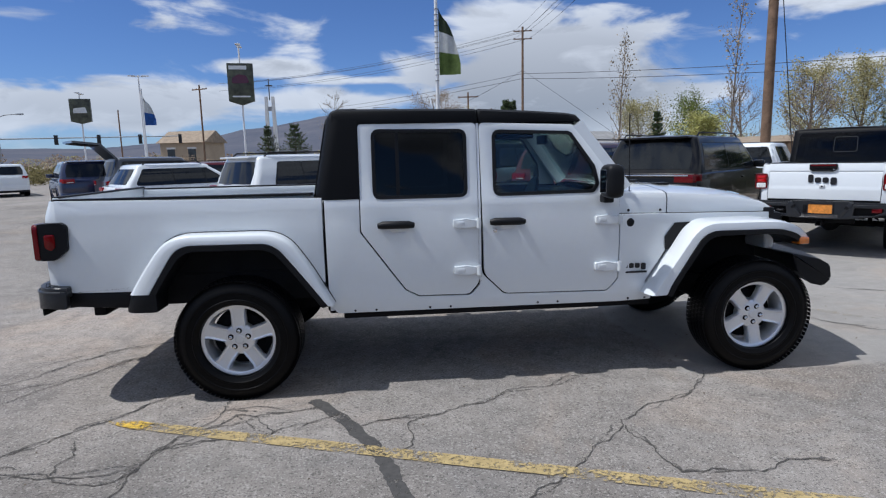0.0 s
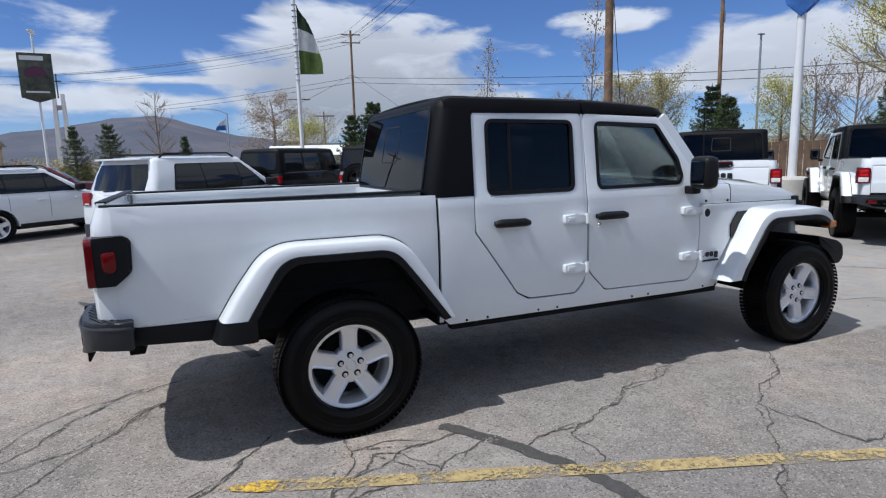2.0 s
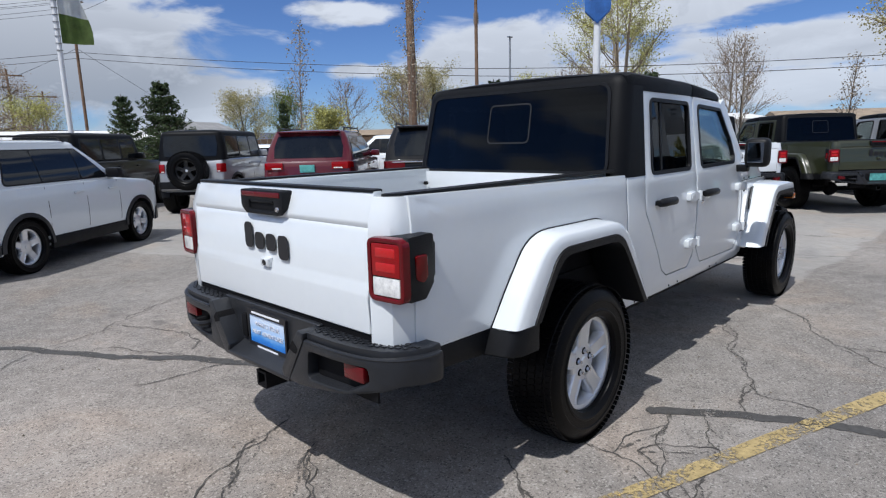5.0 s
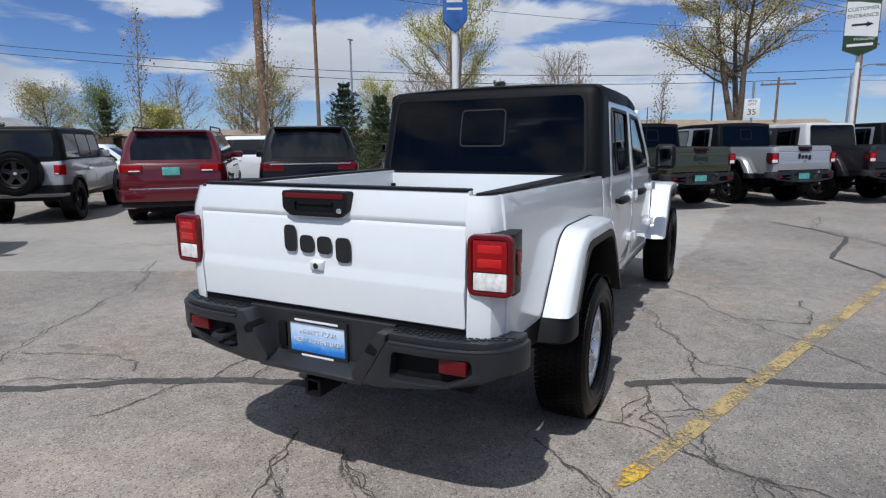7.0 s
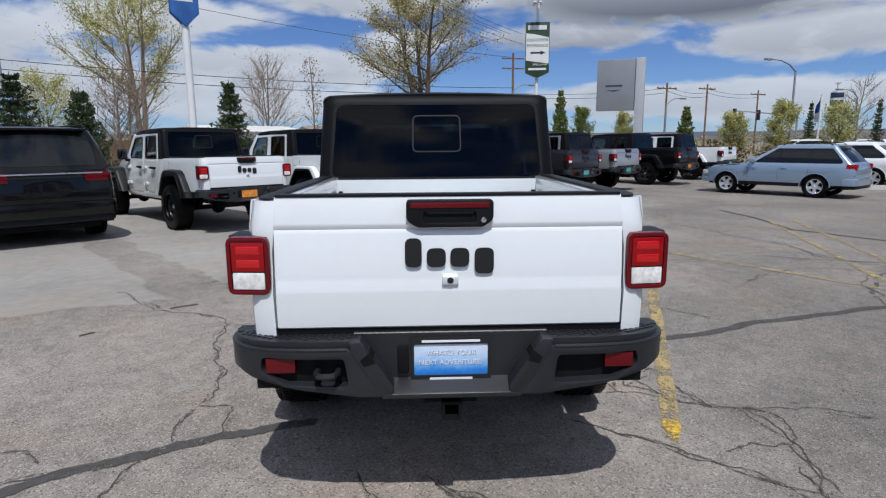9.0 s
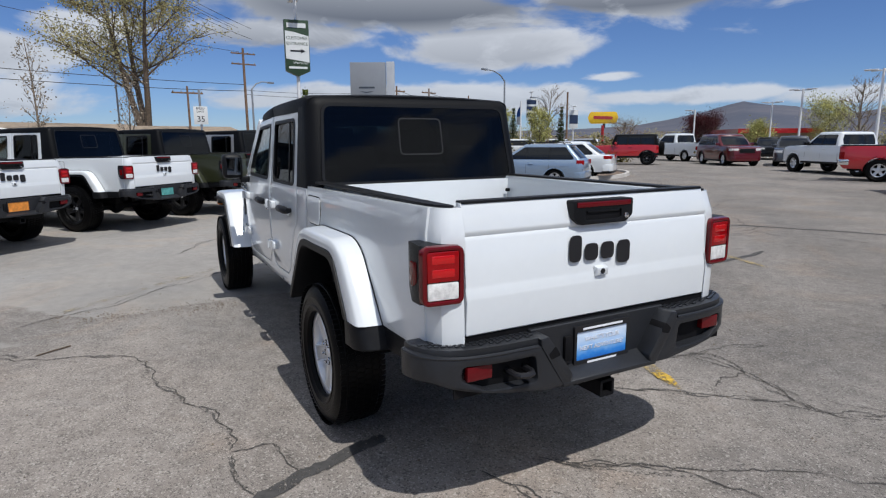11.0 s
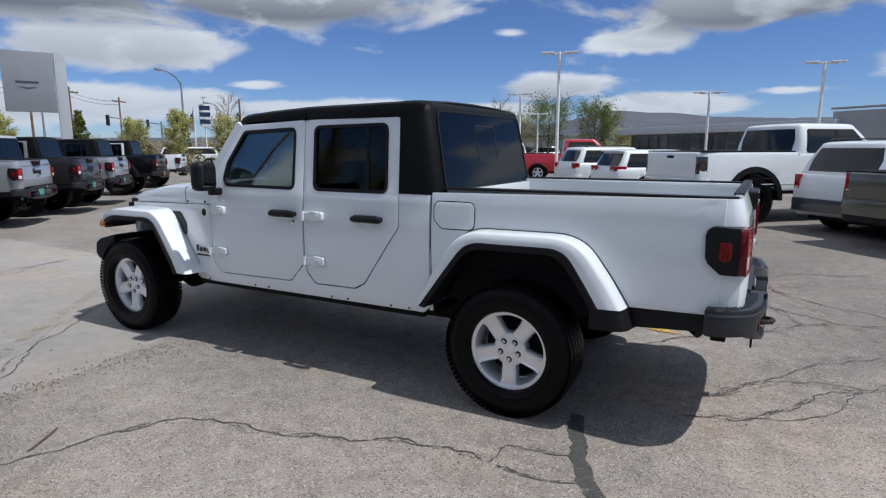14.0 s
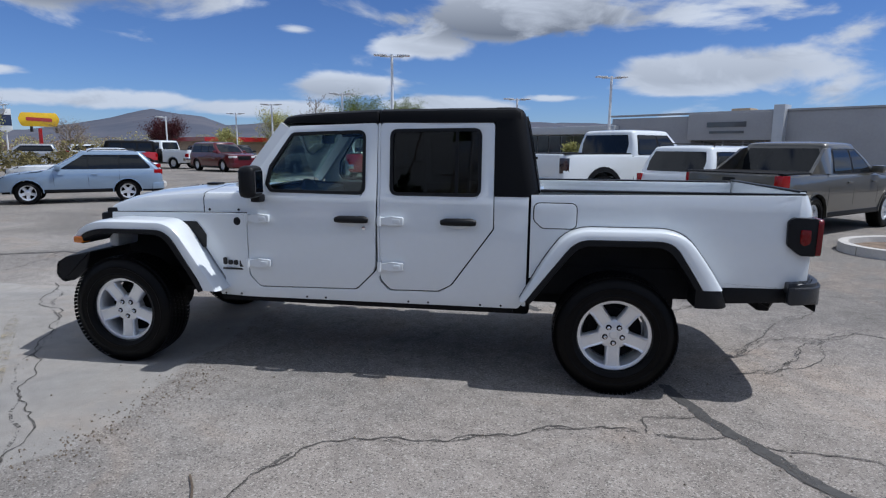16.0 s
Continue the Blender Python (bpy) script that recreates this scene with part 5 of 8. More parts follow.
        gus = prism(fillet([(s * y, z) for y, z in ((0.395, 0.772), (0.352, 0.776), (0.268, 0.655), (0.225, 0.590), (0.228, 0.552), (0.272, 0.552), (0.325, 0.640), (0.385, 0.735))], 0.008, 2), -1.287, -1.18, 0.010, axis="x")
        part("bumper_gusset", gus, grey, bmp)
    part("bumper_lip", prism(fillet(((-1.285, 0.540), (-1.287, 0.560), (-1.270, 0.568), (-1.20, 0.600), (-1.15, 0.600), (-1.15, 0.540)), 0.006, 3), -0.27, 0.27, 0.004), grey, bmp)
    part("bumper_recess", box(-1.205, -1.18, -0.385, 0.385, 0.575, 0.785, 0.004, 1), grey, bmp)
    part("gap_filler", box(-1.18, -1.10, -0.70, 0.70, 0.755, 0.80), M["dark_metal"], bmp)
    part("socket", box(-1.222, -1.20, 0.168, 0.212, 0.618, 0.730, 0.008), M["dark_metal"], bmp)
    # number plate
    if plate:
        pl = part("number_plate", box(-1.214, -1.206, -0.150, 0.150, 0.590, 0.752, 0.003, 1), plate, bmp, "printed paper dealer plate")
        part("plate_frame", rear_plate(fillet(((-0.159, 0.580), (0.159, 0.580), (0.159, 0.763), (-0.159, 0.763)), 0.008, 3), (fillet(((-0.146, 0.608), (0.146, 0.608), (0.146, 0.736), (-0.146, 0.736)), 0.004, 2),), -1.219, -1.205), M["decal"], pl)
        if detail:
            for txt, z, sz in (("WHAT'S YOUR", 0.699, 0.030), ("NEXT ADVENTURE?", 0.660, 0.0285)):
                text_part("plate_text", txt, sz, mat_once("deep_blue_print", (0.02, 0.07, 0.22)), pl, pose(-1.2144, -0.0016, z - 0.0016, 90, 0, -90), 0.0006)
                text_part("plate_text", txt, sz, M["plate_letter"], pl, pose(-1.2156, 0, z, 90, 0, -90), 0.0008)
            part("dealer_bar", box(-1.2205, -1.219, -0.115, 0.115, 0.745, 0.754), M["plate_letter"], pl)
            part("dealer_bar", box(-1.2205, -1.219, -0.085, 0.085, 0.590, 0.599), M["plate_letter"], pl)
    # hitch, tow hook, underbody
    part("tow_hitch", rear_plate(fillet(((-0.040, 0.435), (0.040, 0.435), (0.040, 0.512), (-0.040, 0.512)), 0.008, 3), (((-0.027, 0.447), (0.027, 0.447), (0.027, 0.500), (-0.027, 0.500)),), -1.26, -1.0), M["dark_metal"], T, "black steel hitch receiver")
    part("hitch_bar", box(-1.10, -1.02, -0.40, 0.40, 0.47, 0.56, 0.01), M["dark_metal"], T)
    part("hitch_chain_plate", box(-1.17, -1.14, -0.11, 0.11, 0.47, 0.49, 0.004), M["dark_metal"], T)
    hook = tube([(-1.23, 0.44, 0.650), (-1.290, 0.44, 0.650), (-1.312, 0.452, 0.650), (-1.320, 0.48, 0.650), (-1.312, 0.508, 0.650), (-1.290, 0.52, 0.650), (-1.23, 0.52, 0.650)], 0.013, 8)
    part("tow_hook", hook, M["decal"], T)
    for s in (1, -1):
        part("frame_rail", box(-0.45, 3.85, min(s * 0.36, s * 0.44), max(s * 0.36, s * 0.44), 0.47, 0.60, 0.01), M["dark_metal"], T)
        part("shock", tube([(-0.12, s * 0.48, 0.36), (0.10, s * 0.44, 0.80)], 0.03, 8), M["dark_metal"], T)
        part("rear_spring", tube([(0.05 + 0.0 * k, s * (0.52 + 0.05 * math.cos(k * 0.9)), 0.42 + 0.018 * k) for k in range(18)], 0.012, 6), M["dark_metal"], T)
    part("rear_axle", merge(tube([(0, -0.72, 0.37), (0, 0.72, 0.37)], 0.045, 10), lathe([(0.001, -0.12), (0.10, -0.09), (0.14, 0.0), (0.10, 0.09), (0.001, 0.12)], 16, axis="x", centre=(0, 0.05, 0.37))), M["dark_metal"], T)
    part("front_axle", merge(tube([(3.487, -0.72, 0.37), (3.487, 0.72, 0.37)], 0.045, 10), lathe([(0.001, -0.12), (0.10, -0.09), (0.13, 0.0), (0.10, 0.09), (0.001, 0.12)], 16, axis="x", centre=(3.487, 0.25, 0.37))), M["dark_metal"], T)
    part("drive_shaft", tube([(0.1, 0.03, 0.40), (1.7, 0.05, 0.48)], 0.035, 8), M["dark_metal"], T)
    part("gearbox", box(1.5, 2.6, -0.20, 0.24, 0.36, 0.54, 0.04), M["dark_metal"], T)
    part("fuel_tank", box(0.55, 1.5, 0.10, 0.36, 0.34, 0.54, 0.04), M["dark_metal"], T)
    part("muffler", lathe([(0.001, -0.30), (0.09, -0.28), (0.09, 0.28), (0.001, 0.30)], 14, axis="x", centre=(0.85, -0.15, 0.47)), M["steel"], T)
    part("exhaust_pipe", tube([(0.5, 0.2, 0.52), (-0.3, 0.34, 0.60), (-0.7, 0.50, 0.64), (-0.90, 0.64, 0.64), (-0.99, 0.71, 0.60)], 0.032, 10), M["dark_metal"], T)
    for x in (0.0, 3.487):
        for s in (1, -1):
            wheel(T, x, s, alloy, tyre_r)
    return T


ONCE = {}


def mat_once(name, color, **kw):
    if name not in ONCE:
        ONCE[name] = mat(name, color, rough=kw.pop("rough", 0.15), coat=1.0, **kw)
    return ONCE[name]


def plate_mat():
    """Printed dealer plate: blue at the foot, pale sky above a dark skyline."""
    m = bpy.data.materials.new("printed_plate")
    m.use_nodes = True
    g = Nodes(m.node_tree)
    pos = g.add("ShaderNodeTexCoord").outputs["Object"]
    xyz = g.add("ShaderNodeSeparateXYZ", {0: pos}).outputs
    h = g.math("DIVIDE", g.math("SUBTRACT", xyz[2], 0.600), 0.145)
    h = g.math("ADD", h, g.math("MULTIPLY", g.math("SUBTRACT", g.noise(pos, 26.0, 3.0), 0.5), 0.35))
    col = g.ramp(h, (0.08, (0.02, 0.16, 0.55)), (0.20, (0.03, 0.23, 0.68)), (0.36, (0.20, 0.44, 0.80)), (0.62, (0.50, 0.66, 0.88)), (0.9, (0.66, 0.76, 0.90)))
    s = g.add("ShaderNodeBsdfPrincipled", {"Base Color": col, "Roughness": 0.4}).outputs[0]
    g.add("ShaderNodeOutputMaterial", {"Surface": s})
    return m


M["plate_print"] = plate_mat()
M["plate_letter"] = mat("white_print", (0.78, 0.80, 0.84), rough=0.4, vary=0.02)
TRUCK = pickup("clean white crew-cab pickup truck with matt black hardtop and open bed", M["white"], M["alloy"], plate=M["plate_print"])


# ---- other vehicles ----
def repaint(ob, swap):
    """Gives one copy other materials, keeping the shared meshes."""
    for o in (ob, *ob.children_recursive):
        for sl in o.material_slots:
            if sl.material in swap:
                new_m = swap[sl.material]
                sl.link = "OBJECT"
                sl.material = new_m
    return ob


M["black_wheel"] = mat("black_alloy", (0.02, 0.02, 0.021), rough=0.35, metal=0.3, vary=0.1)
M["teal_plate"] = mat("teal_paper_plate", (0.10, 0.36, 0.34), rough=0.5, vary=0.3, scale=30)
M["orange_plate"] = mat("orange_paper_plate", (0.72, 0.26, 0.04), rough=0.5, vary=0.2, scale=30)
M["olive_paint"] = paint("olive_green_paint", (0.028, 0.032, 0.014), coat=0.7)
M["silver_paint"] = paint("silver_paint", (0.40, 0.41, 0.43), metal=0.5)
M["granite_paint"] = paint("dark_grey_paint", (0.016, 0.014, 0.017), spec=0.3, coat=0.6)
M["black_paint"] = paint("black_paint", (0.0025, 0.0025, 0.003), rough=0.3, spec=0.15, coat=0.55)
M["red_paint"] = paint("deep_red_paint", (0.085, 0.003, 0.008), spec=0.3)
M["bright_red"] = paint("bright_red_paint", (0.42, 0.015, 0.018))
M["blue_paint"] = paint("dark_blue_paint", (0.010, 0.018, 0.06))
M["ice_blue"] = paint("pale_blue_metallic_paint", (0.26, 0.35, 0.47), metal=0.35)
M["bronze_paint"] = paint("brown_grey_paint", (0.085, 0.080, 0.066), metal=0.3)
M["slate_paint"] = paint("slate_paint", (0.05, 0.055, 0.065), metal=0.2)
M["silver_top"] = paint("silver_hardtop", (0.55, 0.56, 0.57))
M["far_glass"] = mat("dark_car_glass", (0.010, 0.012, 0.014), rough=0.05, vary=0.1, spec=0.4)

ROW = 42.5        # heading of the parked row, degrees
ROW_BACK = ROW + 180.0


def spot(x, y, heading):
    return pose(x, y, 0, 0, 0, heading)


FRESH = pickup("white crew-cab pickup with black wheels and arches, in the row", M["white"], M["black_wheel"], 0.415, M["black_plastic"], None, M["orange_plate"], detail=False)
FRESH.matrix_world = spot(7.98, 3.95, ROW)
FRESH["group"] = "pickups in the parked row"
for x, y, label, swap in (
        (9.72, 1.92, "white crew-cab pickup with black hardtop and teal plate", {M["black_plastic"]: M["black_plastic"], M["orange_plate"]: M["teal_plate"]}),
        (11.28, 0.08, "olive green crew-cab pickup with black hardtop", {M["white"]: M["olive_paint"], M["orange_plate"]: M["teal_plate"]}),
        (12.75, -1.88, "silver crew-cab pickup with black hardtop", {M["white"]: M["silver_paint"], M["orange_plate"]: M["teal_plate"]}),
        (14.15, -3.80, "dark grey crew-cab pickup with pale silver hardtop", {M["white"]: M["granite_paint"], M["hardtop"]: M["silver_top"], M["orange_plate"]: M["teal_plate"]}),
        (15.65, -5.55, "silver crew-cab pickup with black hardtop", {M["white"]: M["silver_paint"], M["orange_plate"]: M["teal_plate"]}),
        (18.1, -8.6, "black crew-cab pickup with black hardtop", {M["white"]: M["black_paint"]}),
        (20.6, -11.4, "white crew-cab pickup with black hardtop", {M["orange_plate"]: M["teal_plate"]})):
    c = copy_thing(FRESH, spot(x, y, ROW))
    repaint(c, swap)
    c["label"] = label + ", in the row"
    for o in c.children:
        if o.name.startswith(("rear_flare", "front_flare")):
            repaint(o, {M["black_plastic"]: swap.get(M["white"], M["white"])})


def body_shell(outline, yfun, xcuts, zcuts, bevel=0.035):
    """A closed car body from its side outline and its half width."""
    bm = bmesh.new()
    flat_with_holes(bm, outline, (), xcuts, zcuts)
    ext = bmesh.ops.extrude_face_region(bm, geom=bm.faces[:], use_keep_orig=True)
    other = {v for v in ext["geom"] if isinstance(v, bmesh.types.BMVert)}
    for v in bm.verts:
        v.co.y = (-1 if v in other else 1) * yfun(v.co.x, v.co.z)
    bm.normal_update()
    if bevel:
        es = [e for e in bm.edges if len(e.link_faces) == 2 and (e.verts[0] in other) == (e.verts[1] in other)
              and e.calc_face_angle(0) > 0.9 and min(e.verts[0].co.z, e.verts[1].co.z) > 0.55]
        bmesh.ops.bevel(bm, geom=es, offset=bevel, segments=2, affect="EDGES", profile=0.6)
    return bm


def arch(cx, r, z0, n=9):
    """Points of a wheel arch from front to rear."""
    return [(cx + r * math.cos(math.pi * k / n), z0 + r * math.sin(math.pi * k / n)) for k in range(n + 1)]


def car(name, label, category, colour, m, wb=2.9, ro=0.95, fo=0.9, W=0.93, belt=1.05, roof=1.72, hood=1.06, cowl=None, xrf=None, xrr=None, tail=None,
        tail_z=None, sill=0.30, r=0.36, alloy=None, clad=None, rails=False, splits=(), lamp=(0.80, 1.05), wide_lamp=0.20, wrap=0.16, lamp_mat=None, roof_mat=None,
        plate=None, spare=False, bed=None, bumper=(0.34, 0.60), bump_mat=None, strip=None, group="", lean=0.16, trim=0.035, spoiler=False, bow=0.10, arch_r=None, drop=0.0, pillar=0.07):
    """A car with its nose along +x and the rear axle above the origin. bed: where a pickup's cab ends."""
    T = thing(name, label, category, m, group)
    alloy = alloy or M["alloy"]
    clad = clad or colour
    bump_mat = bump_mat or clad
    cowl = cowl if cowl is not None else wb - 0.42
    xrf = xrf if xrf is not None else cowl - 0.72
    xrr = xrr if xrr is not None else (bed + 0.10 if bed is not None else -ro + 0.34)
    tail = tail if tail is not None else (bed if bed is not None else -ro + 0.10)
    tail_z = tail_z or belt
    nose = wb + fo
    # lower body with arches cut out
    if bed is not None:
        top = [(-ro + 0.04, sill + 0.14), (-ro, 0.62), (-ro - 0.005, tail_z - 0.04), (-ro + 0.03, tail_z), (bed - 0.03, tail_z), (bed, belt)]
    else:
        top = [(-ro + 0.06, sill + 0.06), (-ro, 0.56), (-ro - 0.01, 0.74), (-ro + 0.015, tail_z - 0.10), (-ro + 0.06, tail_z - 0.015), (-ro + 0.12, tail_z)]
    top += [(cowl - 0.15, belt), (cowl + 0.06, hood), (nose - 0.55, hood - 0.035 - 0.45 * drop), (nose - 0.26, hood - 0.085 - drop), (nose - 0.10, hood - 0.17 - drop), (nose - 0.02, hood - 0.32 - 0.7 * drop), (nose, 0.52), (nose - 0.05, 0.40), (nose - 0.16, sill - 0.02)]
    ra = arch_r or r + 0.06
    outline = top + [(wb + ra, sill)] + arch(wb, ra, r - 0.02)[1:-1] + [(wb - ra, sill), (ra, sill)] + arch(0, ra, r - 0.02)[1:-1] + [(-ra, sill), (-ro + 0.16, sill)]

    def half(x, z):
        y = W - 0.05 * max(0.0, (0.70 - z) / 0.4) ** 2 - 0.05 * max(0.0, (z - 0.80) / (belt - 0.80)) ** 2
        for d, k in ((x - (nose - 0.85), 0.22), (x - (nose - 0.28), 1.3), (-ro + 0.55 - x, 0.16), (-ro + 0.20 - x, 1.3 if bed is None else 0.8)):
            if d > 0:
                y -= k * d * d
        return y

    cx = [-ro + 0.05, -ro + 0.12, -ro + 0.20, -ro + 0.35, -ro + 0.55, nose - 0.85, nose - 0.6, nose - 0.42, nose - 0.28, nose - 0.18, nose - 0.08]
    part("body", body_shell(outline, half, cx, (0.45, 0.58, 0.72, 0.86, (0.86 + belt) / 2, belt - 0.03), 0.04), colour, T, angle=38)

    # cabin shell
    yb = half(wb / 2, belt) - 0.012
    z_lo, z_hi = belt - 0.02, roof - 0.075

    def at_f(f):
        return z_lo + (z_hi - z_lo) * f, tail + 0.02 + (xrr - tail) * f, cowl - 0.02 + (xrf - cowl) * f, yb - lean * (0.25 * f + 0.75 * f * f)

    rc = 0.10

    def ring(z, xr, xf, yw, inset=0.0):
        xr, xf, yw = xr + inset, xf - inset, yw - inset
        pts = [(xr - bow * 0.5 + bow * 0.5 * k * k, yw * k * 0.86) for k in (0.0, 0.4, 0.75)]
        pts += [(xr + rc * (1 - math.cos(a)) * 1.0, yw - rc * (1 - math.sin(a))) for a in (0.35, 0.8, 1.25)] + [(xr + rc, yw)]
        pts += [(xr + (xf - xr) * k, yw) for k in (0.35, 0.65)] + [(xf - rc * 1.6, yw)]
        pts += [(xf - 1.6 * rc * (1 - math.sin(a)), yw - rc * (1 - math.cos(a))) for a in (0.35, 0.8, 1.25)]
        pts += [(xf + bow * (1 - k * k), yw * k * 0.88) for k in (0.85, 0.45)]
        last = [(xf + bow, 0.0)]
        return [(x, y, z) for x, y in pts + last] + [(x, -y, z) for x, y in reversed(pts[1:])]

    rings = [ring(*at_f(f)) for f in (0.0, 0.25, 0.5, 0.75, 1.0)]
    zt, xr_, xf_, yw_ = at_f(1.0)
    rings += [ring(roof - 0.045, xr_, xf_, yw_, 0.012), ring(roof - 0.018, xr_, xf_, yw_, 0.045), ring(roof, xr_, xf_, yw_, 0.12), ring(roof + 0.018, xr_, xf_, yw_, 0.35)]
    part("cabin", loft(rings), roof_mat or colour, T, angle=40)

    # side windows
    f0, f1 = 0.10, 0.90

    def gy(x, z):
        return at_f((z - z_lo) / (z_hi - z_lo))[3]

    za, zb = at_f(f0)[0], at_f(f1)[0]
    left = [at_f(f)[1] + rc + pillar for f in (f0, f1)]
    right = [min(at_f(f0)[2] - 0.24, cowl - 0.24), at_f(f1)[2] - rc - 0.10]
    bounds = [tuple(left)] + [(sx, sx - 0.03) for sx in splits] + [tuple(right)]
    zc = [at_f(f)[0] for f in (0.3, 0.5, 0.7)]
    for s in (1, -1):
        band = fillet(((left[0] - 0.015, za - 0.018, 0.07), (right[0] + 0.02, za - 0.018, 0.03), (right[1] + 0.015, zb + 0.016, 0.05), (left[1] - 0.015, zb + 0.016, 0.08)), 0.05, 4)
        part("window_surround", skin(band, gy, s, 0.008, zcuts=zc, lift=0.002), M["black_plastic"], T, "black window surround")
        for (l0, l1), (r0, r1) in zip(bounds, bounds[1:]):
            poly = fillet(((l0 + trim, za, 0.05), (r0 - trim, za, 0.03), (r1 - trim, zb, 0.03), (l1 + trim, zb, 0.06)), 0.05, 4)
            part("side_window", skin(poly, gy, s, 0.010, zcuts=zc, lift=0.005), M["far_glass"], T, "dark glass")
        for sx in splits[-2:] + ((cowl - 0.16,) if splits else ()):
            part("door_gap", skin(((sx - 0.004, sill + 0.16), (sx + 0.004, sill + 0.16), (sx + 0.004, belt - 0.03), (sx - 0.004, belt - 0.03)), half, s, 0.006, zcuts=(0.58, 0.72, 0.86), lift=0.002), M["decal"], T)
            if sx != splits[0] or len(splits) < 2:
                hy = half(sx - 0.2, belt - 0.14)
                part("door_handle", box(sx - 0.27, sx - 0.09, min(s * (hy - 0.01), s * (hy + 0.03)), max(s * (hy - 0.01), s * (hy + 0.03)), belt - 0.17, belt - 0.135, 0.01), colour, T)
        if bed is not None:
            part("bed_gap", skin(((bed - 0.008, sill + 0.1), (bed + 0.008, sill + 0.1), (bed + 0.008, belt), (bed - 0.008, belt)), half, s, 0.006, zcuts=(0.58, 0.72, 0.86), lift=0.002), M["decal"], T)
            part("body_crease", skin(((-ro + 0.25, 0.80), (wb - ra - 0.3, 0.80), (wb - ra - 0.3, 0.815), (-ro + 0.25, 0.815)), half, s, 0.01, xcuts=(0.0, 1.0), lift=0.006), colour, T)
        mx = cowl - 0.30
        part("door_mirror", box(mx - 0.06, mx + 0.08, min(s * (yb - 0.02), s * (yb + 0.20)), max(s * (yb - 0.02), s * (yb + 0.20)), belt + 0.01, belt + 0.16, 0.04), colour if colour is not M["white"] else M["black_plastic"], T)

        # lamps follow the corners of the body
        zm = (lamp[0] + lamp[1]) / 2
        ye = half(-ro, zm)
        outer = [(-ro - 0.014, ye - wide_lamp), (-ro - 0.014, ye - 0.015)] + [(-ro + k * wrap, half(-ro + k * wrap, zm) + 0.008) for k in (0.12, 0.35, 0.65, 1.0)]
        inner = [(-ro + wrap, half(-ro + wrap, zm) - 0.03), (-ro + 0.05, ye - 0.06), (-ro + 0.05, ye - wide_lamp)]
        lp = part("tail_lamp", prism([(x, s * y) for x, y in outer + inner], lamp[0], lamp[1], 0.008, axis="z"), lamp_mat or M["red_lens"], T, "red tail lamp")
        if lamp_mat is None:
            part("reverse_lens", box(-ro - 0.018, -ro + 0.01, min(s * (ye - wide_lamp * 0.9), s * (ye - wide_lamp * 0.35)), max(s * (ye - wide_lamp * 0.9), s * (ye - wide_lamp * 0.35)), lamp[0] + 0.012, lamp[0] + 0.036, 0.004), M["white_lens"], lp)
        zh = hood - 0.22 - 0.8 * drop
        yn = half(nose - 0.05, zh)
        outer = [(nose - 0.035, yn - 0.26), (nose - 0.045, yn - 0.05)] + [(nose - 0.05 - k, half(nose - 0.05 - k, zh) + 0.008) for k in (0.03, 0.10, 0.18, 0.26)]
        inner = [(nose - 0.31, half(nose - 0.31, zh) - 0.04), (nose - 0.14, yn - 0.10), (nose - 0.14, yn - 0.26)]
        part("headlamp", prism([(x, s * y) for x, y in outer + inner], zh - 0.07, zh + 0.06, 0.010, axis="z"), M["white_lens"], T, "clear headlamp")
        # arch trim and sill
        tw = (0.11 if arch_r else 0.05) if clad is not colour else 0.018
        for ax in (0.0, wb):
            oo, ii = arch(ax, ra + tw, r - 0.02, 14), arch(ax, ra - 0.006, r - 0.02, 14)
            sec = []
            for o, i in zip(oo, ii):
                yo, yi = half(o[0], max(o[1], 0.5)), half(i[0], max(i[1], 0.5))
                sec.append([(o[0], s * (yo - 0.01), o[1]), (o[0], s * (yo + 0.014), o[1]), (i[0], s * (yi + 0.018), i[1]), (i[0], s * (yi - 0.16), i[1])])
            part("arch_trim", loft(sec), clad, T)
        part("sill_trim", box(ra, wb - ra, min(s * (W - 0.14), s * (W - 0.008)), max(s * (W - 0.14), s * (W - 0.008)), sill - 0.05, sill + (0.12 if clad is not colour else 0.05), 0.02), M["black_plastic"], T)
        if rails:
            yr = yw_ - 0.055
            part("roof_rail", tube([(xr_ + 0.15, s * yr, roof - 0.02), (xr_ + 0.24, s * yr, roof + 0.055), (xf_ - 0.34, s * yr, roof + 0.06), (xf_ - 0.2, s * yr, roof - 0.01)], 0.016, 6), M["black_plastic"], T)
        for x in (0, wb):
            wheel(T, x, s, alloy, r, y=W - 0.135, z=r - 0.004, nuts=False)

    # front and rear glass lie on the shell
    def end_glass(nm, rear, fa, fb, wide):
        bm = bmesh.new()
        rows = []
        for f in (fa, (fa + fb) / 2, fb):
            z, xr, xf, yw = at_f(f)
            row = []
            for k in (-1.0, -0.75, -0.4, 0.0, 0.4, 0.75, 1.0):
                k2 = k * wide * (1.0 if f != fa else 0.93)
                x = xr - bow * 0.5 * (1 - min(1.0, (k2 / 0.86)) ** 2) - 0.006 if rear else xf + bow * (1 - (k2 / 0.88) ** 2) + 0.008
                row.append(bm.verts.new((x, yw * k2, z)))
            rows.append(row)
        for a, b in zip(rows, rows[1:]):
            for i in range(6):
                bm.faces.new((a[i], a[i + 1], b[i + 1], b[i]))
        ext = bmesh.ops.extrude_face_region(bm, geom=bm.faces[:], use_keep_orig=True)
        for v in ext["geom"]:
            if isinstance(v, bmesh.types.BMVert):
                v.co.x += 0.03 if rear else -0.03
        return part(nm, bm, M["far_glass"], T, "dark glass", angle=50)

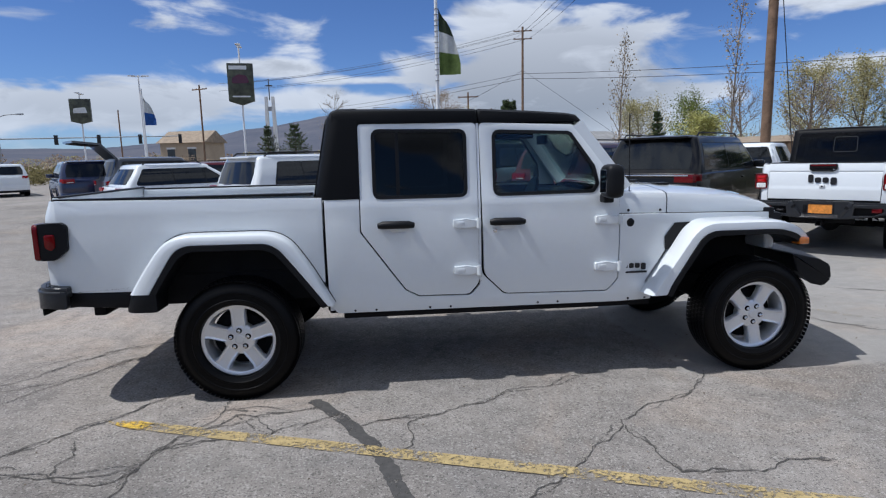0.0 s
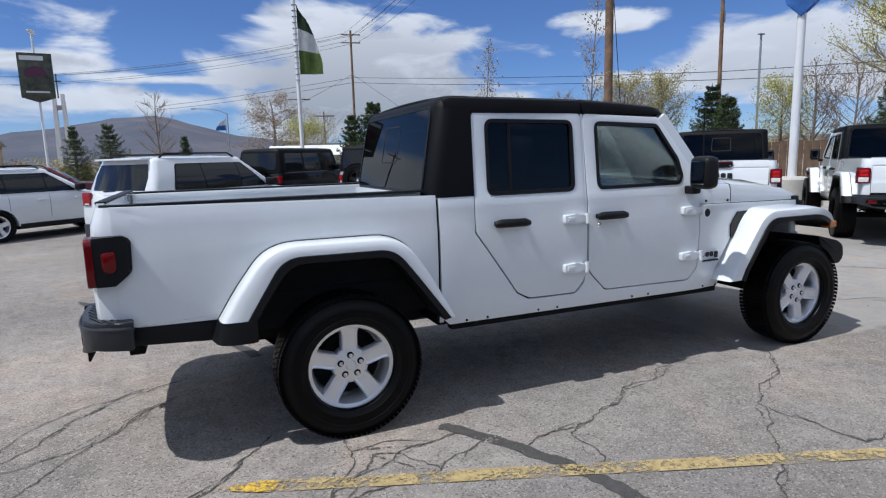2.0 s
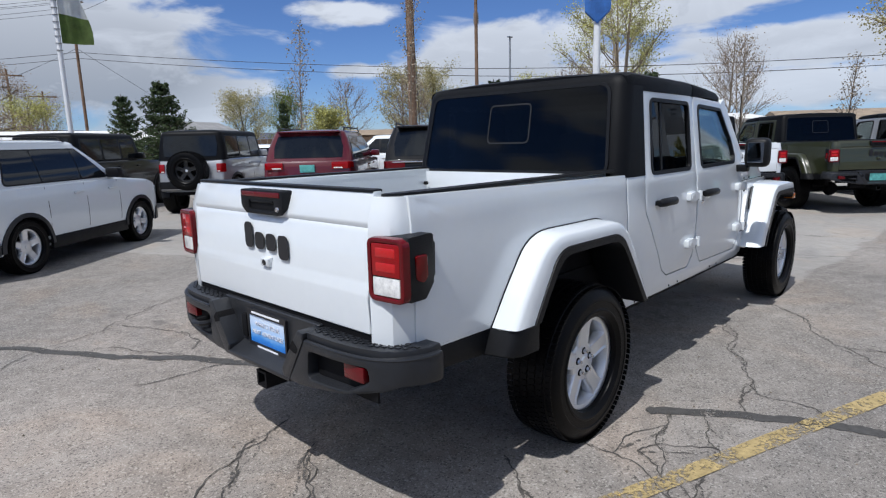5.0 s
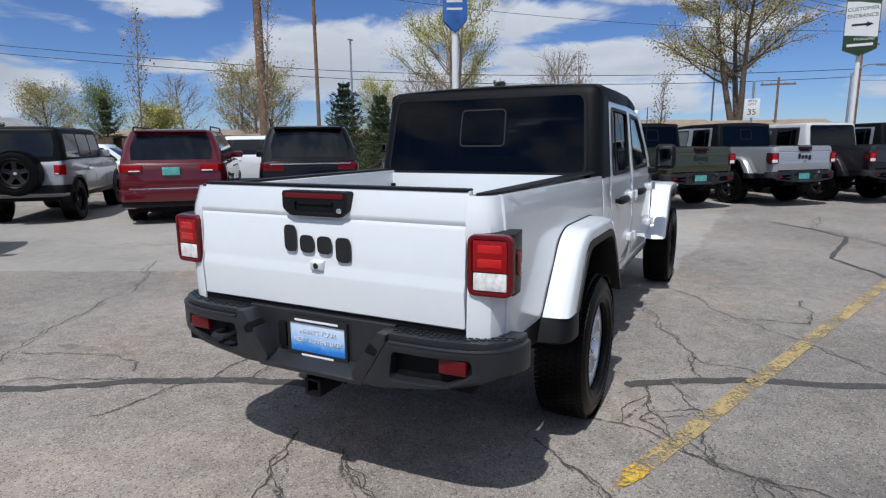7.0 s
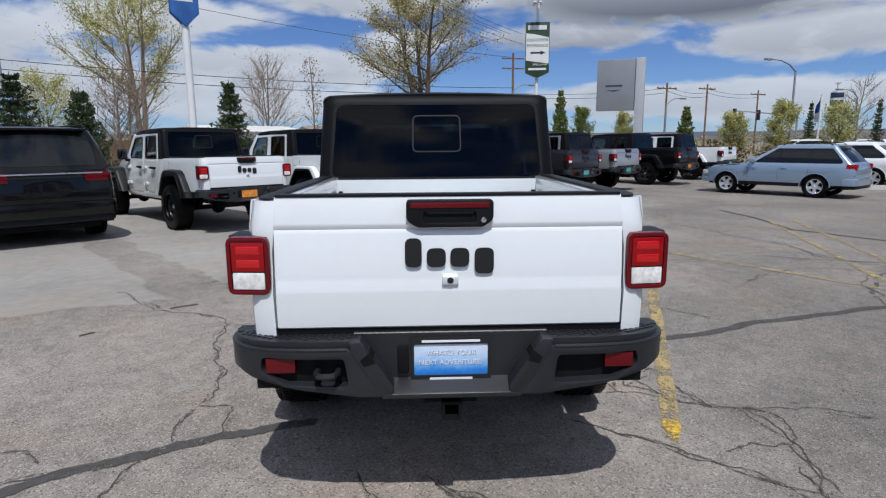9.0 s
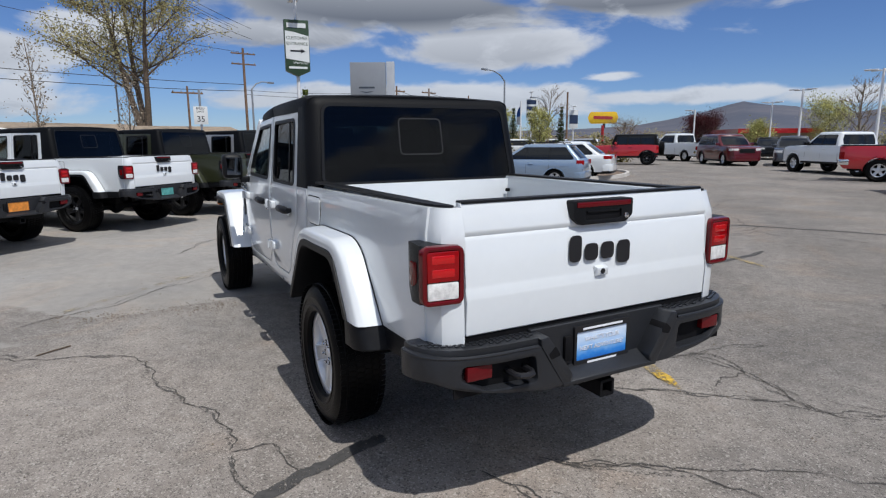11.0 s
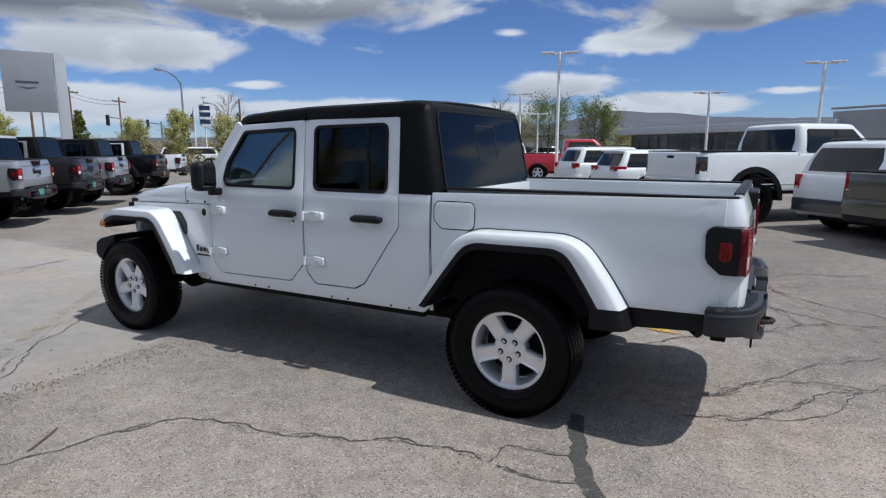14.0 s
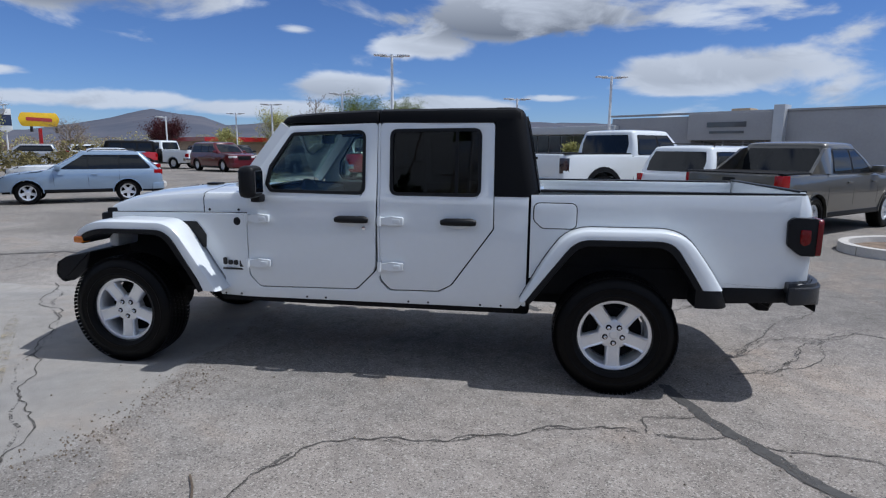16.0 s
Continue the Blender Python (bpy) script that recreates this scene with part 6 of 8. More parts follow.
    end_glass("windscreen", False, 0.08, 0.92, 0.86)
    end_glass("rear_window", True, 0.14, 0.93, 0.84)
    if spoiler:
        part("spoiler", box(xr_ - 0.14, xr_ + 0.20, -yw_ + 0.10, yw_ - 0.10, roof - 0.045, roof - 0.012, 0.012), roof_mat or colour, T)
        part("rear_wiper", box(xr_ - 0.24, xr_ - 0.20, -0.03, 0.30, za + 0.0, za + 0.015, 0.004), M["black_plastic"], T)

    # bumpers follow the plan of the body
    def bumper_bar(nm, rear, z0, z1, material, proud):
        end = -ro if rear else nose
        sg = 1 if rear else -1
        zz = (z0 + z1) / 2
        curve = [(end - sg * proud, 0.35)] + [(end + sg * (k - proud * (1 - k)), half(end + sg * max(k, 0.02), zz) + 0.012 - (0.10 if k == 0.0 else 0.02 if k < 0.05 else 0.0)) for k in (0.0, 0.04, 0.12, 0.22, 0.34)]
        curve += [(end + sg * 0.34, half(end + sg * 0.34, zz) - 0.10), (end + sg * 0.10, 0.35)]
        plan = curve[:-1] + [(curve[-2][0], -curve[-2][1])] + [(x, -y) for x, y in reversed(curve[:-2])]
        return part(nm, prism(plan, z0, z1, 0.022, axis="z"), material, T)

    bumper_bar("rear_bumper", True, bumper[0], bumper[1], bump_mat, 0.05)
    if bump_mat is colour:
        bumper_bar("rear_valance", True, bumper[0] - 0.10, bumper[0] + 0.03, M["black_plastic"], 0.02)
    bumper_bar("front_bumper", False, sill, 0.54, bump_mat if bump_mat is not M["chrome"] else clad, 0.04)
    part("grille", box(nose - 0.06, nose + 0.012, -0.42, 0.42, hood - 0.40, hood - 0.17, 0.02), M["black_plastic"], T)
    part("underside", box(-ro + 0.25, nose - 0.3, -W + 0.25, W - 0.25, sill - 0.08, sill + 0.15), M["dark_metal"], T)
    if strip:
        part("chrome_strip", box(-ro - 0.022, -ro + 0.02, -W + 0.22, W - 0.22, strip, strip + 0.022, 0.006), M["chrome"], T, "bright chrome strip")
    if plate:
        part("number_plate", box(-ro - 0.034, -ro - 0.005, -0.15, 0.15, lamp[0] - 0.06, lamp[0] + 0.09, 0.004), plate, T)
    if spare:
        sp = wheel(T, 0, 1, alloy, r + 0.01, nuts=False)
        sp.matrix_basis = pose(-ro - 0.15, 0.0, 0.98, 0, 0, 90)
    if bed is not None:
        tg = part("tailgate", box(-ro - 0.018, -ro + 0.03, -W + 0.17, W - 0.17, bumper[1] + 0.03, tail_z - 0.02, 0.012), colour, T)
        part("handle", box(-ro - 0.024, -ro, -0.12, 0.12, tail_z - 0.13, tail_z - 0.07, 0.008), M["black_plastic"], tg)
        # dark sheet over the solid bed, draws the shaded inside of an open one
        part("tonneau", box(-ro + 0.10, bed - 0.10, -W + 0.16, W - 0.16, tail_z - 0.004, tail_z + 0.02, 0.008), M["dark_metal"], T)
        for s in (1, -1):
            part("bed_rail", box(-ro + 0.05, bed - 0.06, min(s * (W - 0.16), s * (W - 0.06)), max(s * (W - 0.16), s * (W - 0.06)), tail_z - 0.004, tail_z + 0.025, 0.01), M["black_plastic"], T)
    return T


SUV = dict(trim=0.012, wb=2.92, ro=0.98, fo=0.90, W=0.965, belt=1.15, roof=1.76, hood=1.13, lamp=(0.98, 1.12), wide_lamp=0.34, rails=True, splits=(0.62, 1.55), r=0.38, spoiler=True, bumper=(0.44, 0.66))
OFF = dict(wb=2.95, ro=0.62, fo=0.62, W=0.80, belt=1.22, roof=1.84, hood=1.20, cowl=2.15, xrf=1.98, xrr=-0.52, tail=-0.60, splits=(0.42, 1.18), r=0.41, lean=0.07, lamp=(0.93, 1.12), wide_lamp=0.11, wrap=0.10,
           roof_mat=M["hardtop"], spare=True, bumper=(0.58, 0.74), clad=M["black_plastic"], sill=0.50, bow=0.03)
car("suv", "deep red family SUV with roof rails, parked in the row", "suv", M["red_paint"], spot(5.12, 8.62, ROW), alloy=M["black_wheel"], plate=M["teal_plate"], strip=0.665, **SUV)
car("suv", "black three-row SUV with a chrome strip, parked in the row", "suv", M["black_paint"], spot(6.52, 6.48, ROW), alloy=M["black_wheel"], strip=1.09, lamp_mat=M["dark_red"], **{**SUV, "wb": 3.09, "ro": 1.1, "roof": 1.80})
car("suv", "white compact boxy SUV with black cladding and roof rails", "suv", M["white"], spot(-1.33, 6.93, ROW - 2.5) @ Matrix.Scale(0.95, 4), wb=2.57, ro=0.78, fo=0.88, W=0.905, belt=1.12, roof=1.70, hood=1.10, cowl=2.18, xrf=1.45, xrr=-0.50, tail=-0.68,
    rails=True, splits=(0.42, 1.22), lamp=(0.93, 1.14), wide_lamp=0.20, wrap=0.12, r=0.35, lean=0.15, bumper=(0.31, 0.62), clad=M["bumper"], spoiler=True, trim=0.008, drop=0.05, pillar=0.30, bow=0.16)
car("suv", "silver grey off-road SUV with black hardtop and spare wheel", "suv", M["silver_paint"], spot(3.65, 11.05, ROW), alloy=M["black_wheel"], **OFF)
car("suv", "black off-road SUV with hardtop, parked in the row", "suv", M["black_paint"], spot(1.30, 12.9, ROW), alloy=M["black_wheel"], **OFF)
car("station_wagon", "white station wagon with roof rails and alloy wheels", "station wagon", M["white"], spot(-5.0, 11.25, ROW - 3), wb=2.67, ro=1.05, fo=0.95, W=0.88, belt=0.98, roof=1.50, hood=0.95, cowl=2.0, xrf=1.25, xrr=-0.60, tail=-0.90,
    rails=True, splits=(0.25, 1.05), lamp=(0.80, 0.95), wide_lamp=0.24, r=0.325, trim=0.012, drop=0.10)
car("suv", "dark blue crossover SUV on the lot", "suv", M["blue_paint"], spot(-9.6, 17.5, 122), wb=2.75, ro=0.95, fo=0.95, W=0.94, belt=1.06, roof=1.66, hood=1.02, lamp=(0.92, 1.06), wide_lamp=0.34, splits=(0.5, 1.4), r=0.37, spoiler=True)
car("suv", "white crossover SUV beyond the lot", "suv", M["white"], spot(-18.3, 27.5, 124), wb=2.75, ro=0.95, fo=0.95, W=0.94, belt=1.06, roof=1.64, hood=1.02, lamp=(0.92, 1.06), splits=(0.5, 1.4), r=0.37)
dark = car("hatchback", "dark grey tall hatchback with its tailgate raised", "hatchback", M["slate_paint"], spot(-7.4, 15.9, ROW - 4), wb=2.65, ro=0.95, fo=0.9, W=0.9, belt=1.08, roof=1.72, hood=1.04, lamp=(0.85, 1.0), splits=(0.4, 1.2), r=0.33)
gate = part("raised_tailgate", loft([[(-0.55, -0.62, 1.50), (-0.55, 0.62, 1.50), (-0.58, 0.62, 1.46), (-0.58, -0.62, 1.46)], [(-1.0, -0.62, 1.98), (-1.0, 0.62, 1.98), (-1.03, 0.62, 1.92), (-1.03, -0.62, 1.92)],
                                     [(-1.75, -0.58, 2.06), (-1.75, 0.58, 2.06), (-1.76, 0.58, 1.99), (-1.76, -0.58, 1.99)]]), M["slate_paint"], dark)
gate.matrix_basis = Matrix.Translation((0, 0, 0.20))
part("gate_lining", loft([[(-1.02, -0.52, 1.915), (-1.02, 0.52, 1.915), (-1.02, 0.52, 1.895), (-1.02, -0.52, 1.895)], [(-1.70, -0.50, 1.983), (-1.70, 0.50, 1.983), (-1.70, 0.50, 1.963), (-1.70, -0.50, 1.963)]]), M["dark_metal"], gate)
car("suv", "dark red low SUV behind the parked row", "suv", M["red_paint"], spot(-6.8, 20.5, 10), wb=2.7, ro=0.95, fo=0.9, W=0.9, belt=1.0, roof=1.52, hood=0.98, splits=(0.4, 1.2), r=0.33, rails=True)
car("suv", "white SUV on the street behind the row", "suv", M["white"], spot(12.6, 12.9, ROW + 88), wb=2.8, ro=0.95, fo=0.95, W=0.94, belt=1.1, roof=1.72, hood=1.08, splits=(0.5, 1.4), r=0.37, alloy=M["black_wheel"])
car("sedan", "white sedan parked behind the row", "sedan", M["white"], spot(9.3, 16.9, ROW + 90), wb=2.7, ro=1.0, fo=0.9, W=0.90, belt=0.96, roof=1.50, hood=0.92, cowl=2.0, xrf=1.2, xrr=0.0, tail=-0.62, splits=(1.0,), lamp=(0.80, 0.93), wide_lamp=0.30, wrap=0.28, r=0.33)
car("car", "black parked car on the street", "car", M["black_paint"], spot(9.8, 21.5, ROW + 90), wb=2.8, ro=0.95, fo=0.95, W=0.9, belt=1.0, roof=1.55, hood=1.0, splits=(0.5, 1.4), r=0.34)
car("station_wagon", "pale blue station wagon with roof rails, parked across the lot", "station wagon", M["ice_blue"], spot(12.45, -11.05, 37.8) @ Matrix.Scale(0.86, 4), wb=2.745, ro=1.05, fo=0.98, W=0.91, belt=1.06, roof=1.64, hood=1.04, cowl=2.20, xrf=1.30, xrr=-0.50, tail=-0.98,
    rails=True, splits=(0.22, 1.10), lamp=(0.88, 1.05), wide_lamp=0.13, wrap=0.24, lamp_mat=M["red_lens"], r=0.36, bumper=(0.40, 0.62), sill=0.40, spoiler=True, trim=0.012, drop=0.13)
car("sedan", "white sedan parked beside a kerb", "sedan", M["white"], spot(15.2, -14.8, 38), wb=2.7, ro=1.0, fo=0.9, W=0.90, belt=0.96, roof=1.47, hood=0.92, cowl=2.0, xrf=1.2, xrr=0.0, tail=-0.62, splits=(1.0,), lamp=(0.80, 0.93), wide_lamp=0.30, wrap=0.28, r=0.33)
car("suv", "bright red off-road SUV with black top", "suv", M["bright_red"], spot(23.2, -26.9, 38), alloy=M["black_wheel"], **OFF)
car("pickup_truck", "white full-size pickup truck far off", "pickup truck", M["white"], spot(25.0, -33.5, -10), wb=3.6, ro=1.2, fo=0.95, W=0.98, belt=1.25, roof=1.92, hood=1.25, bed=1.0, cowl=3.1, xrf=2.5, tail_z=1.27, splits=(2.0,), r=0.40, sill=0.42, bumper=(0.55, 0.75), bump_mat=M["chrome"])
car("suv", "dark red pickup-nosed SUV facing the lane", "suv", M["red_paint"], spot(21.6, -31.2, 150), wb=3.0, ro=0.95, fo=0.95, W=0.97, belt=1.15, roof=1.80, hood=1.15, splits=(0.5, 1.4), r=0.39)
car("suv", "dark grey SUV on the lot", "suv", M["slate_paint"], spot(18.2, -33.6, 120), wb=2.75, ro=0.95, fo=0.95, W=0.93, belt=1.06, roof=1.66, hood=1.04, splits=(0.5, 1.4), r=0.36)

# the row on the other side of the lot
M["smoked_lens"] = mat("smoked_lens", (0.02, 0.004, 0.005), rough=0.15, vary=0.1, coat=1.0)
ram = car("pickup_truck", "large lifted white pickup truck with black wheels", "pickup truck", M["white"], spot(-0.33, -10.2, ROW_BACK), wb=3.75, ro=1.25, fo=1.0, W=1.0, belt=1.41, roof=2.03, hood=1.40, bed=1.05, cowl=3.2, xrf=2.65,
          tail_z=1.45, sill=0.66, r=0.49, lamp=(1.02, 1.36), wide_lamp=0.13, lamp_mat=M["smoked_lens"], bumper=(0.73, 0.91), bump_mat=M["chrome"], clad=M["black_plastic"], alloy=M["black_wheel"], splits=(2.05,), lean=0.15, arch_r=0.585)
car("suv", "white full-size SUV with dark glass", "suv", M["white"], spot(-3.0, -9.15, ROW_BACK), wb=2.85, ro=1.05, fo=0.95, W=0.93, belt=1.06, roof=1.64, hood=1.03, splits=(0.6, 1.5), r=0.37, rails=True, lamp=(0.80, 1.05), wide_lamp=0.12, clad=M["slate_paint"], bumper=(0.38, 0.62))
ridge = car("pickup_truck", "grey-brown crew-cab pickup with sail-shaped rear pillars", "pickup truck", M["bronze_paint"], spot(-3.75, -7.45, ROW_BACK), wb=3.1, ro=1.15, fo=1.0, W=0.98, belt=1.13, roof=1.72, hood=1.09, bed=0.45, xrr=0.60, tail=0.46, cowl=2.65, xrf=1.85,
    tail_z=1.16, splits=(1.45,), r=0.385, lamp=(0.86, 1.14), wide_lamp=0.10, wrap=0.22, bumper=(0.50, 0.74), sill=0.40)
for sd in (1, -1):
    sail = prism(fillet(((-0.20, 1.15, 0.02), (0.55, 1.15, 0.01), (0.72, 1.63, 0.02), (0.52, 1.60, 0.06)), 0.03, 4), min(sd * 0.74, sd * 0.80), max(sd * 0.74, sd * 0.80), 0.015)
    for v in sail.verts:
        v.co.y += sd * 0.14 * (1.63 - v.co.z) / 0.48
    part("sail_pillar", sail, M["bronze_paint"], ridge)
car("suv", "white compact SUV with dark glass", "suv", M["white"], spot(2.6, -15.3, ROW_BACK), wb=2.66, ro=0.95, fo=0.95, W=0.90, belt=0.94, roof=1.46, hood=0.92, splits=(0.5, 1.3), r=0.34, lamp=(0.84, 0.98), wide_lamp=0.34, wrap=0.3, spoiler=True)
car("suv", "white square-backed SUV with roof rails", "suv", M["white"], spot(4.7, -17.9, ROW_BACK), wb=2.78, ro=0.9, fo=0.9, W=0.93, belt=1.0, roof=1.55, hood=0.97, splits=(0.5, 1.4), r=0.36, lamp=(0.80, 1.0), rails=True)
car("pickup_truck", "bright red full-size pickup truck", "pickup truck", M["bright_red"], spot(8.3, -22.5, ROW_BACK - 20), wb=3.75, ro=1.2, fo=1.0, W=0.98, belt=1.26, roof=1.90, hood=1.24, bed=1.1, cowl=3.2, xrf=2.6, tail_z=1.26, splits=(2.1,), r=0.41, sill=0.45, bumper=(0.58, 0.78), bump_mat=M["chrome"])
car("pickup_truck", "white full-size pickup truck facing the lane", "pickup truck", M["white"], spot(9.65, -25.3, -22), wb=3.75, ro=1.2, fo=1.0, W=1.0, belt=1.22, roof=1.80, hood=1.22, bed=1.1, cowl=3.2, xrf=2.6, tail_z=1.24, splits=(2.1,), r=0.42, sill=0.5, bumper=(0.6, 0.8), bump_mat=M["chrome"])
rnd_cars = random.Random(4)
for k in range(16):
    a = -34 - 3.1 * k
    d = 52 + rnd_cars.uniform(-6, 14)
    x, y = d * math.cos(radians(a)), d * math.sin(radians(a))
    colr = rnd_cars.choice(("white", "silver_paint", "slate_paint", "black_paint", "red_paint", "blue_paint"))
    car("suv", {"white": "white", "silver_paint": "silver", "slate_paint": "dark grey", "black_paint": "black", "red_paint": "dark red", "blue_paint": "dark blue"}[colr] + " SUV parked at the far side of the lot", "suv", M[colr],
        spot(x, y, ROW + rnd_cars.choice((0, 90, 180)) + rnd_cars.uniform(-4, 4)), wb=2.75, ro=0.95, fo=0.95, W=0.93, belt=1.06, roof=1.62, hood=1.04, splits=(0.5, 1.4), r=0.36, group="cars at the far side of the lot")


# ---- trees ----
def leaf_mesh(name, pts, size, rnd, material, parent, thin=0.45):
    """Many small leaf blades round given points, as one crown."""
    verts, faces = [], []
    for p in pts:
        a, b = rnd.uniform(0, 6.283), rnd.uniform(-0.9, 0.9)
        s = size * rnd.uniform(0.6, 1.35)
        u = Vector((math.cos(a) * math.cos(b), math.sin(a) * math.cos(b), math.sin(b)))
        v = Vector((rnd.uniform(-1, 1), rnd.uniform(-1, 1), rnd.uniform(-1, 1))).cross(u)
        if v.length < 1e-3:
            continue
        v = v.normalized() * s * thin
        u = u * s * 0.5
        k = len(verts)
        verts += [tuple(p - u), tuple(p + v * 0.9), tuple(p + u), tuple(p - v)]
        faces.append((k, k + 1, k + 2, k + 3))
    me = bpy.data.meshes.new(name)
    me.from_pydata(verts, [], faces)
    me.materials.append(material)
    ob = new(name, me)
    ob.parent = parent
    ob["kind"] = "stuff"
    return ob


def tree(label, m, height, spread, leaf, leaves=4000, leaf_size=0.12, seed=1, trunk_r=0.12, first=0.25, limbs=14, up=0.7, bark=None, droop=0.0, name="tree", twigs=4, fork=1, clump=0.10):
    """A broadleaf tree: tapered trunk, limbs, twigs and a loose crown of small leaves."""
    rnd = random.Random(seed)
    T = thing(name, label, "tree", m)
    bm = bmesh.new()
    tips = []
    bark = bark or M["bark"]

    def branch(p, d, length, r, n, bend):
        pts, radii = [p], [r]
        for i in range(n):
            d = (d + Vector((rnd.uniform(-bend, bend), rnd.uniform(-bend, bend), rnd.uniform(-bend, bend) + 0.06 - droop * i / n))).normalized()
            p = p + d * (length / n)
            pts.append(p)
            radii.append(r * (1 - 0.8 * (i + 1) / n))
        tube(pts, radii, 6 if r > 0.05 else 4, bm)
        return pts

    for f in range(fork):
        lean = Vector((rnd.uniform(-0.25, 0.25), rnd.uniform(-0.25, 0.25), 1)) if fork > 1 else Vector((0, 0, 1))
        trunk = branch(Vector((0, 0, -0.05)), lean.normalized(), height * 0.93, trunk_r, 9, 0.05)
        for k in range(limbs // fork):
            h = first + (0.94 - first) * (k + rnd.random()) / (limbs // fork)
            i = min(len(trunk) - 2, int(h * 9))
            base = trunk[i].lerp(trunk[i + 1], h * 9 - i)
            a = k * 2.4 + rnd.uniform(-0.5, 0.5)
            d = Vector((math.cos(a), math.sin(a), up * rnd.uniform(0.7, 1.3))).normalized()
            ln = spread * (1.15 - 0.62 * abs(h - 0.45) / 0.5) * rnd.uniform(0.75, 1.15)
            limb = branch(base, d, ln, trunk_r * 0.42 * (1.15 - h), 6, 0.17)
            for j in range(twigs):
                q = limb[2 + j % 4]
                d2 = (limb[-1] - limb[0]).normalized() + Vector((rnd.uniform(-0.9, 0.9), rnd.uniform(-0.9, 0.9), rnd.uniform(-0.3, 0.8)))
                tw = branch(q, d2.normalized(), ln * rnd.uniform(0.3, 0.55), trunk_r * 0.12, 4, 0.25)
                tips += tw[1:]
            tips += limb[3:]
        tips += trunk[-2:]
    part("trunk", bm, bark, T)
    if leaves:
        jit = max(clump * spread, 0.12)
        pts = []
        for _ in range(leaves):
            t = rnd.choice(tips)
            pts.append(t + Vector((rnd.gauss(0, jit), rnd.gauss(0, jit), rnd.gauss(0, jit * 0.8))))
        leaf_mesh("crown", pts, leaf_size, rnd, leaf, T)
    return T


def conifer(label, m, height, radius, seed=1, leaves=5000, leaf_size=0.22, loose=0.25, material=None, base=0.06):
    """An evergreen: straight trunk and layers of drooping needled boughs."""
    rnd = random.Random(seed)
    T = thing("conifer_tree", label, "tree", m)
    bm = tube([(0, 0, -0.05), (0.02 * height, 0, height * 0.5), (0, 0, height * 0.98)], (height * 0.022, height * 0.014, 0.012), 7)
    pts = []
    tiers = int(6 + height * 3.2)
    boughs = []
    for k in range(tiers):
        h = base + (0.96 - base) * (k + rnd.uniform(-0.25, 0.25)) / tiers
        reach = radius * (1.03 - max(h, 0.05)) ** 0.85 * rnd.uniform(0.82, 1.15)
        turn = rnd.uniform(0, 6.283)
        for q in range(8):
            boughs.append((max(h, 0.02), turn + q * 0.785 + rnd.uniform(-0.3, 0.3), reach * rnd.uniform(0.6, 1.12)))
    each = max(12, leaves // len(boughs))
    for h, a, rr in boughs:
        p0 = Vector((0.02 * height * (1 - abs(h - 0.5) * 2), 0, height * h))
        out = Vector((math.cos(a), math.sin(a), 0.0))
        p1 = p0 + out * rr * 0.6 + Vector((0, 0, rr * rnd.uniform(-0.10, 0.10)))
        p2 = p0 + out * rr + Vector((0, 0, rr * rnd.uniform(0.02, 0.34) + loose * 0.2))
        tube([p0, p1, p2], (0.020, 0.012, 0.004), 4, bm)
        across = Vector((-out.y, out.x, 0.0))
        for _ in range(each):
            f = rnd.random() ** 0.7
            c = p0.lerp(p1, f / 0.6) if f < 0.6 else p1.lerp(p2, (f - 0.6) / 0.4)
            w = rr * loose * (1.05 - f) + 0.035
            pts.append(c + across * rnd.gauss(0, w) + Vector((0, 0, rnd.gauss(0.0, 0.028 + 0.03 * rr))))
    part("trunk", bm, M["bark"], T)
    leaf_mesh("crown", pts, leaf_size, rnd, material or M["leaf_pine"], T, 0.17 if material is None else 0.4)
    return T


def at(x, y, turn=0):
    return pose(x, y, 0, 0, 0, turn)


# young street trees with upright limbs
for k, (x, y, h, sp) in enumerate(((8.62, 14.6, 5.75, 0.85), (10.9, 11.6, 6.6, 0.95), (17.6, 3.9, 4.95, 0.75), (20.6, 1.4, 4.1, 0.8))):
    tree("slender young street tree with sparse pale buds", at(x, y), h, sp, M["leaf_pale"], 420, 0.07, 20 + k, 0.045, 0.30, 26, 1.9, M["pale_bark"], name="young_tree", twigs=3)
tree("large half-leaved street tree with several trunks", at(56.7, -0.7), 16.5, 6.4, M["leaf_olive"], 17000, 0.17, 3, 0.34, 0.34, 32, 0.55, droop=0.12, twigs=9, fork=3, clump=0.055)
tree("tall open tree in pale spring leaf", at(55.8, 27.0), 17.0, 6.4, M["leaf_spring"], 15000, 0.15, 5, 0.32, 0.26, 27, 0.75, M["pale_bark"], droop=0.06, twigs=9, fork=3, clump=0.055)
tree("weeping tree with tan spring twigs", at(4.6, 38.5), 6.2, 2.4, M["leaf_brown"], 9000, 0.07, 8, 0.14, 0.2, 20, 0.6, M["pale_bark"], droop=0.45, twigs=6)
tree("shrubby tree in yellow-green spring leaf", at(7.4, 44.0), 4.6, 2.2, M["leaf_spring"], 9000, 0.085, 9, 0.10, 0.15, 18, 0.7, twigs=5)
tree("round tree in pale spring leaf", at(29.9, 29.2), 6.8, 2.6, M["leaf_olive"], 11000, 0.085, 10, 0.14, 0.25, 20, 0.8, twigs=5)
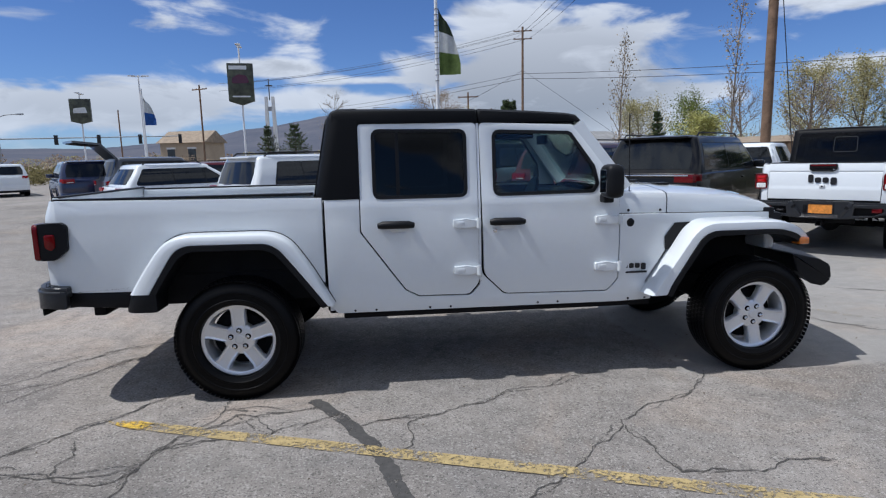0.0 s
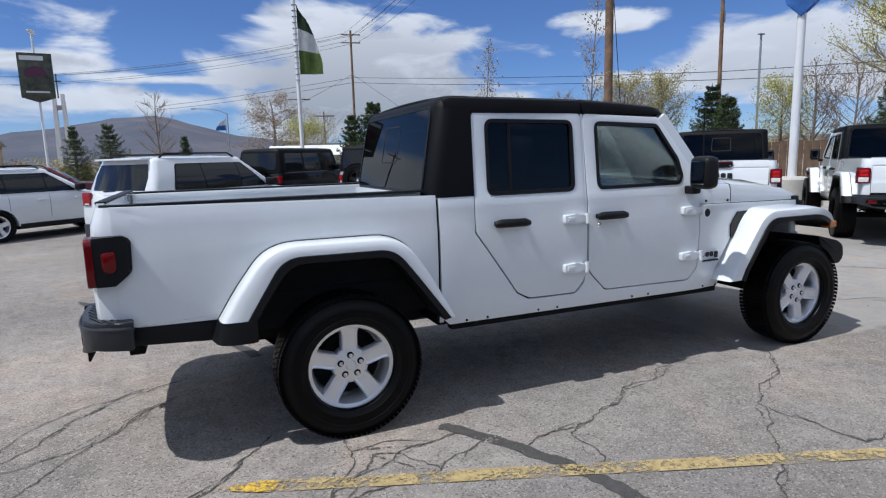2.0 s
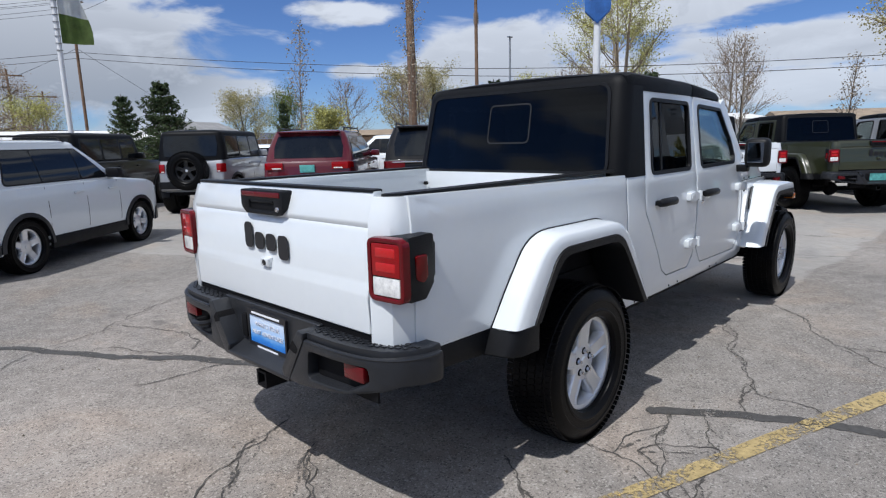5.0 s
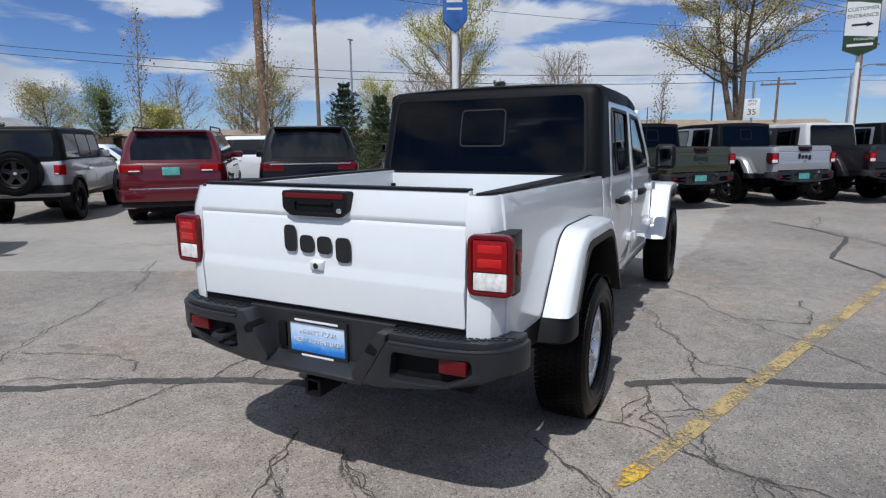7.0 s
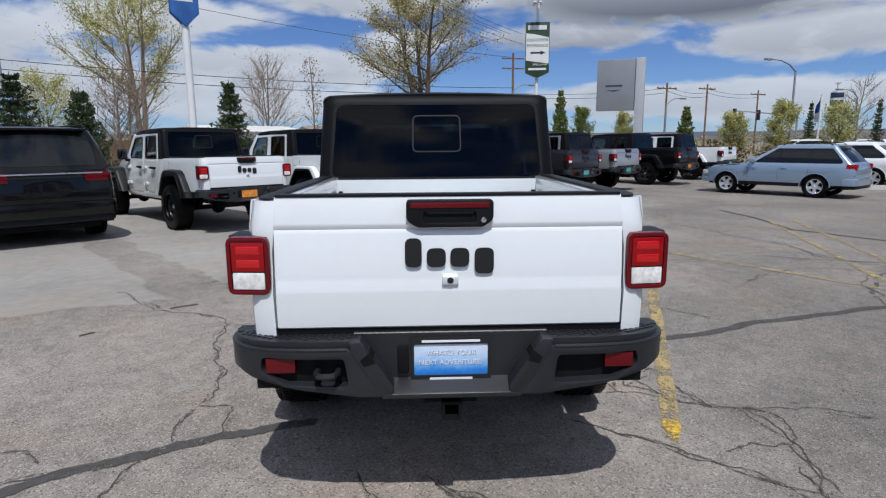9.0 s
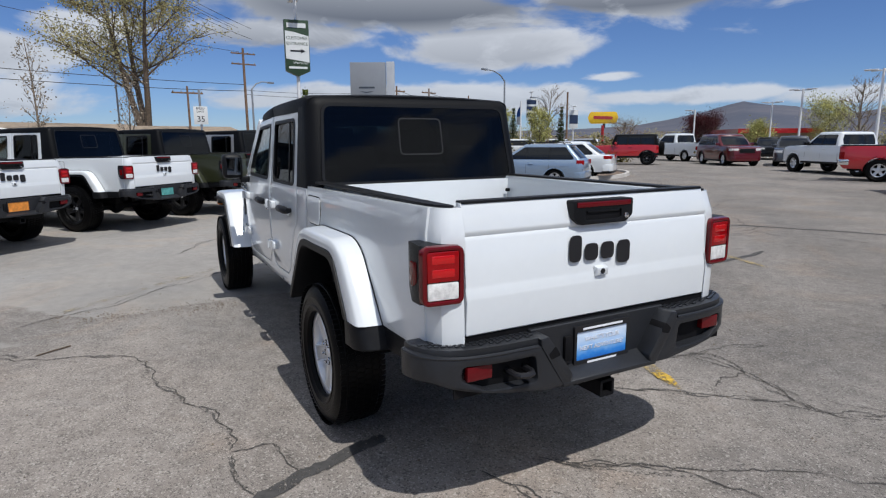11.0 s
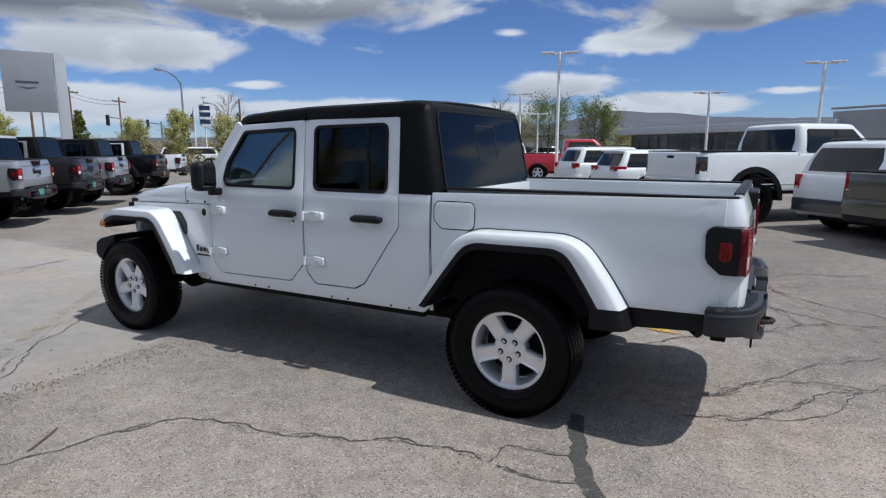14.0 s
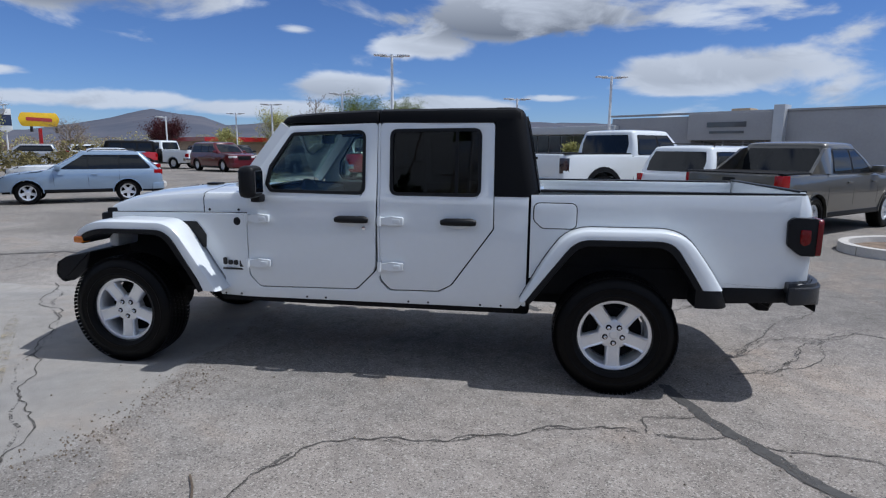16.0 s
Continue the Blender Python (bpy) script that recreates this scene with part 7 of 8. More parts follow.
for k, (x, y, h, sp, lf, n) in enumerate(((22.3, 29.1, 5.6, 2.0, "leaf_brown", 1500), (24.8, 27.0, 6.4, 2.3, "leaf_olive", 2600), (18.0, 26.1, 3.4, 1.6, "leaf_spring", 2600), (21.5, 41.6, 5.4, 2.6, "leaf_olive", 3200), (27.0, 44.0, 5.6, 2.8, "leaf_green", 3000),
                                       (35.3, 9.9, 7.0, 2.7, "leaf_brown", 1500), (23.8, 13.6, 4.9, 1.9, "leaf_brown", 1300), (21.8, 22.7, 4.9, 1.9, "leaf_brown", 1300), (31.0, 16.5, 5.6, 2.4, "leaf_brown", 1600), (33.0, 22.0, 5.5, 2.4, "leaf_spring", 2200),
                                       (-2.8, 45.2, 7.3, 1.7, "leaf_brown", 200), (12.5, 62.0, 6.0, 3.0, "leaf_brown", 2200), (40.2, -32.6, 6.6, 1.9, "leaf_brown", 400), (16.7, -37.7, 5.4, 1.5, "leaf_brown", 500), (44.0, 12.0, 7.5, 3.0, "leaf_brown", 1800),
                                       (39.9, -11.9, 4.3, 0.95, "leaf_green", 2000), (39.1, -14.6, 3.8, 0.9, "leaf_spring", 1900), (35.5, -20.8, 3.4, 1.15, "leaf_spring", 1900), (34.9, -23.5, 4.2, 1.3, "leaf_spring", 2200), (33.5, -26.5, 3.8, 1.35, "leaf_spring", 1700),
                                       (25.3, -50.2, 4.4, 2.6, "leaf_spring", 2600), (17.3, -50.3, 5.6, 3.4, "leaf_green", 3600), (12.5, -49.0, 5.2, 2.8, "leaf_green", 3000), (21.0, -52.0, 4.2, 2.4, "leaf_olive", 2400), (9.5, -46.0, 3.0, 1.2, "leaf_spring", 1500), (-1.5, -34.0, 1.9, 0.7, "leaf_spring", 900),
                                       (34.4, -45.5, 3.2, 2.4, "leaf_red", 2600), (39.6, -53.0, 3.4, 2.2, "leaf_red", 2400), (48.0, -50.0, 3.4, 2.4, "leaf_brown", 2000), (27.5, -44.0, 2.6, 1.5, "leaf_spring", 1600))):
    kind = {"leaf_brown": "bare brown-twigged tree", "leaf_olive": "tree in thin olive leaf", "leaf_spring": "young yellow-green tree", "leaf_green": "green leafy tree", "leaf_red": "dark red-leaved tree"}[lf]
    tree(kind + " beyond the lot", at(x, y), h, sp, M[lf], int(n * (1.3 if lf == "leaf_brown" else 3.2)), 0.06 if lf == "leaf_brown" else 0.09, 40 + k, 0.10, 0.18, 26 if lf == "leaf_brown" else 20, 0.8, M["pale_bark"] if lf == "leaf_brown" else None, twigs=11 if lf == "leaf_brown" else 6)
conifer("bushy dark green pine beside the lot", at(5.8, 18.3), 3.75, 1.7, 2, 12480, 0.124, 0.32)
conifer("dark green pine behind the lot", at(6.0, 22.5), 3.6, 1.4, 3, 8640, 0.124, 0.30)
conifer("bushy dark green pine beside the lot", at(20.2, 15.6), 4.4, 1.9, 4, 12480, 0.124, 0.32)
conifer("dense rounded dark green conifer", at(15.3, 10.4), 3.35, 1.3, 5, 15600, 0.093, 0.35, base=0.03)
conifer("upright dark green spruce", at(17.2, 6.5), 3.75, 1.25, 6, 11520, 0.105, 0.28)
conifer("small dark green spruce tree", at(16.1, 27.4), 4.0, 0.9, 7, 6240, 0.124, 0.25)
conifer("dark pine beyond the lot", at(-8.0, 42.5), 4.4, 1.5, 8, 6240, 0.124, 0.3)
conifer("dark pine beyond the lot", at(-5.8, 41.5), 4.5, 2.1, 9, 7680, 0.124, 0.33)
conifer("dark pine beyond the lot", at(-1.2, 47.0), 3.9, 1.1, 10, 5760, 0.124, 0.3)
conifer("pale spruce beyond the lot", at(37.6, -18.4), 4.1, 1.1, 11, 7200, 0.112, 0.25, M["leaf_green"])
conifer("narrow dark green cypress tree", at(46.5, -33.2), 5.0, 0.75, 12, 6240, 0.124, 0.35, base=0.02)
conifer("narrow dark green cypress tree", at(43.7, -37.0), 5.0, 0.75, 13, 6240, 0.124, 0.35, base=0.02)
conifer("narrow yellow-green tree beyond the street", at(36.0, -9.2), 5.2, 1.0, 14, 7200, 0.124, 0.3, M["leaf_green"])
conifer("dark green conifer beyond the street", at(12.0, -50.5), 5.6, 1.3, 15, 7200, 0.136, 0.3)


# ---- poles, wires and signs ----
def pole(name, label, x, y, h, r0, r1, material, m=None):
    T = thing(name, label, "pole", m or at(x, y))
    part("pole", tube([(0, 0, -0.02), (0, 0, h * 0.5), (0, 0, h)], (r0, (r0 + r1) / 2, r1), 12), material, T)
    return T


def utility_pole(x, y, h, r=0.15, arms=1, turn=0.0, can=False):
    T = pole("utility_pole", "weathered brown wooden utility pole", x, y, h, r, r * 0.75, M["wood_pole"], at(x, y, turn))
    for k in range(arms):
        z = h - 0.5 - 0.95 * k
        part("crossarm", box(-0.06, 0.06, -1.15, 1.15, z - 0.06, z + 0.06, 0.01), M["wood_pole"], T)
        for yy in (-1.05, -0.45, 0.45, 1.05):
            part("insulator", lathe([(0.001, 0.0), (0.04, 0.0), (0.05, 0.06), (0.025, 0.12), (0.001, 0.13)], 8, axis="z", centre=(0, yy, z + 0.06)), M["grey_pole"], T)
    if can:
        part("transformer", lathe([(0.001, -0.45), (0.22, -0.45), (0.22, 0.40), (0.10, 0.47), (0.001, 0.47)], 16, axis="z", centre=(0.30, 0, h - 3.0)), M["grey_pole"], T)
    return T


def lot_light(x, y, h, turn=0.0, r=0.075, heads=2):
    """Parking-lot light: white post with flat twin heads."""
    T = pole("lot_light", "white parking-lot light post with flat lamp heads", x, y, h, r, r * 0.75, M["white_pole"], at(x, y, turn))
    for s in ((1, -1) if heads == 2 else (1,)):
        part("arm", box(min(0, s * 0.5), max(0, s * 0.5), -0.03, 0.03, h - 0.12, h - 0.05, 0.005), M["white_pole"], T)
        part("lamp_head", prism(fillet(((s * 0.22, -0.17), (s * 0.78, -0.17), (s * 0.78, 0.17), (s * 0.22, 0.17)), 0.05, 3), h - 0.07, h - 0.01, 0.015, axis="z"), M["white_pole"], T)
    return T


def street_lamp(x, y, h, arm, turn):
    T = pole("street_lamp", "grey steel street lamp with a curved arm", x, y, h - 0.6, 0.09, 0.06, M["grey_pole"], at(x, y, turn))
    part("arm", tube([(0, 0, h - 0.65), (arm * 0.25, 0, h - 0.25), (arm * 0.6, 0, h - 0.04), (arm, 0, h)], (0.05, 0.045, 0.04, 0.035), 8), M["grey_pole"], T)
    part("lamp_head", box(arm - 0.05, arm + 0.55, -0.11, 0.11, h - 0.09, h + 0.04, 0.03), M["grey_pole"], T)
    return T


utility_pole(14.1, 14.85, 15.5, 0.17, 2, 20)
utility_pole(37.2, 30.8, 14.5, 0.17, 1, 40, True)
utility_pole(18.5, 70.0, 17.2, 0.17, 2, 80)
utility_pole(-20.2, 68.0, 10.4, 0.12, 1, 60)
utility_pole(10.5, 62.5, 8.6, 0.12, 1, 80)
utility_pole(13.5, 64.5, 7.0, 0.10, 1, 80)
utility_pole(-32.0, 74.0, 8.2, 0.10, 0, 60)
utility_pole(56.5, -9.2, 10.2, 0.14, 2, 10)
utility_pole(52.0, -22.9, 6.9, 0.11, 1, 20)
utility_pole(59.6, -30.4, 7.5, 0.11, 1, 20)
utility_pole(66.0, -39.6, 7.4, 0.11, 1, 20)
utility_pole(47.5, -3.2, 5.8, 0.10, 1, 10)
utility_pole(50.0, -43.0, 6.8, 0.13, 0, 0)
T = pole("steel_post", "slim grey steel lamp post", 36.8, 27.0, 9.4, 0.10, 0.07, M["grey_pole"])
part("cap", box(-0.25, 0.25, -0.1, 0.1, 9.36, 9.46, 0.02), M["grey_pole"], T)


def wires():
    """Overhead cables between the poles along the street."""
    bm = bmesh.new()

    def span(a, b, sag, r=0.018):
        a, b = Vector(a), Vector(b)
        tube([a.lerp(b, k / 14) - Vector((0, 0, sag * 4 * (k / 14) * (1 - k / 14))) for k in range(15)], r, 4, bm)

    for dz, dy in ((0.0, 0.9), (0.0, -0.9), (0.0, 0.3), (-0.95, 0.9), (-0.95, -0.9)):
        span((18.5 + dy, 70, 16.8 + dz), (14.1 + dy * 0.7, 14.85 - dy * 0.7, 15.1 + dz), 0.8)
        span((14.1 + dy * 0.7, 14.85 - dy * 0.7, 15.1 + dz), (56.5, -9.2 + dy, 12.0 + dz), 1.2)
        span((18.5 + dy, 70, 16.8 + dz), (-20.2 + dy, 80, 12 + dz), 1.0)
    for z, s in ((7.4, 0.25), (6.8, 0.3)):
        span((18.5, 70, z + 4.2), (37.2, 30.8, z), s, 0.025)
        span((37.2, 30.8, z), (56.5, -9.2, z - 0.5), s * 2, 0.025)
        span((18.5, 70, z + 4.2), (-6, 110, z + 4), s, 0.025)
    span((37.2, 30.8, 13.8), (56.5, -9.2, 9.8), 0.8)
    span((37.2, 30.8, 13.8), (14.1, 14.85, 12.0), 0.7)
    span((14.1, 14.85, 9.0), (17.2, 17.5, 0.2), 0.0)
    span((18.5, 70, 12.0), (30.0, 62.0, 2.0), 0.0)
    span((18.5, 70, 12.0), (4.0, 64.0, 5.0), 0.4)
    for a, b, z in (((56.5, -9.2), (52.0, -22.9), 6.0), ((52.0, -22.9), (59.6, -30.4), 6.2), ((59.6, -30.4), (66.0, -39.6), 6.6)):
        span((*a, z), (*b, z), 0.3)
        span((*a, z + 0.4), (*b, z + 0.4), 0.3)
    tagged(finish(bm, "overhead_wires", M["wire"]), "thin black overhead power cables", "cables", kind="stuff")


wires()
lot_light(6.85, -20.9, 5.5, 15)
lot_light(12.2, -30.1, 4.75, 15)
lot_light(-2.9, -25.8, 5.05, 15)
lot_light(1.8, -30.4, 4.4, 15)
lot_light(19.6, -36.3, 4.6, 15)
lot_light(26.5, -44.0, 4.4, 15)
lot_light(30.5, -40.0, 3.9, 15, heads=1)
lot_light(15.0, -41.0, 4.2, 15)
lot_light(-18.7, 46.7, 8.6, 10)
street_lamp(35.3, -24.4, 6.6, 2.6, 115)
street_lamp(44.0, -19.6, 5.0, 1.8, -60)
street_lamp(41.6, -6.9, 5.9, 1.9, -50)
street_lamp(3.7, 75.3, 8.2, 3.6, 170)
street_lamp(-31.5, 48.5, 5.8, 2.4, -10)
street_lamp(57.0, 1.6, 13.6, 2.2, 95)
street_lamp(44.5, -35.6, 5.6, 1.6, 100)

# flag posts
M["flag_green"] = mat("green_flag_cloth", (0.13, 0.19, 0.05), rough=0.8, vary=0.25, scale=4)
M["flag_dark"] = mat("dark_green_flag_cloth", (0.045, 0.07, 0.035), rough=0.8, vary=0.25, scale=4)
M["flag_white"] = mat("white_flag_cloth", (0.62, 0.64, 0.64), rough=0.8, vary=0.12, scale=4)
M["flag_blue"] = mat("blue_flag_cloth", (0.03, 0.12, 0.38), rough=0.7, vary=0.25, scale=4)


def hanging_flag(T, z1, bands, width, drop, side=1.0, slant=0.55):
    """A slack flag of coloured bands that hangs from a post."""
    n, total = 9, sum(b for b, _ in bands)
    z = 0.0
    for share, material in bands:
        rings = []
        for k in range(5):
            v = (z + share * k / 4) / total
            ring = []
            for j in range(n):
                u = j / (n - 1)
                w = width * (0.12 + 0.88 * min(1.0, v * 1.25) ** slant)
                x = 0.09 + u * w * side
                ring.append((x if side > 0 else -0.09 - u * w, 0.07 * math.sin(u * 7 + v * 4) * u, z1 - drop * v - 0.35 * u * (1 - v)))
            rings.append(ring)
        bm = loft(rings, False, False)
        bmesh.ops.solidify(bm, geom=bm.faces[:], thickness=0.004)
        part("flag", bm, material, T, "slack cloth flag")
        z += share


T = pole("flag_post", "white flag post with a slack green and white flag", 3.07, 18.4, 8.6, 0.075, 0.06, M["white_pole"], at(3.07, 18.4, -12))
hanging_flag(T, 7.05, ((1.0, M["flag_dark"]), (0.9, M["flag_white"]), (1.0, M["flag_green"])), 0.82, 2.45)
for k in range(14):
    part("ring", lathe([(0.075, -0.015), (0.095, 0.0), (0.075, 0.015)], 10, axis="z", centre=(0, 0, 4.4 + 0.2 * k)), M["grey_pole"], T)
T = pole("flag_post", "thick white post on a concrete footing with a blue banner", 12.75, 6.12, 6.6, 0.10, 0.09, M["white_pole"], at(12.75, 6.12, -60))
part("footing", lathe([(0.001, 0.0), (0.36, 0.0), (0.36, 0.72), (0.32, 0.78), (0.001, 0.80)], 28, axis="z"), M["concrete"], T, "round concrete footing")
bn = prism(fillet(((-0.34, 6.6), (0.34, 6.6), (0.34, 4.85), (0.0, 4.50), (-0.34, 4.85)), 0.03, 3), -0.13, 0.13, 0.02)
part("banner", bn, M["flag_blue"], T, "curved blue banner")
for z in (5.35, 5.15):
    part("banner_bar", box(-0.24, 0.20, -0.135, 0.135, z - 0.03, z + 0.03), M["flag_white"], T)
T = pole("flag_post", "white post with a blue and white flag", -18.4, 46.2, 7.5, 0.07, 0.06, M["white_pole"])
hanging_flag(T, 6.9, ((1.0, M["flag_white"]), (0.8, M["flag_blue"])), 0.9, 2.3)
T = pole("flag_post", "post with a small striped flag", 5.0, 104.0, 9.0, 0.08, 0.06, M["grey_pole"], at(5.0, 104.0, 170))
hanging_flag(T, 9.0, ((1.0, M["flag_white"]), (0.8, M["flag_blue"])), 1.6, 2.0)
T = pole("flag_post", "white post with a dark slack flag", 44.2, -32.4, 5.2, 0.08, 0.06, M["white_pole"])
hanging_flag(T, 5.0, ((1.0, M["flag_blue"]), (0.7, M["flag_white"])), 0.7, 2.0)


def post_sign(x, y, turn, z0, z1, w, h, face, label):
    """A shield-shaped banner sign on a lamp post; the face's own parts are added by the caller. The face looks along -x."""
    T = lot_light(x, y, h, turn)
    T["label"] = label
    T.name = "sign_post"
    T["category"] = "sign"
    tip = (z1 - z0) * 0.10
    sg = part("sign_board", prism(((-w / 2, z1), (w / 2, z1), (w / 2, z0 + tip), (0.0, z0), (-w / 2, z0 + tip)), -0.17, 0.13, 0.012, axis="x"), face, T)
    return T, sg


M["sign_green"] = mat("dark_green_sign", (0.030, 0.060, 0.030), rough=0.4, vary=0.12, scale=3)
M["sign_white"] = mat("white_sign", (0.70, 0.72, 0.71), rough=0.4, vary=0.04, scale=3)
M["sign_photo"] = mat("dark_printed_sign", (0.050, 0.055, 0.035), rough=0.4, vary=0.7, scale=3)
T, sg = post_sign(20.0, -4.45, -8, 3.98, 6.02, 0.90, 6.88, M["sign_green"], "white-posted lamp with a green and white customer sign")
part("sign_panel", prism(((-0.43, 5.45), (-0.43, 4.95), (-0.43, 4.50), (0.43, 4.62), (0.43, 5.62), (0.1, 5.58)), -0.178, -0.168, axis="x"), M["sign_white"], sg)
for txt, z, size in (("CUSTOMER", 5.36, 0.155), ("ENTRANCE", 5.16, 0.155)):
    text_part("sign_text", txt, size, M["sign_green"], sg, pose(-0.180, 0, z, 90, 0, -90), 0.003)
part("arrow", prism(((0.26, 4.93), (-0.12, 4.93), (-0.12, 4.98), (-0.30, 4.90), (-0.12, 4.82), (-0.12, 4.87), (0.26, 4.87)), -0.184, -0.179, axis="x"), M["decal"], sg)
text_part("sign_text", "Welcome!", 0.13, M["sign_white"], sg, pose(-0.180, -0.1, 4.47, 90, 0, -90), 0.003)
part("name_bar", box(-0.184, -0.171, -0.34, 0.36, 5.74, 5.90), M["sign_white"], sg)
part("phone_bar", box(-0.184, -0.171, -0.34, 0.34, 4.26, 4.34), M["sign_white"], sg)
T, sg = post_sign(-9.0, 39.5, 97, 5.46, 8.35, 1.75, 9.6, M["sign_photo"], "lamp post with a dark printed picture sign")
part("name_bar", box(-0.19, -0.171, -0.45, 0.75, 7.92, 8.18), M["sign_white"], sg)
part("picture_blot", prism(fillet(((-0.62, 7.0), (0.62, 6.95), (0.55, 7.35), (0.1, 7.6), (-0.4, 7.5)), 0.15, 4), -0.185, -0.171, axis="x"), M["red_paint"], sg)
part("phone_bar", box(-0.19, -0.171, -0.6, 0.6, 6.02, 6.12), M["sign_white"], sg)
T, sg = post_sign(-24.8, 49.6, 100, 5.0, 7.1, 1.6, 7.6, M["sign_photo"], "lamp post with a dark printed picture sign")
part("picture_blot", prism(fillet(((-0.55, 5.9), (0.55, 5.9), (0.5, 6.3), (-0.4, 6.4)), 0.1, 4), -0.185, -0.171, axis="x"), M["flag_white"], sg)
T, sg = post_sign(45.1, -34.3, -30, 3.4, 5.5, 0.95, 6.2, M["sign_white"], "white lamp post with dark banded signs")
for z in (5.2, 4.6, 3.95):
    part("sign_band", box(-0.186, -0.171, -0.46, 0.46, z - 0.2, z + 0.2), M["blue_paint"], sg)
T, sg = post_sign(46.0, -40.5, -30, 2.6, 4.6, 0.9, 5.0, M["sign_white"], "white lamp post with dark banded signs")
part("sign_band", box(-0.186, -0.171, -0.43, 0.43, 3.2, 4.1), M["blue_paint"], sg)

# tall dealer sign
M["panel_grey"] = mat("mid_grey_panel", (0.27, 0.285, 0.305), rough=0.35, vary=0.05, scale=1.5, metal=0.2)
M["sign_grey"] = mat("pale_grey_panel", (0.46, 0.48, 0.50), rough=0.35, vary=0.05, scale=1.5, metal=0.2)
T = thing("totem_sign", "tall pale grey dealer sign on a broad column", "sign", at(23.9, -9.6, -26))
part("column", box(-0.12, 0.30, -0.55, -0.16, 0.0, 5.26, 0.02), M["sign_grey"], T)
pan = part("panel", box(-0.18, 0.18, -0.13, 1.55, 2.95, 5.22, 0.02), M["panel_grey"], T)
part("name_bar", box(-0.19, -0.181, 0.40, 1.15, 4.02, 4.10), M["slate_paint"], pan)
part("swoosh", prism(fillet(((0.36, 3.90), (0.78, 3.86), (1.18, 3.90), (0.78, 3.80)), 0.02, 3), -0.19, -0.181, axis="x"), M["slate_paint"], pan)

# speed limit plate on the street
T = pole("speed_sign", "white speed limit sign on a tall grey post", 26.4, -1.6, 3.9, 0.05, 0.05, M["grey_pole"], at(26.4, -1.6, -5))
pan = part("plate", box(-0.07, -0.05, -0.30, 0.30, 2.35, 3.15, 0.004), M["sign_white"], T)
text_part("sign_text", "SPEED\nLIMIT", 0.14, M["decal"], pan, pose(-0.072, 0, 2.98, 90, 0, -90), 0.002)
text_part("sign_text", "35", 0.36, M["decal"], pan, pose(-0.072, 0, 2.58, 90, 0, -90), 0.002)

# yellow restaurant sign far off
M["sign_yellow"] = mat("yellow_sign", (0.80, 0.50, 0.02), rough=0.4, vary=0.08, scale=2)
T = pole("roadside_sign", "rounded yellow roadside sign on a post", 50.5, -48.9, 3.2, 0.18, 0.18, M["bright_red"], at(50.5, -48.9, -44))
pan = part("board", prism(fillet(((-1.5, 3.4), (1.5, 3.4), (1.75, 4.1), (1.5, 4.75), (-1.5, 4.75), (-1.75, 4.1)), 0.3, 5), -0.2, 0.2, 0.04, axis="x"), M["sign_yellow"], T)
part("name_bar", prism(fillet(((-1.1, 3.85), (1.1, 3.95), (1.1, 4.3), (-1.1, 4.2)), 0.12, 4), -0.22, -0.201, axis="x"), M["bright_red"], pan)

# traffic lights over the far crossings
def traffic_arm(x, y, turn, length, h, n):
    T = pole("traffic_signal", "grey traffic signal mast with hanging dark signal heads", x, y, h + 0.3, 0.12, 0.10, M["grey_pole"], at(x, y, turn))
    part("arm", tube([(0, 0, h), (length, 0, h + 0.15)], (0.07, 0.05), 8), M["grey_pole"], T)
    for k in range(n):
        xx = length * (0.3 + 0.7 * k / max(1, n - 1))
        part("signal_head", box(xx - 0.17, xx + 0.17, -0.12, 0.12, h - 0.65, h + 0.35, 0.03), M["decal"], T)
    return T


traffic_arm(-38.0, 60.0, 12, 17.0, 4.3, 4)
traffic_arm(62.0, -42.0, 125, 14.0, 4.3, 3)
traffic_arm(66.0, -70.0, 110, 10.0, 3.8, 2)


# ---- buildings, fences, kerbs, hills ----
M["wall_grey"] = mat("grey_stucco", (0.33, 0.335, 0.35), rough=0.85, vary=0.06, scale=0.6, bump=0.003, bump_scale=40)
M["wall_tan"] = mat("tan_stucco", (0.42, 0.33, 0.23), rough=0.85, vary=0.08, scale=0.7)
M["wall_white"] = mat("white_siding", (0.66, 0.66, 0.64), rough=0.7, vary=0.06, scale=0.7)
M["roof_tan"] = mat("tan_shingle", (0.28, 0.22, 0.16), rough=0.9, vary=0.2, scale=2)
M["roof_grey"] = mat("grey_shingle", (0.25, 0.25, 0.25), rough=0.9, vary=0.2, scale=2)
M["fence_wood"] = mat("brown_fence_wood", (0.13, 0.085, 0.055), rough=0.9, vary=0.3, scale=3)
M["shop_glass"] = mat("shopfront_glass", (0.05, 0.06, 0.065), rough=0.08, vary=0.25, scale=1.2, coat=0.5)


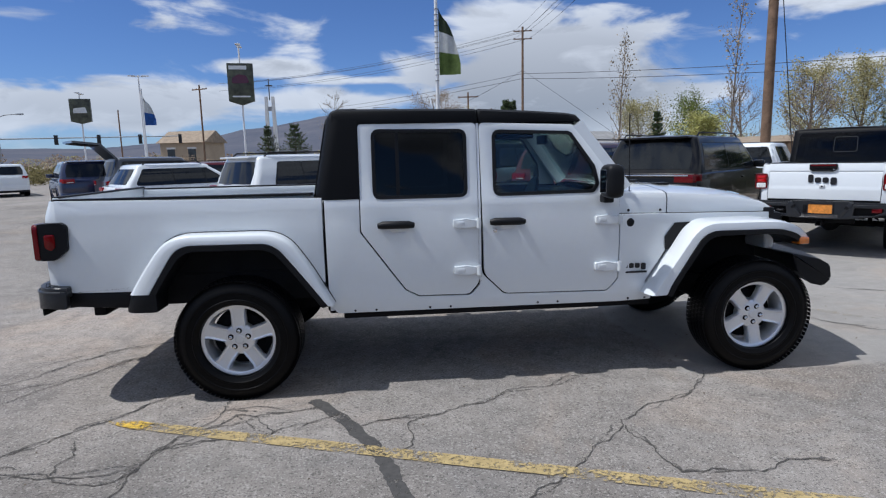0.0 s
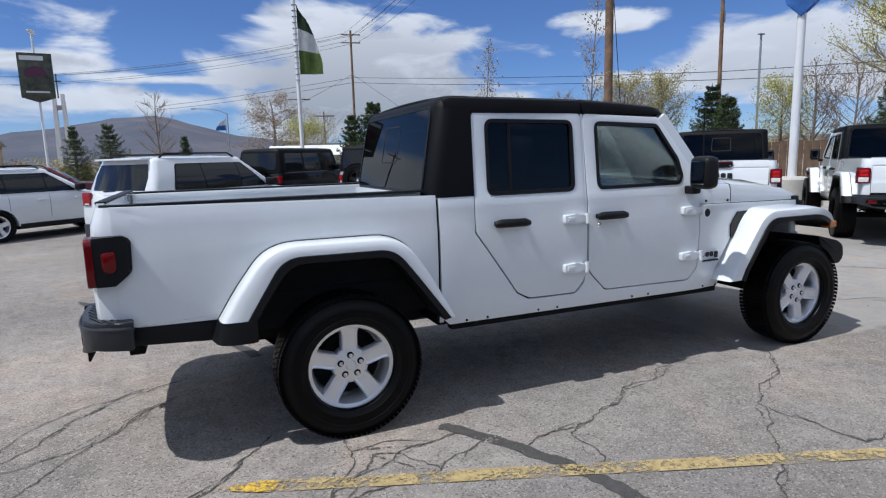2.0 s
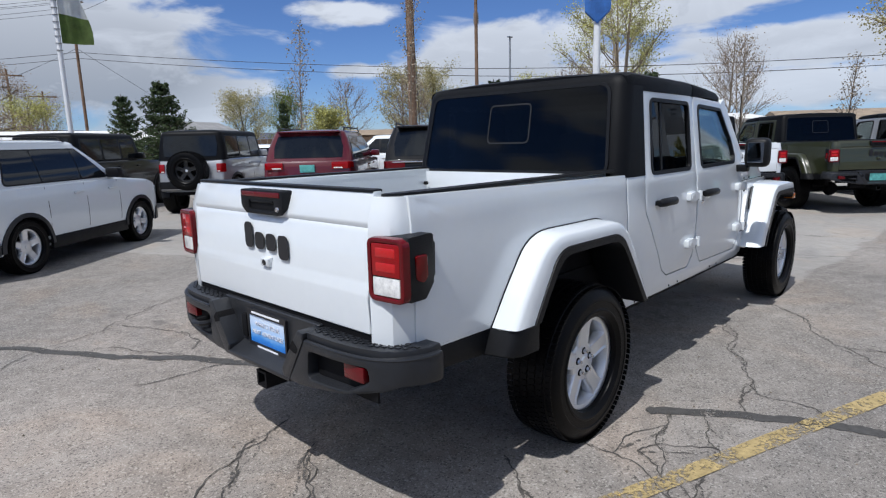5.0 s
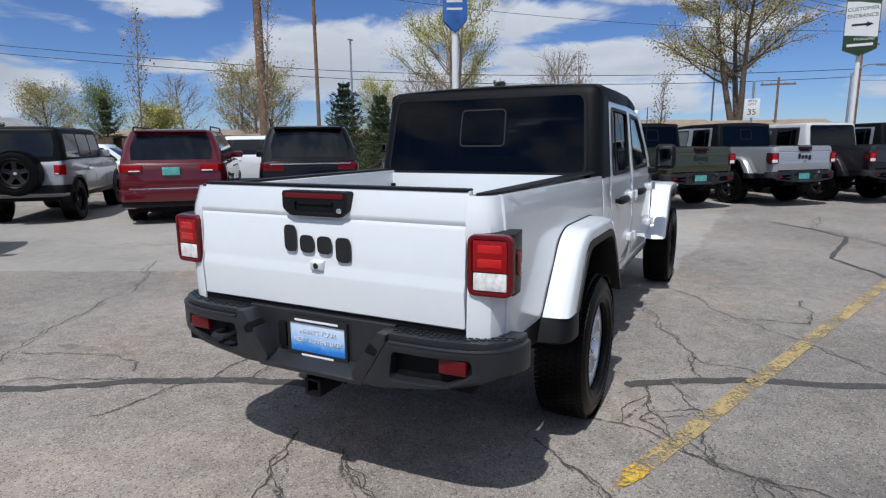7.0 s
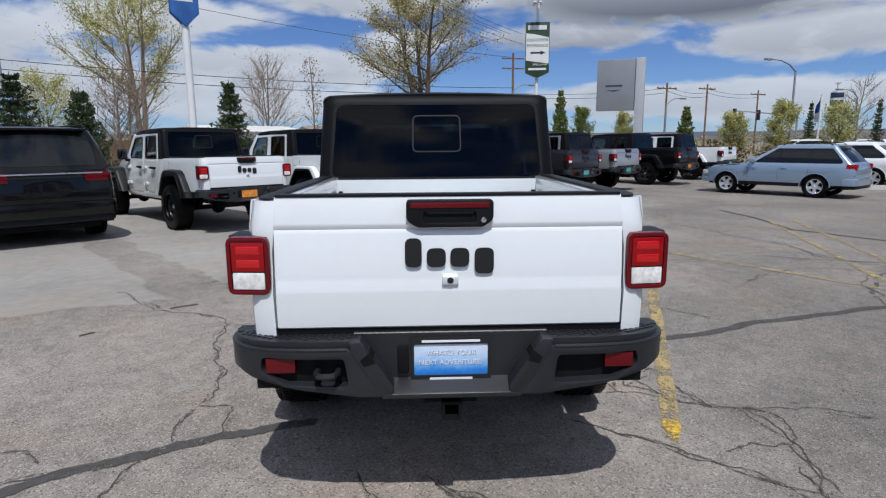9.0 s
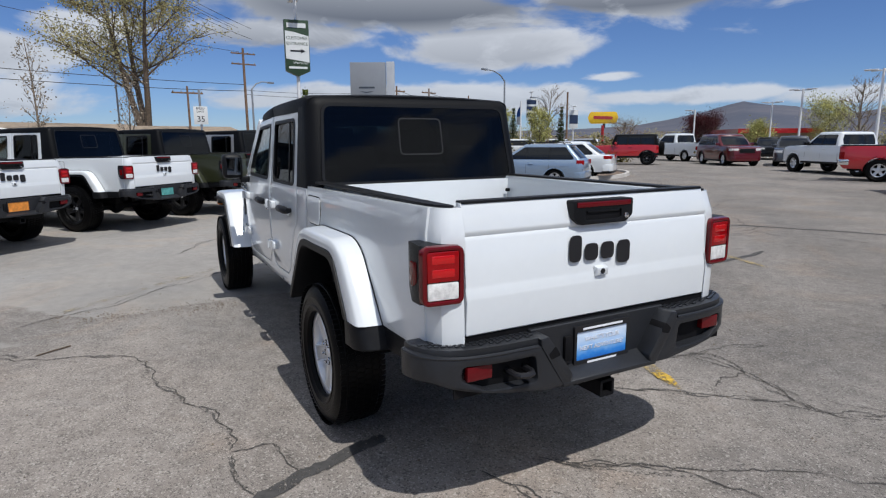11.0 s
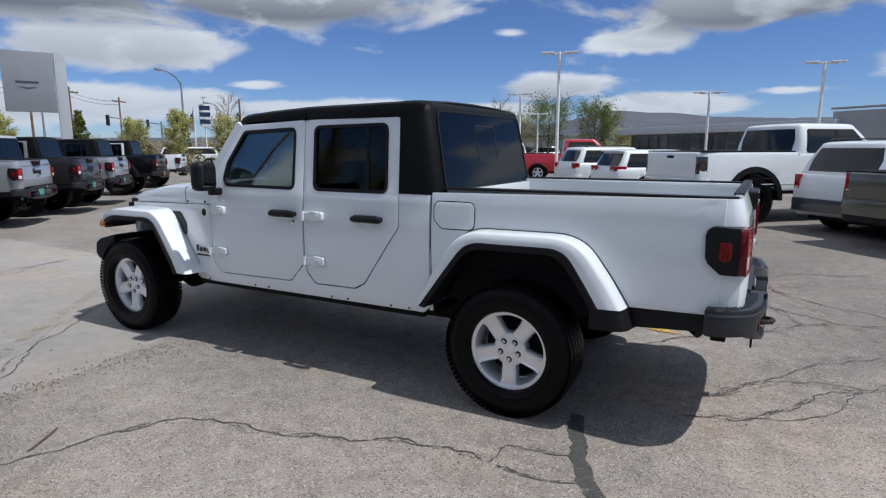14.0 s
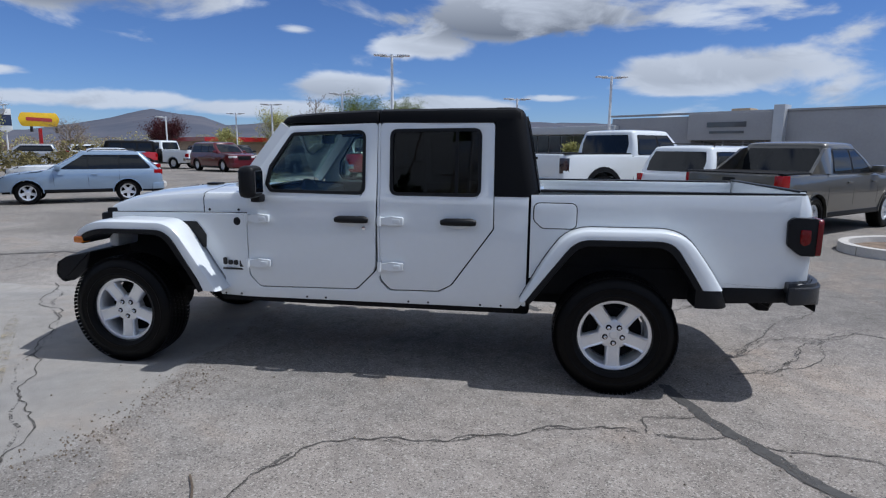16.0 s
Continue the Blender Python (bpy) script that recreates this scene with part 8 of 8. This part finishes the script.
def dealership():
    ang = math.degrees(math.atan2(9.0, -11.0))
    T = thing("dealership_building", "long low grey stucco showroom with a recessed entrance", "building", pose(-3.9, -33.1, 0, 0, 0, ang))
    # wall runs along +x; the lot lies on its right-hand side (-y)
    x0, x1 = 5.0, 9.4
    part("wall", box(0, x0, 0, 9, 0, 3.35, 0.02), M["wall_grey"], T)
    part("wall", box(x1, 46, 0, 9, 0, 3.45, 0.02), M["wall_grey"], T)
    part("entrance_wall", box(x0, x1, 1.4, 9, 0, 3.35), M["wall_grey"], T)
    part("portal_head", box(x0 - 0.05, x1 + 0.05, -0.35, 1.4, 2.05, 3.45, 0.02), M["wall_grey"], T)
    part("pilaster", box(x1 - 0.15, x1 + 0.35, -0.45, 0.4, 0, 3.75, 0.02), M["sign_grey"], T)
    part("parapet", box(-0.1, 46.1, -0.06, 0.3, 3.45, 3.55, 0.01), M["wall_grey"], T)
    for k in range(4):
        a = x0 + 0.12 + k * 1.08
        w = part("window", box(a, a + 0.96, 1.34, 1.42, 0.05, 1.95), M["shop_glass"], T)
        part("frame", box(a - 0.06, a, 1.30, 1.44, 0, 2.05), M["sign_grey"], w)
        part("frame", box(a - 0.06, a + 1.0, 1.30, 1.44, 1.30, 1.36), M["sign_grey"], w)
    for a in (14.0, 21.0, 28.5):
        part("window", box(a, a + 0.9, -0.03, 0.02, 0.9, 1.7), M["shop_glass"], T)
    part("name_bar", box(6.0, 8.0, -0.40, -0.351, 2.72, 2.98), M["slate_paint"], T)
    part("name_bar", box(6.15, 7.9, -0.40, -0.351, 2.40, 2.52), M["slate_paint"], T)
    part("roof_unit", box(6.2, 7.2, 2, 3, 3.35, 3.8, 0.02), M["wall_tan"], T)
    G = thing("showroom_building", "glass-fronted low showroom with a grey flat roof", "building", pose(8.6, -43.6, 0, 0, 0, ang))
    part("wall", box(0, 16.5, 0.3, 8, 0, 2.45), M["wall_grey"], G)
    part("roof", box(-0.5, 16.8, -0.7, 8.3, 2.45, 2.95, 0.03), M["sign_grey"], G)
    for k in range(16):
        part("window", box(0.2 + k, 1.12 + k, 0.24, 0.31, 0.2, 2.4), M["shop_glass"], G)
    W2 = thing("low_building", "low white building in the distance", "building", pose(24.0, -58.0, 0, 0, 0, ang))
    part("wall", box(0, 10, 0, 6, 0, 2.6), M["wall_white"], W2)
    part("roof", box(-0.2, 10.2, -0.2, 6.2, 2.6, 2.75), M["roof_grey"], W2)
    W3 = thing("low_building", "low tan building in the distance", "building", pose(42.0, -56.0, 0, 0, 0, ang))
    part("wall", box(0, 14, 0, 6, 0, 2.0), M["wall_tan"], W3)
    part("roof", box(-0.4, 14.4, -0.4, 6.4, 2.0, 2.4), M["bright_red"], W3)


def house(label, x, y, turn, w, d, h, roof_h, wall, roof):
    T = thing("house", label, "house", pose(x, y, 0, 0, 0, turn))
    part("wall", box(0, w, 0, d, 0, h), wall, T)
    bm = prism(((-0.4, h), (d + 0.4, h), (d / 2, h + roof_h)), -0.4, w + 0.4, axis="x")
    part("roof", bm, roof, T)
    for k in range(max(1, int(w // 3))):
        wd = part("window", box(1.0 + 3 * k, 2.1 + 3 * k, -0.03, 0.02, h * 0.42, h * 0.80), M["shop_glass"], T)
        part("frame", box(0.92 + 3 * k, 2.18 + 3 * k, -0.05, 0.0, h * 0.80, h * 0.86), M["wall_white"], wd)
    return T


dealership()
house("low white house with a pale roof", 3.0, 25.0, -8, 6.0, 6.0, 1.75, 0.55, M["wall_white"], M["wall_white"])
house("small grey gabled house", 14.0, 33.0, 30, 5.0, 5.0, 2.0, 1.1, M["wall_white"], M["roof_grey"])
house("long low brown building with a flat shingle roof", 16.5, 27.5, -48, 12.0, 5.0, 1.9, 0.35, M["fence_wood"], M["roof_tan"])
house("long low building with a white eave", 27.5, 10.5, -50, 5.0, 6.0, 2.2, 0.4, M["wall_white"], M["wall_white"])
house("tan house with a shingle roof", 43.0, 2.5, -75, 10.0, 8.0, 1.9, 0.9, M["wall_tan"], M["roof_tan"])
house("brown house with a shingle roof", 34.0, 6.0, -60, 7.0, 6.0, 1.9, 0.8, M["wall_tan"], M["roof_tan"])
house("tan house with a gabled front", -29.5, 80.0, -12, 6.2, 6.0, 4.2, 1.7, M["wall_tan"], M["roof_tan"])
T = thing("church_tower", "slim white church tower with a cross", "tower", at(-18.8, 103.6))
for dx in (-0.75, 0.75):
    part("column", prism(((-0.35 + dx, 0), (0.35 + dx, 0), (0.22 + dx * 0.75, 12.6), (-0.22 + dx * 0.75, 12.6)), -0.4, 0.4), M["wall_white"], T)
part("belfry", box(-0.8, 0.8, -0.3, 0.3, 10.2, 10.9), M["wall_grey"], T)
part("cross", merge(box(-0.09, 0.09, -0.09, 0.09, 12.0, 15.6), box(-0.6, 0.6, -0.09, 0.09, 14.4, 14.6)), M["slate_paint"], T)


def fence(x0, y0, x1, y1, h):
    a, b = Vector((x0, y0)), Vector((x1, y1))
    ln = (b - a).length
    T = thing("wooden_fence", "weathered brown board fence", "fence", pose(x0, y0, 0, 0, 0, math.degrees(math.atan2(y1 - y0, x1 - x0))))
    n = int(ln / 0.30)
    bm = box(0.01, 0.285, -0.012, 0.012, 0.05, h)
    first = part("board", bm, M["fence_wood"], T)
    for k in range(1, n):
        o = new("board", first.data)
        o.parent = T
        o.matrix_basis = Matrix.LocRotScale((k * 0.30, 0.0, 0), None, (1, 1, 1 + 0.02 * math.sin(k * 3.7)))
    part("rail", box(0, ln, 0.014, 0.06, h * 0.75, h * 0.75 + 0.08), M["fence_wood"], T)


fence(9.8, 25.6, 13.4, 22.6, 1.75)
fence(13.5, 22.5, 25.5, 10.5, 1.75)


def kerb(label, pts, w=0.16, h=0.14):
    bm = bmesh.new()
    p = [Vector(q) for q in pts]
    rings = []
    for i, c in enumerate(p):
        d = (p[min(i + 1, len(p) - 1)] - p[max(i - 1, 0)]).normalized()
        n = Vector((-d.y, d.x))
        rings.append([(c.x + n.x * w / 2, c.y + n.y * w / 2, 0), (c.x + n.x * w / 2 * 0.85, c.y + n.y * w / 2 * 0.85, h), (c.x - n.x * w / 2 * 0.85, c.y - n.y * w / 2 * 0.85, h), (c.x - n.x * w / 2, c.y - n.y * w / 2, 0)])
    bm = loft(rings)
    return tagged(finish(bm, "kerb", M["concrete"]), label, "kerb", kind="structure")


def round_kerb(label, cx, cy, rx, ry, turn):
    pts = []
    for k in range(33):
        a = 2 * math.pi * k / 32
        q = Matrix.Rotation(radians(turn), 2) @ Vector((rx * math.cos(a), ry * math.sin(a)))
        pts.append((cx + q.x, cy + q.y))
    kerb(label, pts)
    bm = bmesh.new()
    bm.faces.new([bm.verts.new((x, y, 0.05)) for x, y in pts[:-1]])
    return tagged(finish(bm, "planting_bed", M["mulch"], smooth=False), "bed of bark and gravel inside a kerb", "planting bed", kind="structure")


M["mulch"] = mat("bark_and_gravel", (0.17, 0.125, 0.09), rough=0.95, vary=0.5, scale=6, bump=0.02, bump_scale=25)
round_kerb("pale concrete kerb round a planting island", -5.4, -5.4, 1.1, 0.9, 20)
round_kerb("pale concrete kerb round a planting island", 16.6, -16.4, 3.2, 1.4, -52)
kerb("pale concrete kerb along the planting strip", ((4.3, 15.5), (9.0, 12.2), (11.4, 9.2), (14.2, 6.0), (16.6, 3.0), (20.0, -0.6), (24.0, -5.2)))
bm = bmesh.new()
bm.faces.new([bm.verts.new((x, y, 0.03)) for x, y in ((4.35, 15.6), (9.05, 12.3), (11.5, 9.3), (14.3, 6.1), (16.7, 3.1), (20.1, -0.5), (24.1, -5.1), (25.6, -4.0), (21.5, 0.8), (18.0, 4.6), (15.6, 7.6), (13.0, 10.8), (10.6, 14.0), (5.0, 17.6))])
tagged(finish(bm, "planting_strip", M["mulch"], smooth=False), "strip of bark and gravel with young trees", "planting strip", kind="structure")


def stones():
    rnd = random.Random(11)
    bm = bmesh.new()
    for _ in range(420):
        f = rnd.random()
        x, y = 9.3 + 6.5 * f + rnd.uniform(0, 1.0), 12.2 - 7.6 * f + rnd.uniform(0.0, 1.0)
        r = rnd.uniform(0.05, 0.13)
        verts = bmesh.ops.create_icosphere(bm, subdivisions=1, radius=r)["verts"]
        for v in verts:
            v.co = Vector((v.co.x * rnd.uniform(0.8, 1.2) + x, v.co.y * rnd.uniform(0.8, 1.2) + y, v.co.z * 0.7 + 0.05 + r * 0.4))
    tagged(finish(bm, "river_stones", mat("tan_river_stone", (0.36, 0.29, 0.22), rough=0.85, vary=0.3, scale=5)), "tan river stones in the planting strip", "stones", kind="stuff")


stones()


def debris():
    """Small dark twigs and grit on the lot."""
    rnd = random.Random(5)
    tw = thing("twig", "thin dark twig lying on the asphalt", "twig", at(0, 0))
    part("stem", tube([(2.00, 2.48, 0.008), (2.06, 2.37, 0.012), (2.135, 2.27, 0.008)], 0.006, 5), M["bark"], tw)
    tw = thing("twig", "thin dark twig lying on the asphalt", "twig", at(0, 0))
    part("stem", tube([(1.22, 2.88, 0.008), (1.30, 2.80, 0.012)], 0.006, 5), M["bark"], tw)
    bm = bmesh.new()
    for _ in range(900):
        a, r = rnd.uniform(0, 6.283), rnd.uniform(0.4, 4.5)
        x, y = 1.2 + r * 1.2 * math.cos(a), r * math.sin(a)
        if rnd.random() < 0.45:
            f = rnd.random()
            x, y = 2.75 + 0.25 * f + rnd.gauss(0, 0.12), 0.9 + 1.6 * f + rnd.gauss(0, 0.12)
        s = rnd.uniform(0.003, 0.010)
        vs = [bm.verts.new((x + s * math.cos(k * 2.1 + a), y + s * math.sin(k * 2.1 + a), 0.002)) for k in range(3)] + [bm.verts.new((x, y, 0.002 + s))]
        for q in ((0, 1, 3), (1, 2, 3), (2, 0, 3)):
            bm.faces.new([vs[i] for i in q])
    tagged(finish(bm, "grit", mat("loose_grit", (0.16, 0.13, 0.10), rough=0.95, vary=0.5, scale=60), smooth=False), "loose dark grit on the asphalt", "grit", kind="stuff")


debris()


def hills():
    """Bare brown hills all round the valley, snow-dusted on the highest ridge."""
    m = bpy.data.materials.new("hazed_bare_hills")
    m.use_nodes = True
    g = Nodes(m.node_tree)
    pos = g.add("ShaderNodeNewGeometry").outputs["Position"]
    z = g.add("ShaderNodeSeparateXYZ", {0: pos}).outputs[2]
    n = g.noise(pos, 0.0045, 9.0, 0.72)
    base = g.ramp(n, (0.35, (0.030, 0.030, 0.033)), (0.52, (0.078, 0.068, 0.064)), (0.68, (0.15, 0.12, 0.098)))
    snow = g.step(g.math("ADD", z, g.math("MULTIPLY", n, 120.0)), 235.0, 262.0)
    patch = g.step(g.noise(pos, 0.012, 5.0, 0.7), 0.56, 0.62)
    base = g.mix(g.math("MULTIPLY", snow, patch), base, (0.6, 0.62, 0.66))
    # distance haze, put into the hill colour as an even blue-grey
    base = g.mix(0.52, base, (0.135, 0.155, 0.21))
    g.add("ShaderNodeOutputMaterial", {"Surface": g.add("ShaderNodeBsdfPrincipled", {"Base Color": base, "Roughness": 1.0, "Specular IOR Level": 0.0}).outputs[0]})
    bm = bmesh.new()
    table = ((-180, 1.6), (-150, 2.0), (-120, 2.2), (-105, 2.0), (-90, 2.2), (-81, 2.7), (-77, 3.0), (-74, 2.4), (-68, 1.6), (-66, 2.2), (-61, 1.7), (-59, 2.4), (-55, 2.75), (-51, 1.9), (-46, 1.1), (-38, 0.8), (-20, 0.8), (0, 0.9), (30, 0.9),
             (60, 1.0), (80, 1.6), (86, 2.2), (90, 3.2), (93, 4.0), (96, 3.8), (99, 3.2), (103, 2.7), (107, 1.8), (115, 1.2), (140, 1.4), (180, 1.6))
    na, nr = 360, 14
    rows = []
    for i in range(na):
        az = -180 + 360 * i / na
        e = interp(az, table)
        row = []
        for j in range(nr):
            f = j / (nr - 1)
            d = 1500 + 1900 * f
            top = math.tan(radians(e)) * 3000
            h = top * (1 - ((f - 0.78) / 0.78) ** 2 if f < 0.78 else 1 - ((f - 0.78) / 0.5) ** 2)
            wob = noise.noise(Vector((d * 0.004 * math.cos(radians(az)), d * 0.004 * math.sin(radians(az)), 0.3))) + 0.5 * noise.noise(Vector((d * 0.011 * math.cos(radians(az)), d * 0.011 * math.sin(radians(az)), 1.7)))
            h = max(-5.0, h * (1 + 0.16 * wob * (1 - f * 0.5))) if j else -5.0
            row.append(bm.verts.new((d * math.cos(radians(az)), d * math.sin(radians(az)), h)))
        rows.append(row)
    for i in range(na):
        a, b = rows[i], rows[(i + 1) % na]
        for j in range(nr - 1):
            bm.faces.new((a[j], b[j], b[j + 1], a[j + 1]))
    tagged(finish(bm, "hills", m, angle=80), "bare brown hills on the horizon, blue-grey haze in their colour", "hills", kind="structure")


hills()


def far_scrub():
    """Far belts of brush, hedges and low trees round the lot, too many to count."""
    rnd = random.Random(21)
    for nm, material, label, spans in (("brush", M["leaf_brown"], "brown leafless brush in the distance", ((80, 128, 62, 120, 2.6), (20, 80, 60, 110, 2.6), (-62, 20, 75, 120, 2.4))),
                                       ("low_trees", M["leaf_olive"], "belt of low olive trees in the distance", ((70, 122, 80, 140, 3.0), (0, 60, 75, 120, 3.4), (-100, -20, 72, 120, 3.2))),
                                       ("hedge", M["leaf_hedge"], "olive-brown bushes beside the road", ((-48, -24, 34, 60, 1.6), (94, 122, 52, 75, 1.6)))):
        verts, faces = [], []
        for a0, a1, d0, d1, h in spans:
            for _ in range(int((a1 - a0) * 1.5)):
                a, d = radians(rnd.uniform(a0, a1)), rnd.uniform(d0, d1)
                c = Vector((d * math.cos(a), d * math.sin(a), 0))
                r, hh = rnd.uniform(0.8, 2.0) * h / 2.2, h * rnd.uniform(0.5, 1.15)
                for _ in range(260):
                    u = rnd.random()
                    rr = r * math.sqrt(1 - (u - 0.4) ** 2 / 0.4) * rnd.random() ** 0.5
                    b = rnd.uniform(0, 6.283)
                    p = c + Vector((rr * math.cos(b), rr * math.sin(b), hh * u))
                    s = rnd.uniform(0.06, 0.16)
                    d1v = Vector((rnd.uniform(-1, 1), rnd.uniform(-1, 1), rnd.uniform(-1, 1))).normalized() * s
                    d2v = d1v.cross(Vector((rnd.uniform(-1, 1), rnd.uniform(-1, 1), rnd.uniform(-1, 1)))).normalized() * s * 0.6
                    k = len(verts)
                    verts += [tuple(p - d1v), tuple(p + d2v), tuple(p + d1v), tuple(p - d2v)]
                    faces.append((k, k + 1, k + 2, k + 3))
        me = bpy.data.meshes.new(nm)
        me.from_pydata(verts, [], faces)
        me.materials.append(material)
        tagged(new(nm, me), label, "bushes", kind="stuff")


far_scrub()
